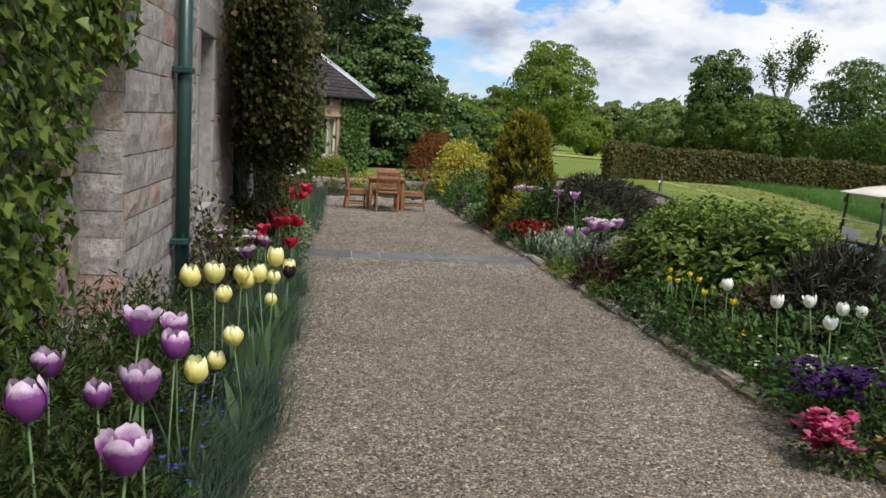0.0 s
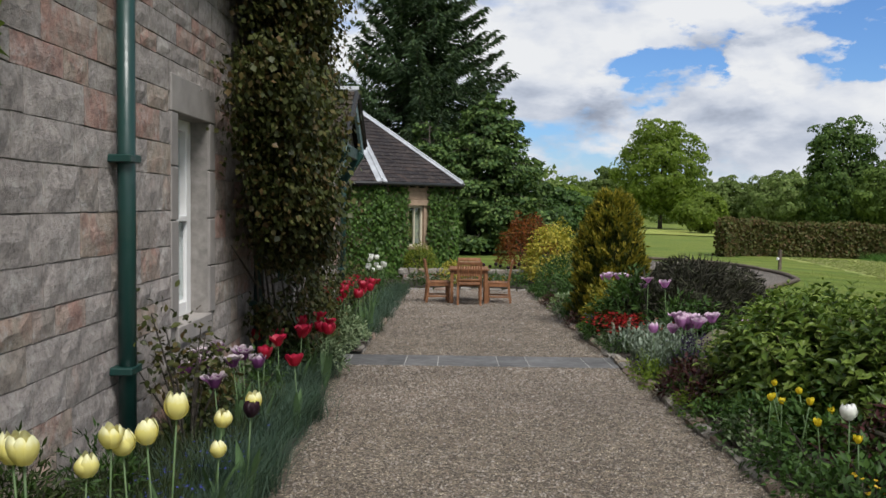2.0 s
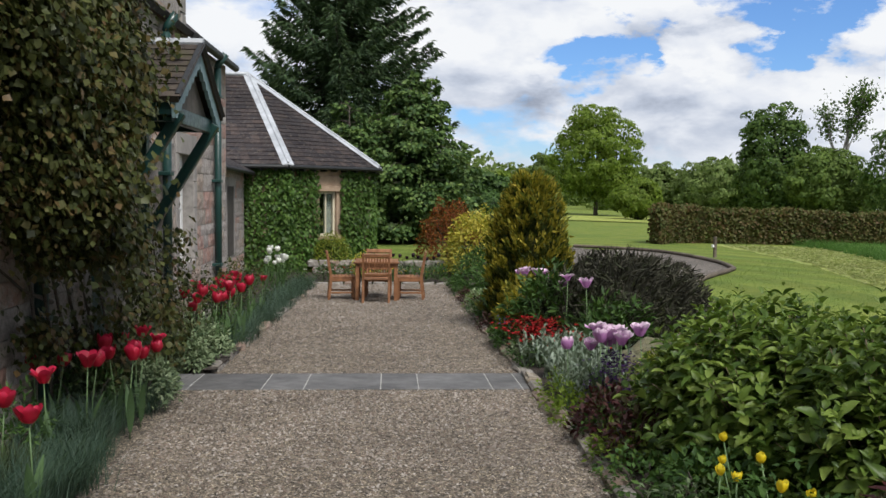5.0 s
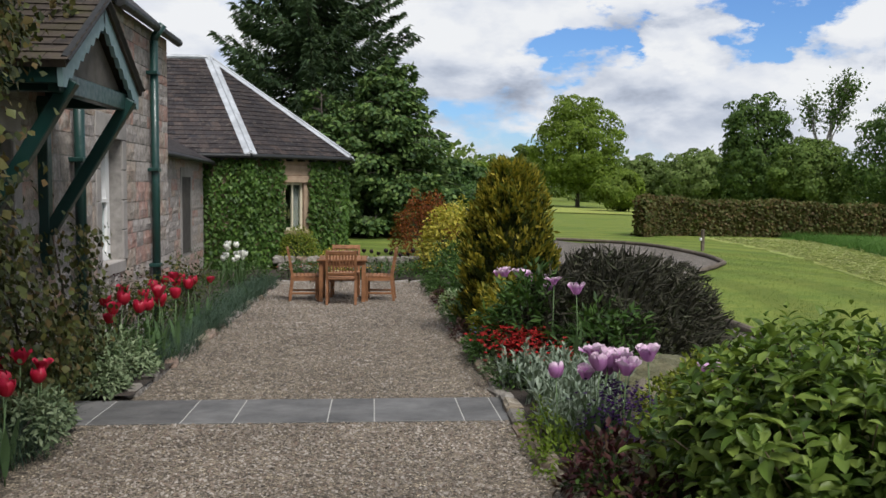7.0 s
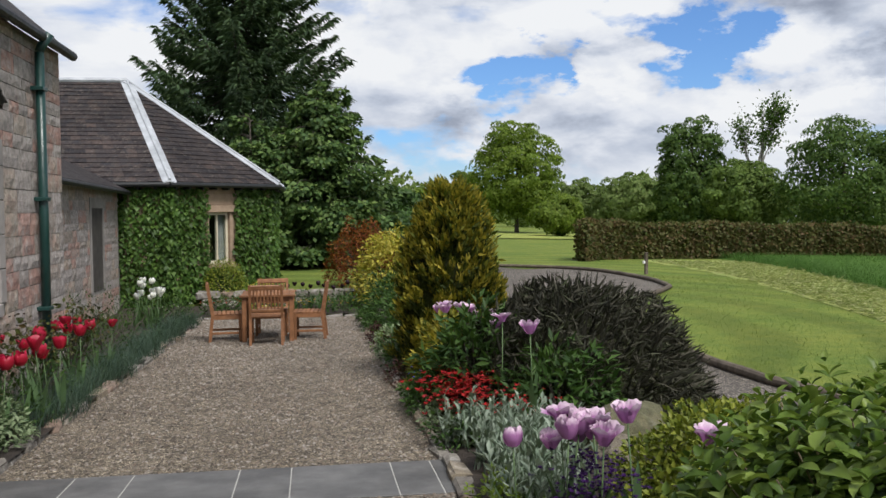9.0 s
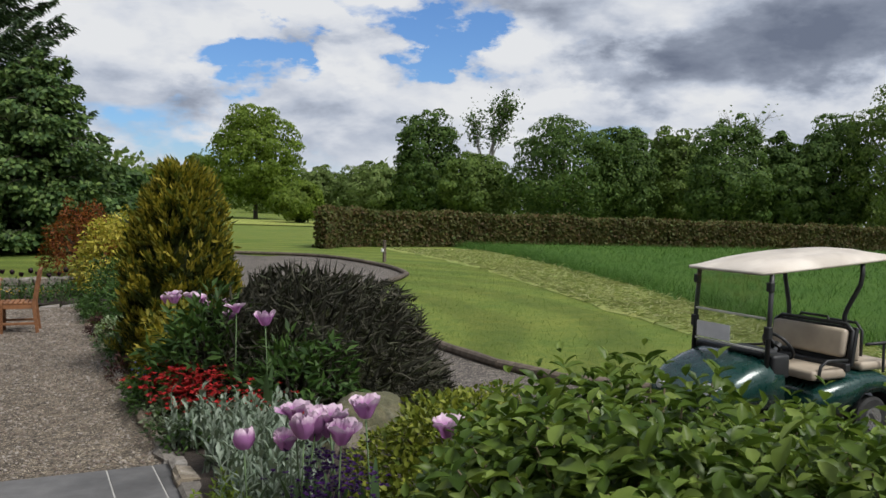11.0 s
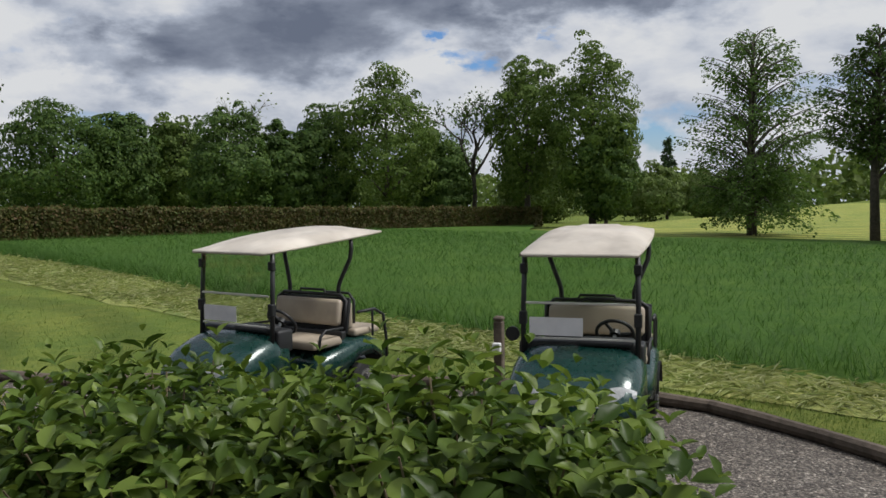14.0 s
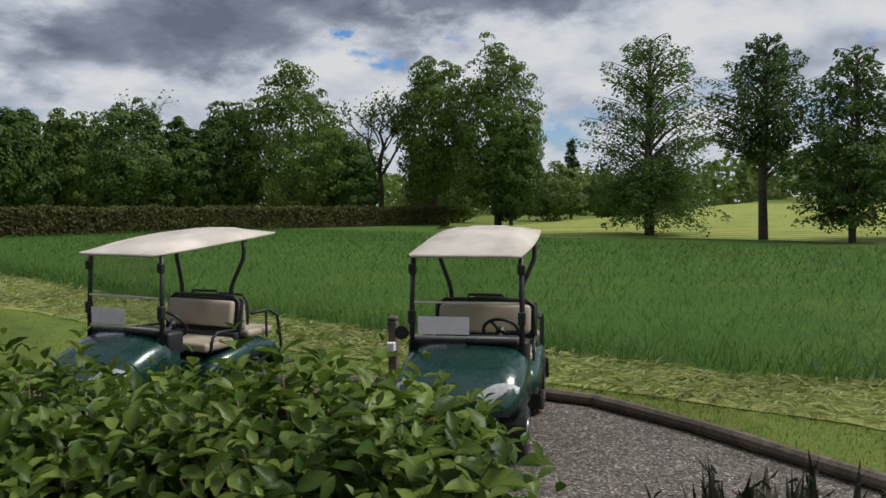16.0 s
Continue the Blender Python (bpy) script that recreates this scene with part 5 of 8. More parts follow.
# loose gravel lying on the path: small stones near the walk, coarser ones further on
n = 82000
px_ = rng.uniform(PATH_L, PATH_R, n)
py_ = np.where(np.arange(n) < 52000, 1.6 + 10.0 * rng.random(n) ** 1.4, 9.0 + 15.2 * rng.random(n) ** 1.3)
off = (py_ > SLAB_Y0 - 0.01) & (py_ < SLAB_Y1 + 0.01)
px_, py_ = px_[~off], py_[~off]
n = len(px_)
oct_v = np.array([(1, 0, 0), (-1, 0, 0), (0, 1, 0), (0, -1, 0), (0, 0, 1.0), (0, 0, -1.0)])
oct_f = np.array([(0, 2, 4), (2, 1, 4), (1, 3, 4), (3, 0, 4)])
sz = rng.uniform(0.004, 0.0105, n) * (1 + 0.07 * np.maximum(0, py_ - 7.0))
ang = rng.uniform(0, 6.28, n)
v = oct_v[None] * np.stack([sz * rng.uniform(0.8, 1.5, n), sz, sz * 0.62], 1)[:, None] + rng.normal(size=(n, 6, 3)) * sz[:, None, None] * 0.22
ca, sa = np.cos(ang)[:, None], np.sin(ang)[:, None]
v = np.stack([v[..., 0] * ca - v[..., 1] * sa, v[..., 0] * sa + v[..., 1] * ca, v[..., 2]], -1)
v += np.stack([px_, py_, path_z(py_) + sz * 0.25], 1)[:, None]
pebble2 = foliage_mat("loose_stone", [(0.07182, 0.06053, 0.05236), (0.2155, 0.1816, 0.1482), (0.1642, 0.1211, 0.09386), (0.277, 0.2421, 0.2075), (0.3694, 0.3329, 0.2914)], 0.85, 0.0)
g = thing("loose_gravel", "small mixed grey and brown gravel stones lying on the path", "gravel", kind="stuff", mesh=tri_mesh("loose_gravel", v.reshape(-1, 3), (oct_f[None] + (np.arange(n) * 6)[:, None, None]).reshape(-1, 3)), material=pebble2)

# ---------------------------------------------------------------- garden furniture
def garden_chair(place):
    """A teak dining chair, facing +y, feet on the ground."""
    ob = thing("garden_chair", "slatted brown teak garden chair on the gravel", "chair", None, "chairs round the garden table")
    w, d = 0.235, 0.21
    for sx in (-1, 1):
        part("leg", Build().box(sx * w - 0.022, sx * w + 0.022, d - 0.022, d + 0.022, 0, 0.43, c=0.005), teak, ob)
        part("back_leg", Build().prism([(-d - 0.075, 0), (-d - 0.03, 0), (-d + 0.022, 0.42), (-d - 0.065, 0.92), (-d - 0.105, 0.92), (-d - 0.025, 0.42)], sx * w - 0.02, sx * w + 0.02, "x"), teak, ob, fix=True)
        part("side_rail", Build().box(sx * w - 0.013, sx * w + 0.013, -d + 0.02, d - 0.02, 0.36, 0.425, c=0.004), teak, ob)
        part("stretcher", Build().box(sx * w - 0.012, sx * w + 0.012, -d - 0.02, d - 0.02, 0.13, 0.165, c=0.004), teak, ob)
    part("front_rail", Build().box(-w, w, d - 0.012, d + 0.012, 0.36, 0.425, c=0.004), teak, ob)
    for i in range(7):
        y = -d + 0.01 + i * 0.066
        part("seat_slat", Build().box(-w - 0.02, w + 0.02, y, y + 0.054, 0.428, 0.448, c=0.004), teak, ob)
    lean = Matrix.Translation((0, -d - 0.002, 0.45)) @ Matrix.Rotation(radians(10), 4, "X")
    part("top_rail", Build().box(-w + 0.005, w - 0.005, -0.014, 0.016, 0.40, 0.475, c=0.01, m=lean), teak, ob)
    part("lower_rail", Build().box(-w + 0.005, w - 0.005, -0.012, 0.012, 0.06, 0.105, c=0.005, m=lean), teak, ob)
    for i in range(8):
        x = -w + 0.055 + i * 0.0515
        part("back_slat", Build().box(x - 0.011, x + 0.011, -0.007, 0.007, 0.105, 0.40, c=0.003, m=lean), teak, ob)
    ob.matrix_world = place
    return ob


TX, TY = 1.12, 20.55
TZ = float(path_z(TY))
table = thing("garden_table", "square brown teak garden table with a slatted top", "table")
for i in range(9):
    x = -0.41 + i * 0.0917
    part("top_slat", Build().box(x, x + 0.086, -0.41, 0.41, 0.72, 0.745, c=0.004), teak, table)
for a in ((-0.43, 0.43, -0.44, -0.41), (-0.43, 0.43, 0.41, 0.44)):
    part("top_edge", Build().box(*a, 0.715, 0.747, c=0.004), teak, table)
for s in (-1, 1):
    part("apron", Build().box(-0.34, 0.34, s * 0.37 - 0.012, s * 0.37 + 0.012, 0.63, 0.718, c=0.004), teak, table)
    part("apron", Build().box(s * 0.37 - 0.012, s * 0.37 + 0.012, -0.34, 0.34, 0.63, 0.718, c=0.004), teak, table)
    for s2 in (-1, 1):
        part("leg", Build().box(s * 0.36 - 0.034, s * 0.36 + 0.034, s2 * 0.36 - 0.034, s2 * 0.36 + 0.034, 0, 0.716, c=0.006), teak, table)
table.matrix_world = pose(TX, TY, TZ)
chair = garden_chair(pose(TX, TY - 0.62, float(path_z(TY - 0.62)), 0, 0, 0))
for dx, dy, rz in ((0.02, 0.66, 178), (-0.66, 0.0, -84), (0.64, 0.02, 86)):
    copy_thing(chair, pose(TX + dx, TY + dy, float(path_z(TY + dy)), 0, 0, rz))

# ---------------------------------------------------------------- golf carts
def loft(sections, close=True):
    """A skin over cross-sections of equal point counts."""
    bb = Build()
    k = len(sections[0])
    bb.v = [tuple(p) for s in sections for p in s]
    for i in range(len(sections) - 1):
        for j in range(k if close else k - 1):
            bb.f.append((i * k + j, i * k + (j + 1) % k, (i + 1) * k + (j + 1) % k, (i + 1) * k + j))
    bb.f += [tuple(range(k)), tuple(range((len(sections) - 1) * k, len(sections) * k))[::-1]]
    return bb


def cushion(x0, x1, y0, y1, z0, z1, r=0.035, m=None):
    b2 = Build().box(x0, x1, y0, y1, z0, z1)
    me = bpy.data.meshes.new("cushion")
    bm = bmesh.new()
    vs = [bm.verts.new(p) for p in b2.v]
    for f in b2.f:
        bm.faces.new([vs[i] for i in f])
    bmesh.ops.bevel(bm, geom=bm.edges[:], offset=r, segments=3, affect="EDGES", profile=0.5)
    if m is not None:
        bm.transform(m)
    bm.to_mesh(me)
    bm.free()
    me.polygons.foreach_set("use_smooth", [True] * len(me.polygons))
    return me


def golf_cart(label):
    """A four-seat golf cart, nose towards +x, middle on the ground."""
    ob = thing("golf_cart", label, "golf cart", None, "parked golf carts")
    # front cowl, a rounded wedge
    secs = []
    for x, hw, zt, zb in ((0.42, 0.57, 0.93, 0.45), (0.62, 0.58, 0.92, 0.46), (0.80, 0.575, 0.87, 0.46), (0.98, 0.56, 0.79, 0.44), (1.12, 0.52, 0.70, 0.43), (1.20, 0.46, 0.60, 0.43), (1.235, 0.40, 0.53, 0.45)):
        sec = []
        for i in range(13):
            a = math.pi * i / 12
            c, s = math.cos(a), math.sin(a)
            y = hw * (abs(c) ** 0.45) * (1 if c >= 0 else -1)
            z = zb + (zt - zb) * (s ** 0.42 if s > 0 else 0)
            if i in (0, 12) or z < zb + 0.02:
                z = zb
            sec.append((x, y, z))
        secs.append(sec)
    part("cowl", loft(secs), cart_green, ob, smooth=True, fix=True)
    part("bumper", cushion(1.14, 1.245, -0.36, 0.36, 0.36, 0.46, 0.03), tyre, ob)
    part("dash", cushion(0.34, 0.56, -0.55, 0.55, 0.72, 0.95, 0.03), black_iron, ob)
    part("dash_hood", cushion(0.40, 0.62, -0.02, 0.46, 0.92, 0.985, 0.03), black_iron, ob)
    # floor and rear body
    part("floor_pan", Build().box(-0.55, 0.75, -0.52, 0.52, 0.30, 0.36, c=0.015), black_iron, ob)
    secs = []
    for x, hw, zt, zb in ((-0.02, 0.54, 0.52, 0.34), (-0.12, 0.575, 0.60, 0.32), (-0.40, 0.59, 0.66, 0.34), (-0.66, 0.59, 0.70, 0.50), (-0.92, 0.585, 0.70, 0.50), (-1.10, 0.57, 0.64, 0.42), (-1.20, 0.54, 0.56, 0.42)):
        sec = []
        for i in range(13):
            a = math.pi * i / 12
            c, s = math.cos(a), math.sin(a)
            sec.append((x, hw * (abs(c) ** 0.35) * (1 if c >= 0 else -1), zb + (zt - zb) * (s ** 0.35 if s > 1e-6 else 0)))
        secs.append(sec)
    part("rear_body", loft(secs), cart_green, ob, smooth=True, fix=True)
    for sy in (-1, 1):
        for x in (0.84, -0.80):
            wh = part("wheel", Build().tube([(x, sy * 0.40, 0.225), (x, sy * 0.415, 0.225), (x, sy * 0.56, 0.225), (x, sy * 0.58, 0.225)], [0.20, 0.225, 0.225, 0.195], 28), tyre, ob, smooth=False)
            part("rim", Build().tube([(x, sy * 0.55, 0.225), (x, sy * 0.585, 0.225), (x, sy * 0.575, 0.225)], [0.125, 0.115, 0.06], 20), steel, wh)
        part("wheel_arch", Build().grid(lambda u, w_: (0.84 + (0.27 + 0.02 * w_) * math.cos(math.pi * u), sy * (0.36 + 0.225 * w_), 0.28 + (0.24 + 0.02 * w_) * math.sin(math.pi * u)), 12, 3), black_iron, ob)
        part("wheel_arch", Build().grid(lambda u, w_: (-0.80 + (0.27 + 0.02 * w_) * math.cos(math.pi * u), sy * (0.38 + 0.225 * w_), 0.28 + (0.25 + 0.02 * w_) * math.sin(math.pi * u)), 12, 3), black_iron, ob)
        # headlight: a slanted almond on the nose
        hl = Build().grid(lambda u, w_: (1.262 - 0.17 * u ** 1.4 - 0.05 * w_ + 0.014 * math.sin(math.pi * w_), sy * (0.20 + 0.33 * u), 0.575 + 0.05 * u + (0.15 * w_ - 0.05) * math.sin(math.pi * (0.14 + 0.78 * u))), 10, 4)
        part("headlight", hl, lamp_clear, ob, "clear almond-shaped headlight", smooth=True)
        # roof struts
        part("front_strut", Build().tube([(0.60, sy * 0.50, 0.80), (0.575, sy * 0.50, 1.28), (0.55, sy * 0.49, 1.74)], 0.024, 8), black_iron, ob, smooth=True)
        part("strut_clamp", Build().box(0.545, 0.60, sy * 0.495 - 0.034, sy * 0.495 + 0.034, 1.55, 1.64, c=0.008), black_iron, ob)
        part("strut_clamp", Build().box(0.56, 0.62, sy * 0.50 - 0.034, sy * 0.50 + 0.034, 1.10, 1.22, c=0.008), black_iron, ob)
        part("rear_strut", Build().tube([(-0.60, sy * 0.36, 0.68), (-0.60, sy * 0.36, 1.26), (-0.61, sy * 0.38, 1.33), (-0.66, sy * 0.485, 1.58), (-0.67, sy * 0.495, 1.68), (-0.67, sy * 0.49, 1.80)], 0.024, 8), black_iron, ob, smooth=True)
        part("arm_rest", Build().tube([(-0.05, sy * 0.535, 0.66), (-0.08, sy * 0.54, 0.80), (-0.16, sy * 0.54, 0.85), (-0.44, sy * 0.54, 0.84)], 0.016, 8), black_iron, ob, smooth=True)
        part("rear_rail", Build().tube([(-0.72, sy * 0.53, 0.98), (-1.02, sy * 0.53, 0.98), (-1.18, sy * 0.53, 0.90), (-1.25, sy * 0.52, 0.60), (-1.28, sy * 0.50, 0.30)], 0.018, 8), black_iron, ob, smooth=True)
        part("rear_rail_post", Build().tube([(-0.98, sy * 0.53, 0.68), (-0.98, sy * 0.53, 0.98)], 0.014, 8), black_iron, ob)
    # seats
    part("seat", cushion(-0.46, 0.02, -0.53, 0.53, 0.655, 0.755, 0.035), seat_vinyl, ob, "beige vinyl seat cushion")
    bk = Matrix.Translation((-0.47, 0, 0.80)) @ Matrix.Rotation(radians(-10), 4, "Y")
    part("backrest", cushion(-0.05, 0.05, -0.47, 0.47, 0.05, 0.34, 0.045, bk), seat_vinyl, ob, "beige vinyl backrest")
    part("backrest_frame", Build().tube([bk @ Vector((-0.03, -0.5, 0.0)), bk @ Vector((-0.03, -0.5, 0.33)), bk @ Vector((-0.03, -0.42, 0.39)), bk @ Vector((-0.03, 0.42, 0.39)), bk @ Vector((-0.03, 0.5, 0.33)), bk @ Vector((-0.03, 0.5, 0.0))], 0.02, 8), black_iron, ob, smooth=True)
    part("seat_shell", cushion(-0.09, -0.045, -0.53, 0.53, -0.02, 0.37, 0.015, bk), black_iron, ob)
    part("seat_side", Build().box(-0.5, -0.42, -0.54, 0.54, 0.72, 0.80, c=0.01), black_iron, ob)
    part("rear_seat", cushion(-1.16, -0.70, -0.50, 0.50, 0.70, 0.79, 0.035), seat_vinyl, ob, "beige rear-facing seat")
    part("rear_backrest", cushion(-0.68, -0.60, -0.50, 0.50, 0.80, 1.10, 0.035), seat_vinyl, ob, "beige rear backrest")
    part("grab_bar", Build().tube([(-0.98, -0.26, 0.80), (-1.0, -0.25, 1.06), (-1.0, -0.18, 1.14), (-1.0, 0.18, 1.14), (-1.0, 0.25, 1.06), (-0.98, 0.26, 0.80)], 0.017, 8), black_iron, ob, smooth=True)
    part("grab_bar", Build().tube([(-0.57, -0.20, 1.16), (-0.58, -0.17, 1.225), (-0.58, 0.17, 1.225), (-0.57, 0.20, 1.16)], 0.015, 8), black_iron, ob, smooth=True)
    part("foot_step", Build().box(-1.62, -1.22, -0.44, 0.44, 0.27, 0.30, c=0.008), black_iron, ob)
    # steering wheel
    sw = Matrix.Translation((0.20, 0.26, 0.98)) @ Matrix.Rotation(radians(-52), 4, "Y")
    ring = [sw @ Vector((0.165 * math.cos(2 * math.pi * i / 24), 0.165 * math.sin(2 * math.pi * i / 24), 0)) for i in range(25)]
    wheel = part("steering_wheel", Build().tube(ring, 0.017, 8, False), black_iron, ob, smooth=True)
    for a in (90, 210, 330):
        part("spoke", Build().tube([sw @ Vector((0, 0, -0.01)), sw @ Vector((0.155 * math.cos(radians(a)), 0.155 * math.sin(radians(a)), 0))], 0.016, 6), black_iron, wheel)
    part("hub", Build().tube([sw @ Vector((0, 0, -0.03)), sw @ Vector((0, 0, 0.015))], 0.05, 12), black_iron, wheel)
    part("steering_column", Build().tube([sw @ Vector((0, 0, -0.02)), (0.42, 0.26, 0.72)], 0.02, 8), steel, ob)
    # windscreen in two folding halves
    for za, zb in ((0.98, 1.29), (1.30, 1.70)):
        gl = part("windscreen", Build().box(-0.003, 0.003, -0.475, 0.475, za, zb, m=Matrix.Translation((0.60, 0, 0)) @ Matrix.Shear("XY", 4, (0, 0))), screen_glass, ob, "clear plastic windscreen pane")
        gl.visible_shadow = False
    for z in (0.985, 1.295):
        part("screen_rail", Build().box(0.592, 0.608, -0.475, 0.475, z - 0.010, z + 0.010, c=0.003), clear_plastic, ob)
    part("notice_card", Build().box(0.612, 0.616, -0.44, 0.03, 1.01, 1.17), card_white, ob, "plain pale card behind the windscreen")
    # moulded canopy
    x0, x1, hw = 0.68, -1.20, 0.53

    def canopy(u, w_, top):
        x = x0 + (x1 - x0) * u
        y = hw * (2 * w_ - 1) * (0.94 + 0.06 * math.sin(math.pi * min(1, max(0, u * 1.0))))
        e = min(1.0, 6 * min(u, 1 - u)) * min(1.0, 6 * min(w_, 1 - w_))
        e = e ** 0.5
        z = 1.725 + 0.125 * u + 0.012 + 0.085 * e * (1 - (2 * u - 1) ** 2 * 0.6) + (0.018 * e if abs(2 * w_ - 1) < 0.42 else 0.0)
        return (x, y, z if top else z - 0.028 - 0.03 * e)
    cn = Build().grid(lambda u, w_: canopy(u, w_, True), 24, 18)
    part("canopy", cn, roof_plastic, ob, "dusty beige moulded canopy", smooth=True)
    part("canopy_lining", Build().grid(lambda u, w_: canopy(u, w_, False), 16, 12), roof_plastic, ob, smooth=True)
    rimp = [canopy(0, i / 8, False) for i in range(9)] + [canopy(i / 12, 1, False) for i in range(1, 13)] + [canopy(1, 1 - i / 8, False) for i in range(1, 9)] + [canopy(1 - i / 12, 0, False) for i in range(1, 13)]
    part("canopy_rim", Build().tube([(p[0], p[1], p[2] + 0.012) for p in rimp], 0.017, 6, False), roof_plastic, ob, smooth=True)
    for sy in (-1,):
        part("mirror", Build().tube([(0.56, sy * 0.60, 1.01), (0.59, sy * 0.60, 1.01)], 0.065, 16), black_iron, ob)
    # maker's badge as plain bars
    for i in range(4):
        part("badge_bar", Build().box(1.222, 1.232, -0.10 + i * 0.055, -0.06 + i * 0.055, 0.545, 0.585, c=0.002), steel, ob)
    return ob


cart = golf_cart("dark green golf cart with beige canopy parked by the lawn")
CARTZ = -0.585
cart.matrix_world = pose(9.54, 9.85, CARTZ, 0, 0, 197)
cart2 = copy_thing(cart, pose(8.80, 13.15, CARTZ - 0.03, 0, 0, 181))
tagged(cart2, "dark green golf cart with beige canopy and clear windscreen")
for ch in [c for c in cart2.children if c.name.startswith("mirror")]:
    bpy.data.objects.remove(ch)


def bollard(x, y, label):
    ob = thing("path_light", label, "bollard light", None, "lawn edge lights")
    part("post", Build().box(-0.055, 0.055, -0.055, 0.055, -0.05, 0.72, c=0.012), log_wood, ob)
    part("cap", Build().box(-0.06, 0.06, -0.06, 0.06, 0.72, 0.78, c=0.02), log_wood, ob)
    part("lamp_box", Build().box(-0.13, -0.055, -0.05, 0.05, 0.36, 0.47, c=0.01), card_white, ob, "small white lamp box")
    ob.matrix_world = pose(x, y, float(ground_z(x, y)), 0, 0, 12)


bollard(14.0, 37.6, "short wooden post with white lamp box by the drive")
bollard(11.1, 11.75, "short wooden post with white lamp box beside golf carts")

# ---------------------------------------------------------------- ivy and climbers
def wall_leaves(name, label, sample, n, size, material, shape="ivy", out=0.10, parent=None, normal=(1, 0, 0), stems=(), r=rng):
    """Leaves hanging on a wall; sample gives n points on it."""
    p = sample(n)
    nv = np.array(normal, float)
    p = p + nv * (out * r.random(len(p)) ** 0.7)[:, None]
    al = unit(np.array((0, 0, -1.0)) + r.normal(size=p.shape) * 0.55 + nv * 0.25)
    nn = unit(nv + r.normal(size=p.shape) * 0.45 + np.array((0, 0, 0.5)))
    ln = size * r.uniform(0.55, 1.3, len(p))
    ob = thing(name, label, "climbing plant")
    part("leaves", leaf_mesh("leaves", p, nn, al, ln, ln * 0.95, shape), material, ob)
    if stems:
        sb = Build()
        for s in stems:
            sb.tube(s, [0.02] + [0.012] * (len(s) - 2) + [0.005], 5)
        part("stem_base", sb, bark, ob)
    return ob


def on_face(p, q_, z0, z1, skip, cover):
    t = q_ - p
    L = t.length

    def sample(n):
        u, z = rng.uniform(0, L, n), rng.uniform(z0, z1, n)
        keep = np.ones(n, bool)
        for a, b2, c, d in skip:
            keep &= ~((u > a) & (u < b2) & (z > c) & (z < d))
        nz = np.array([noise.noise((uu * 1.3, zz * 1.3, 4.2)) for uu, zz in zip(u, z)])
        keep &= nz > cover
        u, z = u[keep], z[keep]
        return np.stack([p.x + t.x / L * u, p.y + t.y / L * u, z], 1)
    return sample


nf = Vector((A7.y - A6.y, A6.x - A7.x, 0)).normalized()
wall_leaves("ivy", "dense clipped green ivy covering the pavilion wall", on_face(A6, A7, -0.45, 2.36, [(WU0 - 0.10, WU1 + 0.10, WZ0 - 0.05, 2.5)], -0.7), 6500, 0.10, ivy_far, out=0.13, normal=tuple(nf))
wall_leaves("ivy", "dense clipped green ivy on the front of the pavilion", on_face(A5 + (A6 - A5) * 0.35, A6, -0.45, 2.36, [], -0.7), 4200, 0.10, ivy_far, out=0.13, normal=(0, -1, 0))
wall_leaves("ivy", "dense clipped green ivy round the pavilion corner", on_face(A7, A0, -0.45, 2.36, [], -0.7), 3000, 0.10, ivy_far, out=0.12, normal=(1, 0, 0))


wall_leaves("ivy", "ivy growing round the front corner of the pavilion", lambda n: np.stack([A6.x + rng.normal(size=n) * 0.07, A6.y + rng.normal(size=n) * 0.07 - 0.05, rng.uniform(-0.45, 2.36, n)], 1), 900, 0.10, ivy_far, out=0.08, normal=(0.4, -0.9, 0))


def recess_ivy(n):
    y, z = rng.uniform(0.5, 5.12, n), rng.uniform(0.2, 3.9, n)
    edge = 5.02 - 0.62 * np.clip((2.15 - z) / 0.6, 0, 1) - 0.75 * np.clip((1.5 - z) / 1.2, 0, 1) + 0.16 * np.clip((z - 2.2), 0, 1)
    wob = np.array([noise.noise((yy * 2.5, zz * 2.5, 1.0)) for yy, zz in zip(y, z)])
    keep = y < edge + wob * 0.22
    keep &= ~((z < 0.75) & (wob > -0.1))
    return np.stack([np.full(keep.sum(), WX - 0.255), y[keep], z[keep]], 1)


wall_leaves("ivy", "glossy green ivy hanging thickly over the house wall", recess_ivy, 21000, 0.062, ivy_mat, out=0.24)


def ivy_over(n):
    y, z = rng.uniform(4.9, 5.22, n), rng.uniform(2.05, 3.9, n)
    keep = (y - 4.9) < 0.10 + 0.2 * np.clip(z - 2.0, 0, 1.0)
    return np.stack([np.full(keep.sum(), WX - 0.12), y[keep], z[keep]], 1)


wall_leaves("ivy", "ivy tendrils reaching round the stone corner", ivy_over, 1500, 0.062, ivy_mat, out=0.20)


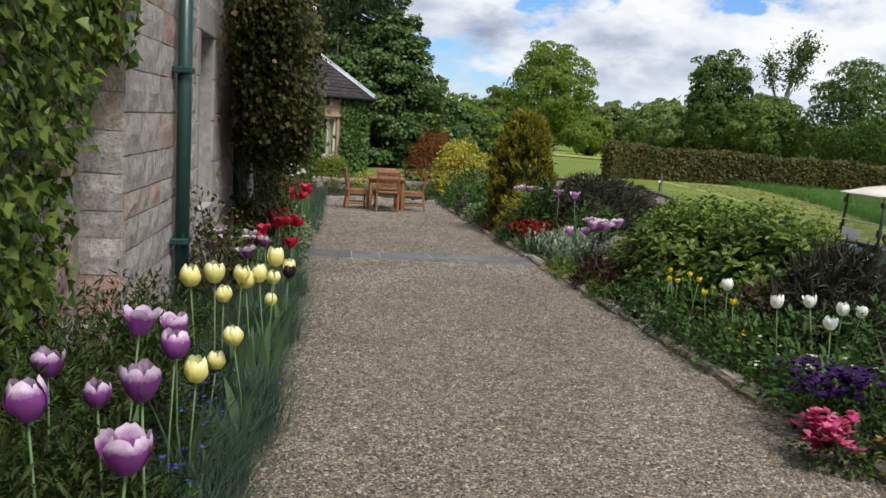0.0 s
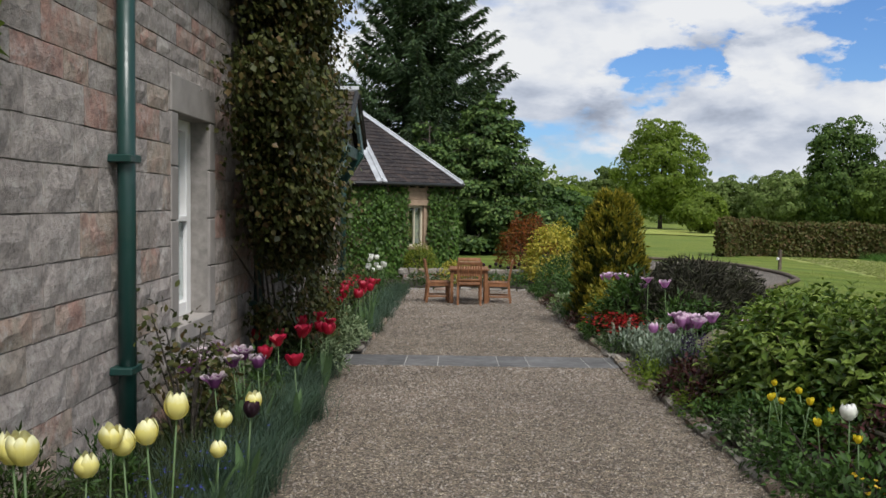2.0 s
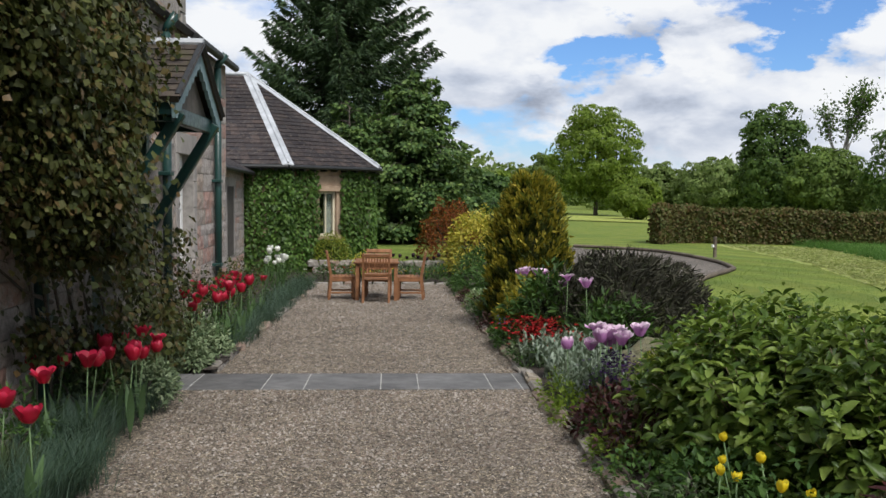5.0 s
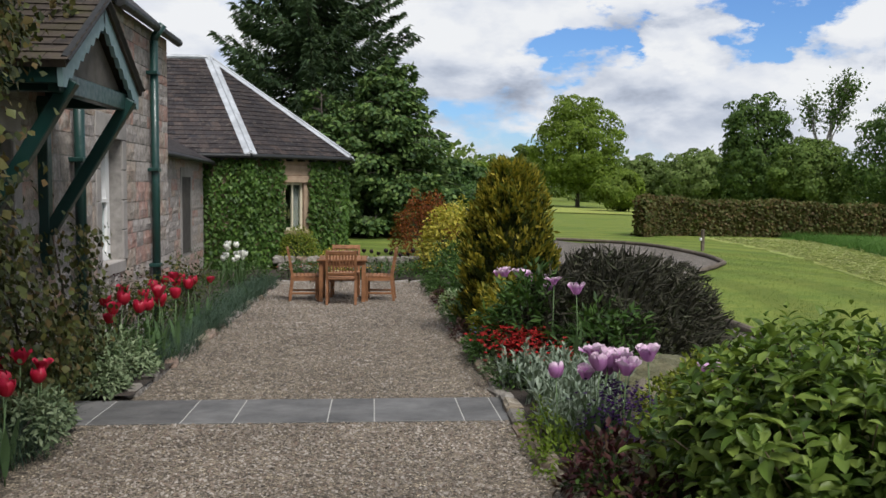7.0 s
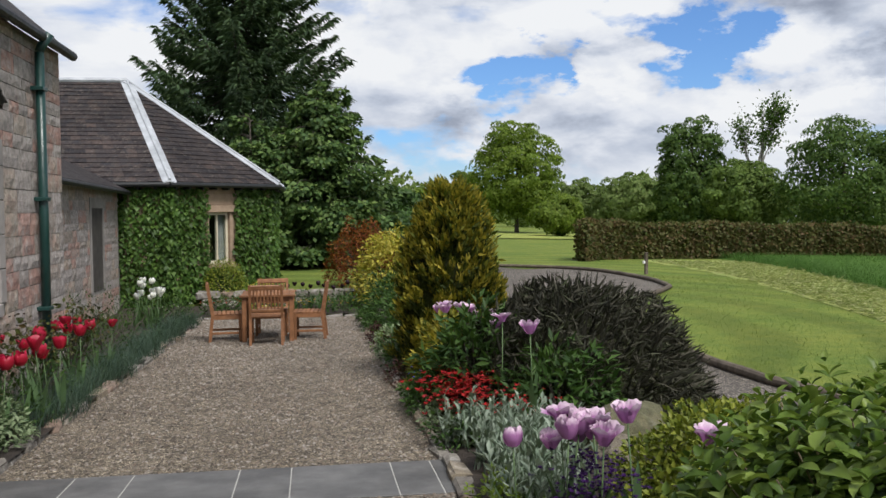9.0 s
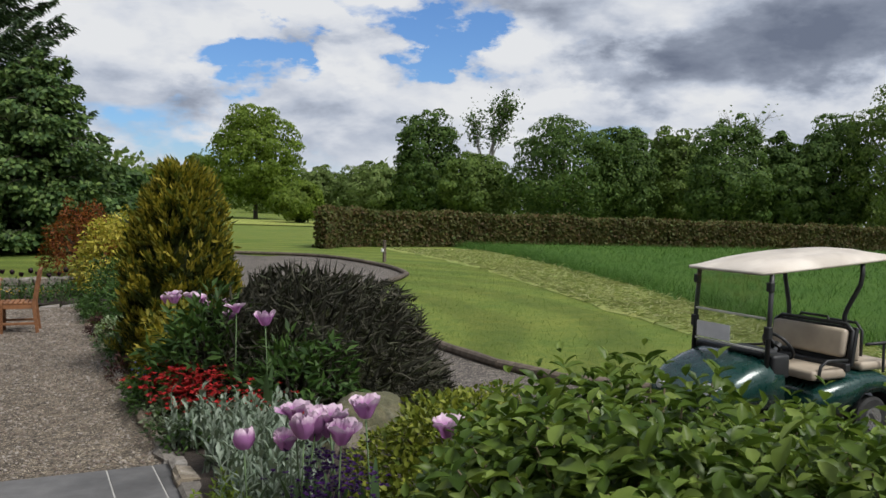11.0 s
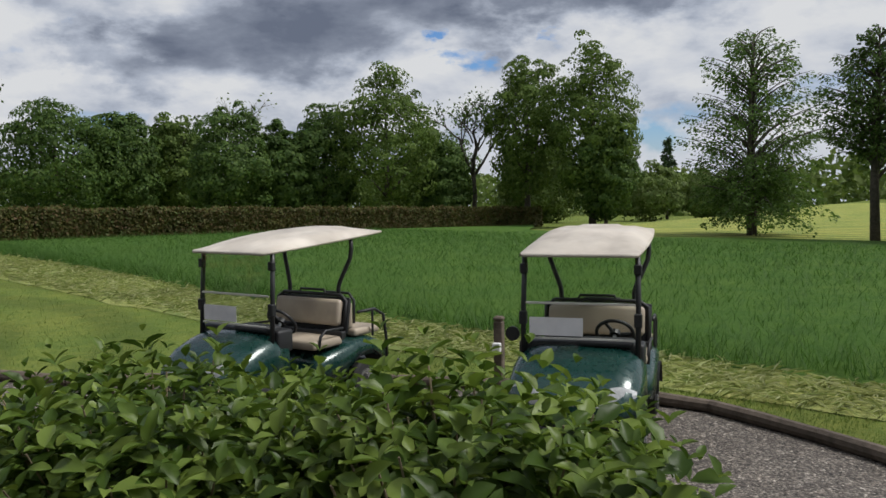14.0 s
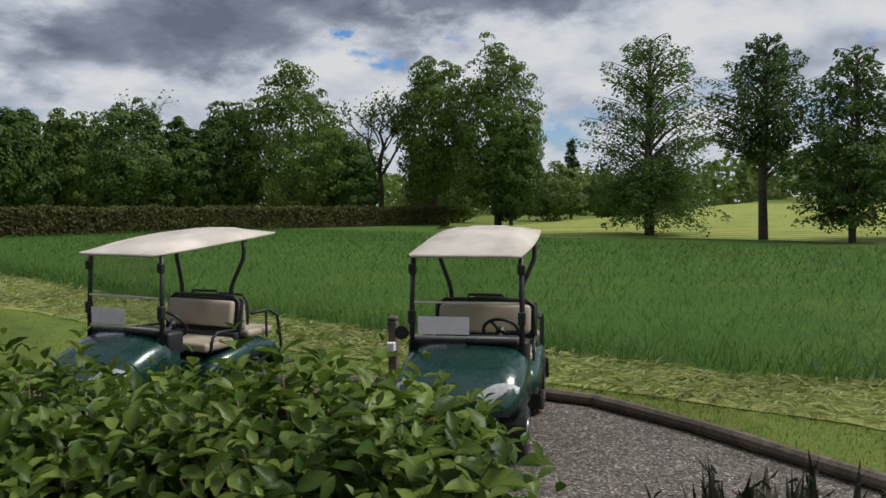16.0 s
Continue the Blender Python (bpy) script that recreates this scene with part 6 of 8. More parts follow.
def climber_pts(n):
    """Leafy clumps that bulge out from the wall, with gaps between them."""
    m = 900
    y, z = rng.uniform(8.2, 11.7, m), rng.uniform(0.2, 4.5, m)
    mid = 9.50 + 0.12 * np.sin(z * 2.0) + 0.5 * np.clip(1.4 - z, 0, 1)
    half = 0.86 + 0.22 * np.sin(z * 2.6 + 0.9) - 0.5 * np.clip((1.5 - z) / 0.3, 0, 1) - 0.05 * np.clip(z - 2.6, 0, 1)
    wob = np.array([noise.noise((yy * 1.7, zz * 1.7, 9.0)) for yy, zz in zip(y, z)])
    keep = (np.abs(y - mid) < half - 0.1 + wob * 1.0) & ~((z < 1.45) & (wob < 0.42))
    y, z, mid, half, wob = y[keep], z[keep], mid[keep], half[keep], wob[keep]
    deep = (0.62 * np.sqrt(np.clip(1 - ((y - mid) / (half + 0.25)) ** 2, 0.02, 1)) + 0.22 * wob) * rng.uniform(0.35, 1.05, len(y)) * np.where(z < 1.45, 0.4, 1.0)
    k = n // len(y)
    r_ = np.repeat(rng.uniform(0.06, 0.17, len(y)), k)
    off = rng.normal(size=(len(y) * k, 3)) * r_[:, None] * (0.9, 1.0, 0.8)
    hang = np.abs(rng.normal(size=len(off))) * 0.07
    x = WX + 0.06 + np.repeat(np.clip(deep, 0.03, 0.8), k) + off[:, 0]
    return np.stack([np.maximum(x, WX + 0.03), np.repeat(y, k) + off[:, 1], np.repeat(z, k) + off[:, 2] - hang], 1)


stems = [[(WX + 0.12, 9.7 + 0.3 * i, 0.0), (WX + 0.16, 9.65 + 0.25 * i, 0.8), (WX + 0.1, 9.6 + 0.15 * i + 0.1 * math.sin(i * 3), 1.7), (WX + 0.08, 9.5 + 0.3 * i, 3.2)] for i in range(4)]
stems += [[(WX + 0.10, 10.1, 1.0), (WX + 0.14, 9.5, 1.15), (WX + 0.08, 8.9, 1.5)], [(WX + 0.14, 10.4, 0.6), (WX + 0.2, 10.9, 0.9), (WX + 0.12, 11.3, 1.6)]]
wall_leaves("climbing_rose", "tall bronze-green climber massed on the house wall", climber_pts, 58000, 0.055, climber_mat, "diamond", 0.06, stems=stems)


def porch_top(n):
    y, x = rng.uniform(PYA - 0.15, PM, n), rng.uniform(WX, PX + 0.02, n)
    z = PEAVE + (PAPEX - PEAVE) * (y - PYA) / (PM - PYA) + 0.08
    wob = np.array([noise.noise((xx * 3, yy * 3, 2.0)) for xx, yy in zip(x, y)])
    keep = wob > 0.0 + 0.5 * (x - WX) - 0.2
    return np.stack([x[keep], y[keep], z[keep]], 1)


wall_leaves("climbing_rose", "straggling brown climber stems over the porch slates", porch_top, 1500, 0.06, climber_mat, "oval", 0.18, normal=(0, -0.6, 0.8))


def low_climber(n):
    y, z = rng.uniform(10.2, 12.9, n), rng.uniform(0.1, 1.45, n)
    x = WX + 0.08 + rng.random(n) * 0.34
    wob = np.array([noise.noise((yy * 2, zz * 2, 5.0)) for yy, zz in zip(y, z)])
    keep = wob > -0.15 + 0.5 * (z - 0.9)
    return np.stack([x[keep], y[keep], z[keep]], 1)


wall_leaves("shrub_rose", "loose brown-green rose bush below the porch", low_climber, 4500, 0.055, climber_mat, "oval", 0.2,
            stems=[[(WX + 0.2, 10.4 + 0.35 * i, 0), (WX + 0.26, 10.4 + 0.35 * i + 0.1, 0.7), (WX + 0.2, 10.3 + 0.36 * i, 1.35)] for i in range(7)])


def twiggy(c, r, h, label):
    ob = thing("young_rose", label, "rose bush", None, "roses along the wall")
    sb, tips = Build(), []
    for i in range(9):
        a, b2 = rng.uniform(0, 6.28), rng.uniform(0.2, 1)
        tip = (math.cos(a) * r * b2, math.sin(a) * r * b2, h * rng.uniform(0.6, 1.0))
        mid = (tip[0] * 0.4, tip[1] * 0.4, tip[2] * 0.55)
        sb.tube([(0, 0, -0.03), mid, tip], [0.011, 0.008, 0.003], 5)
        for t in np.linspace(0.25, 1.0, 46):
            base = np.array(mid) * (1 - t) + np.array(tip) * t if t > 0.4 else np.array(mid) * t * 2
            tips.append(base + rng.normal(size=3) * 0.085)
    part("stem_base", sb, bark, ob)
    p = np.array(tips)
    p = p[p[:, 2] > 0.05]
    ln = rng.uniform(0.035, 0.065, len(p))
    part("leaves", leaf_mesh("leaves", p, unit(rng.normal(size=p.shape) + (0, 0, 1)), rng.normal(size=p.shape), ln, ln * 0.6, "oval"), climber_mat, ob)
    ob.matrix_world = pose(*c)


twiggy((WX + 0.30, 6.95, 0.15), 0.42, 1.08, "thin rose bush with reddish new leaves by the drainpipe")
twiggy((WX + 0.28, 7.45, 0.15), 0.36, 0.75, "thin rose bush with reddish new leaves under the window")
twiggy((WX + 0.25, 13.9, -0.05), 0.4, 0.9, "thin dark rose bush beside the porch")
twiggy((WX + 0.25, 15.5, -0.1), 0.4, 0.85, "thin dark rose bush below the narrow window")
twiggy((WX + 0.25, 16.8, -0.1), 0.35, 0.9, "thin dark rose bush at the end of the house")

# ---------------------------------------------------------------- trees
def crown_leaves(lobes, n, size, r, flat=0.7, per=16):
    """Leaves on many clumps over a set of lobes (centre, radii)."""
    vol = np.array([(l[1][0] * l[1][1] * l[1][2]) ** 0.667 for l in lobes])
    P, N = [], []
    if per < 20:
        # a closed canopy: an inner layer, and small leafy domes over it
        for (c, rad), share in zip(lobes, vol / vol.sum()):
            m = int(n * share * 0.26)
            d = unit(r.normal(size=(m, 3)))
            P.append(np.array(c) + d * np.array(rad) * r.uniform(0.70, 0.86, (m, 1)))
            N.append(d)
            g = 58
            k = max(10, int(n * share * 0.74 / g))
            d = unit(r.normal(size=(k, 3)))
            cc = np.array(c) + d * np.array(rad) * r.uniform(0.70, 1.04, (k, 1))
            cr = np.repeat(np.mean(rad) * r.uniform(0.18, 0.44, k), g)[:, None]
            e = unit(r.normal(size=(k * g, 3)) + np.repeat(d, g, 0) * 0.7 + (0, 0, 0.75))
            P.append(np.repeat(cc, g, 0) + e * cr * (1.25, 1.25, 0.55) * r.uniform(0.75, 1.05, (k * g, 1)))
            N.append(unit(e * (1, 1, 1.6) + np.repeat(d, g, 0) * 0.3))
        P, N = np.concatenate(P), np.concatenate(N)
        keep = P[:, 2] > 0.1
        P, N = P[keep], N[keep]
        al = unit(np.cross(N, r.normal(size=N.shape)) - np.array((0, 0, 0.45)))
        ln = size * r.uniform(0.6, 1.3, len(P))
        return leaf_mesh("crown", P, unit(N + r.normal(size=N.shape) * 0.25), al, ln, ln * 0.75, "diamond")
    for (c, rad), share in zip(lobes, vol / vol.sum()):
        k = max(8, int(n * share / per))
        d = unit(r.normal(size=(k, 3)))
        cc = np.array(c) + d * np.array(rad) * (0.66 + 0.34 * r.random((k, 1)) ** 0.5)
        m = int(n * share / k)
        cl = np.repeat(cc, m, 0)
        cr = np.repeat(np.mean(rad) * r.uniform(0.16, 0.34, k), m)[:, None]
        e = unit(r.normal(size=cl.shape))
        e[:, 2] = np.abs(e[:, 2]) * 0.9 - 0.25
        P.append(cl + e * cr * (1, 1, flat) * r.random((len(cl), 1)) ** 0.4)
        N.append(unit(e + np.repeat(d, m, 0) * 0.8 + (0, 0, 0.5)))
    P, N = np.concatenate(P), np.concatenate(N)
    al = unit(np.cross(N, r.normal(size=N.shape)) - np.array((0, 0, 0.4)))
    ln = size * r.uniform(0.6, 1.3, len(P))
    return leaf_mesh("crown", P, unit(N + r.normal(size=N.shape) * 0.5), al, ln, ln * 0.75, "diamond")


def broad_tree(name, label, x, y, height, width, n, size, material, seed, trunk=0.12, bark_mat=None, shape="round", group="", z=None, stems=1, lobes=9, airy=False):
    """A broadleaf tree: tapered trunk, limbs and a lobed crown with gaps."""
    r = np.random.default_rng(seed)
    z0 = float(ground_z(x, y)) if z is None else z
    ob = thing(name, label, "tree", pose(x, y, z0), group)
    H, R = height, width / 2
    base = H * trunk
    L = []
    for i in range(lobes):
        t = (i + 0.5) / lobes
        a = i * 2.4 + r.uniform(-0.4, 0.4)
        if shape == "round":
            w = R * (0.35 + 0.65 * math.sin(math.pi * min(1, 0.25 + t * 0.72)))
            off = w * 0.55
        elif shape == "tall":
            w = R * (0.55 + 0.4 * math.sin(math.pi * t))
            off = w * 0.6
        else:
            w = R * (0.5 + 0.35 * r.random())
            off = R * 0.75 * r.random()
        zc = base + (H - base) * (0.14 + 0.74 * t)
        rr = w * (r.uniform(0.58, 0.80) if not airy else r.uniform(0.40, 0.62))
        L.append(((math.cos(a) * off, math.sin(a) * off, zc), (rr, rr, rr * r.uniform(0.62, 0.9))))
    L.append(((0, 0, H - R * 0.40), (R * 0.5, R * 0.5, R * 0.40)))
    if not airy:
        L.append(((0, 0, base + (H - base) * 0.45), (R * 0.75, R * 0.75, (H - base) * 0.42)))
    tb = Build()
    for s in range(stems):
        ox, oy = (r.uniform(-1, 1) * R * 0.2, r.uniform(-1, 1) * R * 0.2) if stems > 1 else (0, 0)
        tb.tube([(ox, oy, -0.3), (ox * 1.0, oy, base * 0.8), (ox * 1.1 + r.uniform(-.2, .2), oy, H * 0.5), (ox, oy, H * 0.86)], [H * 0.022, H * 0.017, H * 0.011, H * 0.003], 8)
    part("trunk", tb, bark_mat or bark, ob, smooth=True)
    lb_ = Build()
    for c, rad in L:
        zz = max(base * 0.7, c[2] - H * 0.22)
        lb_.tube([(0, 0, zz), (c[0] * 0.5, c[1] * 0.5, (zz + c[2]) / 2 + 0.1), c], [H * 0.008, H * 0.005, H * 0.0015], 5)
    part("branch_frame", lb_, bark_mat or bark, ob, smooth=True)
    part("crown", crown_leaves(L, n, size, r, per=34 if airy else 16), material, ob)
    return ob


def egg_tree(name, label, x, y, top, width, n, size, material, seed, trunk=0.10, group="", lumps=0.34, point=0.0):
    """A full-crowned tree: an uneven egg of leafy clumps, bright above and dark beneath, round a leafy core."""
    r = np.random.default_rng(seed)
    z0 = float(ground_z(x, y))
    H, R = top - z0, width / 2
    base = H * trunk
    ob = thing(name, label, "tree", pose(x, y, z0), group)
    c, hz = np.array((0, 0, base + (H - base) * 0.46)), (H - base)

    def shell(d):
        up = d[:, 2:3]
        k = 1 + lumps * np.array([noise.noise(Vector(q * 1.9) + Vector((seed * 1.7, 0, 0))) + 0.5 * noise.noise(Vector(q * 4.3) + Vector((0, seed * 1.3, 0))) for q in d])[:, None]
        wide = R * (1 - point * np.clip(up, 0, 1) ** 2)
        return d * np.concatenate([wide, wide, np.where(up > 0, hz * 0.54, hz * 0.46)], 1) * k
    d = unit(r.normal(size=(int(n * 0.3), 3)))
    P, N = [c + shell(d) * r.uniform(0.62, 0.84, (len(d), 1))], [d]
    g = 70
    k = int(n * 0.7 / g)
    d = unit(r.normal(size=(k, 3)) + (0, 0, 0.15))
    cc = c + shell(d) * r.uniform(0.74, 0.98, (k, 1))
    cr = np.repeat(R * r.uniform(0.13, 0.27, k), g)[:, None]
    e = unit(r.normal(size=(k * g, 3)) + np.repeat(d, g, 0) * 0.75 + (0, 0, 0.45))
    P.append(np.repeat(cc, g, 0) + e * cr * (1.1, 1.1, 0.8) * r.uniform(0.8, 1.08, (k * g, 1)))
    N.append(unit(e + np.repeat(d, g, 0) * 0.25))
    P, N = np.concatenate(P), np.concatenate(N)
    keep = P[:, 2] > 0.1
    P, N = P[keep], N[keep]
    al = unit(np.cross(N, r.normal(size=N.shape)) - np.array((0, 0, 0.45)))
    ln = size * r.uniform(0.6, 1.3, len(P))
    part("trunk", Build().tube([(0, 0, -0.3), (0, 0, base), (0.1, 0, H * 0.5), (0, 0, H * 0.86)], [H * 0.024, H * 0.018, H * 0.011, H * 0.003], 8), bark, ob, smooth=True)
    lb_ = Build()
    for i in range(9):
        a = i * 2.4 + r.uniform(-0.3, 0.3)
        q = Vector((math.cos(a) * R * 0.7, math.sin(a) * R * 0.7, H * r.uniform(0.35, 0.8)))
        lb_.tube([(0, 0, max(base * 0.7, q.z - H * 0.22)), (q.x * 0.5, q.y * 0.5, q.z - H * 0.08), q], [H * 0.008, H * 0.005, H * 0.0015], 5)
    part("branch_frame", lb_, bark, ob, smooth=True)
    part("crown", leaf_mesh("crown", P, unit(N + r.normal(size=N.shape) * 0.3), al, ln, ln * 0.75, "diamond"), material, ob)
    return ob


def layered_tree(name, label, x, y, top, width, low, n_branch, per, size, material, seed, droop=0.35, rise=0.45, stems=1, girth=0.02, full=0.0, group="park trees", wide=0.7, cone=False):
    """A tree whose leaves lie in flat, drooping sprays along its boughs; low: where the crown begins."""
    r = np.random.default_rng(seed)
    z0 = float(ground_z(x, y))
    H, base, R = top - z0, low - z0, width / 2
    ob = thing(name, label, "tree", pose(x, y, z0), group)
    tb = Build()
    for k in range(stems):
        ox = (k - (stems - 1) / 2) * width * 0.11
        tb.tube([(ox, 0, -0.3), (ox * 1.05, 0.1, H * 0.3), (ox * 0.7, r.uniform(-.2, .2), H * 0.62), (ox * 0.3, 0, H * 0.95)], [H * girth, H * girth * 0.8, H * girth * 0.5, H * 0.003], 9)
    part("trunk", tb, bark, ob, smooth=True)
    P, N, A, bb = [], [], [], Build()
    for i in range(n_branch):
        t = (i + r.random()) / n_branch
        a = i * 2.39996 + r.uniform(-0.4, 0.4)
        d = np.array((math.cos(a), math.sin(a), 0))
        side = np.array((-d[1], d[0], 0))
        prof = math.sqrt(max(0.03, 1 - (max(0, t - 0.38) / 0.64) ** 2)) if t > 0.38 else 0.72 + 0.28 * t / 0.38
        prof = 1.02 - t if cone else prof
        ln = R * max(prof, full) * r.uniform(0.35, 1.12)
        zz = base + (H - base) * (t + r.normal() * 0.02)
        root = np.array((0, 0, max(base * 0.6, zz - rise * ln)))
        s_ = np.linspace(0, 1, 6)
        pts = [root + d * ln * q_ + np.array((0, 0, (zz - root[2]) * q_ ** 0.8 - droop * ln * q_ * q_)) for q_ in s_]
        bb.tube([tuple(p) for p in pts], [H * 0.005, H * 0.004, H * 0.0032, H * 0.0024, H * 0.0016, H * 0.0006], 4)
        m = max(12, int(per * (ln / R + 0.15)))
        q_ = 0.22 + 0.78 * r.random(m) ** 0.75
        idx = np.clip((q_ * 5).astype(int), 0, 4)
        fr = (q_ * 5 - idx)[:, None]
        c = np.array(pts)[idx] * (1 - fr) + np.array(pts)[idx + 1] * fr
        twig = np.round(r.random(m) * 9) / 9 - 0.5 + r.normal(size=m) * 0.03   # leaves gather on side twigs
        across = twig * 0.75 * ln * (1.2 - q_) + r.normal(size=m) * 0.02 * ln
        sag = 0.35 * np.abs(across) * droop * 2 + np.abs(r.normal(size=m)) * 0.07 * R
        P.append(c + side * across[:, None] + d * (np.abs(across) * 0.35)[:, None] - np.array((0, 0, 1.0)) * sag[:, None])
        A.append(unit(d * 0.7 + side * np.sign(twig)[:, None] * 0.6 - np.array((0, 0, 0.45)) + r.normal(size=(m, 3)) * 0.35))
        N.append(unit(np.array((0, 0, 0.8)) + d * 0.6 + r.normal(size=(m, 3)) * 0.75))
    P, N, A = np.concatenate(P), np.concatenate(N), np.concatenate(A)
    keep = P[:, 2] > 0.15
    P, N, A = P[keep], N[keep], A[keep]
    ln = size * r.uniform(0.6, 1.35, len(P))
    part("branch_frame", bb, bark, ob)
    part("crown", leaf_mesh("crown", P, N, A, ln, ln * wide), material, ob)
    return ob


def spruce(x, y, height, radius, seed, n_branch=190):
    """A big spruce: whorls of drooping boughs with upturned tips, hung with needle sprays."""
    r = np.random.default_rng(seed)
    z0 = float(ground_z(x, y))
    ob = thing("spruce_tree", "tall dark spruce with drooping boughs behind the pavilion", "tree", pose(x, y, z0))
    part("trunk", Build().tube([(0, 0, -0.3), (0, 0, height * 0.5), (0, 0, height)], [0.34, 0.22, 0.03], 9), bark, ob, smooth=True)
    P, N, A, bb = [], [], [], Build()
    for i in range(n_branch):
        t = (i + r.random()) / n_branch
        zz = 0.8 + (height - 1.2) * t ** 0.95
        ln = radius * min((1 - t) ** 0.72, 0.82) * r.uniform(0.62, 1.12) + 0.4
        a = i * 2.39996 + r.uniform(-0.3, 0.3)
        d = np.array((math.cos(a), math.sin(a), 0))
        dip = r.uniform(0.12, 0.30)
        pts = [np.array((0, 0, zz)) + d * ln * s + np.array((0, 0, -dip * ln * math.sin(s * 2.2) + 0.50 * ln * max(0, s - 0.5))) for s in np.linspace(0, 1, 7)]
        bb.tube([tuple(p) for p in pts], [0.035, 0.03, 0.025, 0.02, 0.015, 0.01, 0.004], 4)
        k = int(330 * ln / radius) + 40
        s = r.random(k) ** 0.7
        idx = np.clip((s * 6).astype(int), 0, 5)
        fr = (s * 6 - idx)[:, None]
        q_ = np.array(pts)[idx] * (1 - fr) + np.array(pts)[idx + 1] * fr
        side = np.array((-d[1], d[0], 0))
        twig = np.round(r.random(k) * 13) / 13 - 0.5
        across = twig * 0.42 * ln * (1.12 - s) ** 1.1
        hang = r.random(k) ** 1.6 * (0.16 + 0.5 * np.abs(twig)) * (1.15 - s)
        q_ = q_ + side * across[:, None] - np.array((0, 0, 1.0)) * hang[:, None] + d * (np.abs(across) * 0.5)[:, None]
        P.append(q_)
        A.append(unit(d * 0.8 + side * np.sign(twig)[:, None] * 0.6 + np.array((0, 0, -0.45)) + r.normal(size=(k, 3)) * 0.3))
        N.append(unit(np.array((0, 0, 1.0)) + r.normal(size=(k, 3)) * 0.5))
    P, N, A = np.concatenate(P), np.concatenate(N), np.concatenate(A)
    ln = r.uniform(0.20, 0.42, len(P))
    part("branch_frame", bb, bark, ob)
    part("needles", leaf_mesh("needles", P, N, A, ln, ln * 0.26), spruce_mat, ob)
    return ob


spruce(-0.7, 41.5, 15.6, 5.2, 3, 330)
layered_tree("broadleaf_tree", "dense dark green tree with drooping boughs beside the spruce", 2.15, 37.6, 6.3, 5.4, -0.2, 260, 170, 0.19, yew_mat, 21, 0.45, 0.6, full=0.30, group="")
layered_tree("broadleaf_tree", "dark green drooping tree in the shade of the spruce", -0.2, 37.0, 5.2, 4.8, -0.2, 110, 130, 0.20, yew_mat, 22, 0.5, 0.5, group="")
broad_tree("broadleaf_tree", "dark understorey tree behind the pavilion", -4.5, 42.0, 6.0, 6.0, 6000, 0.25, yew_mat, 23, 0.02, lobes=10)
broad_tree("laurel", "mid-green shrubs at the far edge of the lawn", 6.2, 49.0, 3.6, 5.0, 5000, 0.22, herb_mat, 24, 0.0, lobes=8)
broad_tree("laurel", "mid-green shrubs beyond the end border", 4.4, 39.5, 2.6, 3.0, 4000, 0.16, herb_mat, 25, 0.0, lobes=8)
broad_tree("laurel", "low green shrubs below the broadleaf tree", 8.3, 58.0, 3.4, 5.5, 4000, 0.24, lime_mat, 26, 0.0, lobes=8)

TREES = [
    # x, y, top height, width, kind
    (26.7, 113.5, 12.3, 10.4, "lime", "broad yellow-green lime tree standing alone in the park"),
    (27.1, 154.2, 8.7, 6.0, "pale", "pale distant tree beyond the park"),
    (26.9, 94.9, 3.0, 4.8, "lime", "small bright green hawthorn in the park"),
    (49.1, 159.2, 6.9, 9.5, "pale", "distant light green tree behind the hedge"),
    (55.2, 151.9, 7.2, 11.0, "pale", "distant rounded green tree behind the hedge"),
    (64.0, 150.0, 6.6, 11.0, "wood", "distant green tree behind the hedge"),
    (41.2, 95.0, 10.8, 7.4, "wood", "tall dark green tree above the hedge"),
    (43.8, 88.3, 6.3, 7.2, "fresh", "rounded green tree above the hedge"),
    (47.6, 78.0, 9.3, 10.2, "wood", "broad dark green tree behind the hedge"),
    (54.0, 77.3, 9.2, 6.6, "wood", "upright green tree behind the hedge"),
    (60.2, 77.6, 9.1, 6.0, "fresh", "green woodland tree behind the hedge"),
    (56.0, 65.3, 8.9, 7.4, "wood", "broad dark woodland tree behind the hedge"),
    (60.8, 63.5, 7.4, 5.2, "wood", "small dark woodland tree behind the hedge"),
    (64.6, 62.2, 9.3, 6.4, "wood", "dark woodland tree behind the hedge"),
    (66.8, 56.5, 11.9, 9.6, "fresh", "tall full woodland tree behind the field"),
    (70.8, 53.0, 5.0, 5.0, "wood", "low woodland tree behind the field"),
    (76.5, 47.2, 13.7, 7.4, "fresh", "tall slender woodland tree behind the field"),
    (74.7, 39.7, 13.9, 8.0, "fresh", "tall leafy woodland tree at the field corner"),
    (74.2, 38.2, 7.6, 5.4, "wood", "ivy-clad tree at the field corner"),
    (70.0, 90.0, 8.0, 10.0, "wood", "woodland tree deeper in the wood"),
    (84.0, 64.0, 8.5, 10.0, "wood", "woodland tree deeper in the wood"),
    (92.0, 54.0, 6.0, 9.0, "pale", "pale green tree deeper in the wood"),
    (109.0, 47.6, 3.9, 9.0, "pale", "pale young trees beyond the fairway"),
    (112.0, 40.0, 2.6, 9.0, "pale", "pale scrub beyond the fairway"),
]
KIND = {"lime": lime_mat, "pale": pale_tree_mat, "wood": wood_mat, "fresh": fresh_mat}
for i, (x, y, top, w, kind, label) in enumerate(TREES):
    far = math.hypot(x, y)
    egg_tree("park_tree", label, x, y, top, w, 18000 if far < 118 else 9000, 0.255 * far / 80, KIND[kind], 100 + i, 0.16 if top > 13 else 0.10 if kind == "lime" else 0.03, "park trees", 0.30, 0.12 if top > 11 else 0.05)
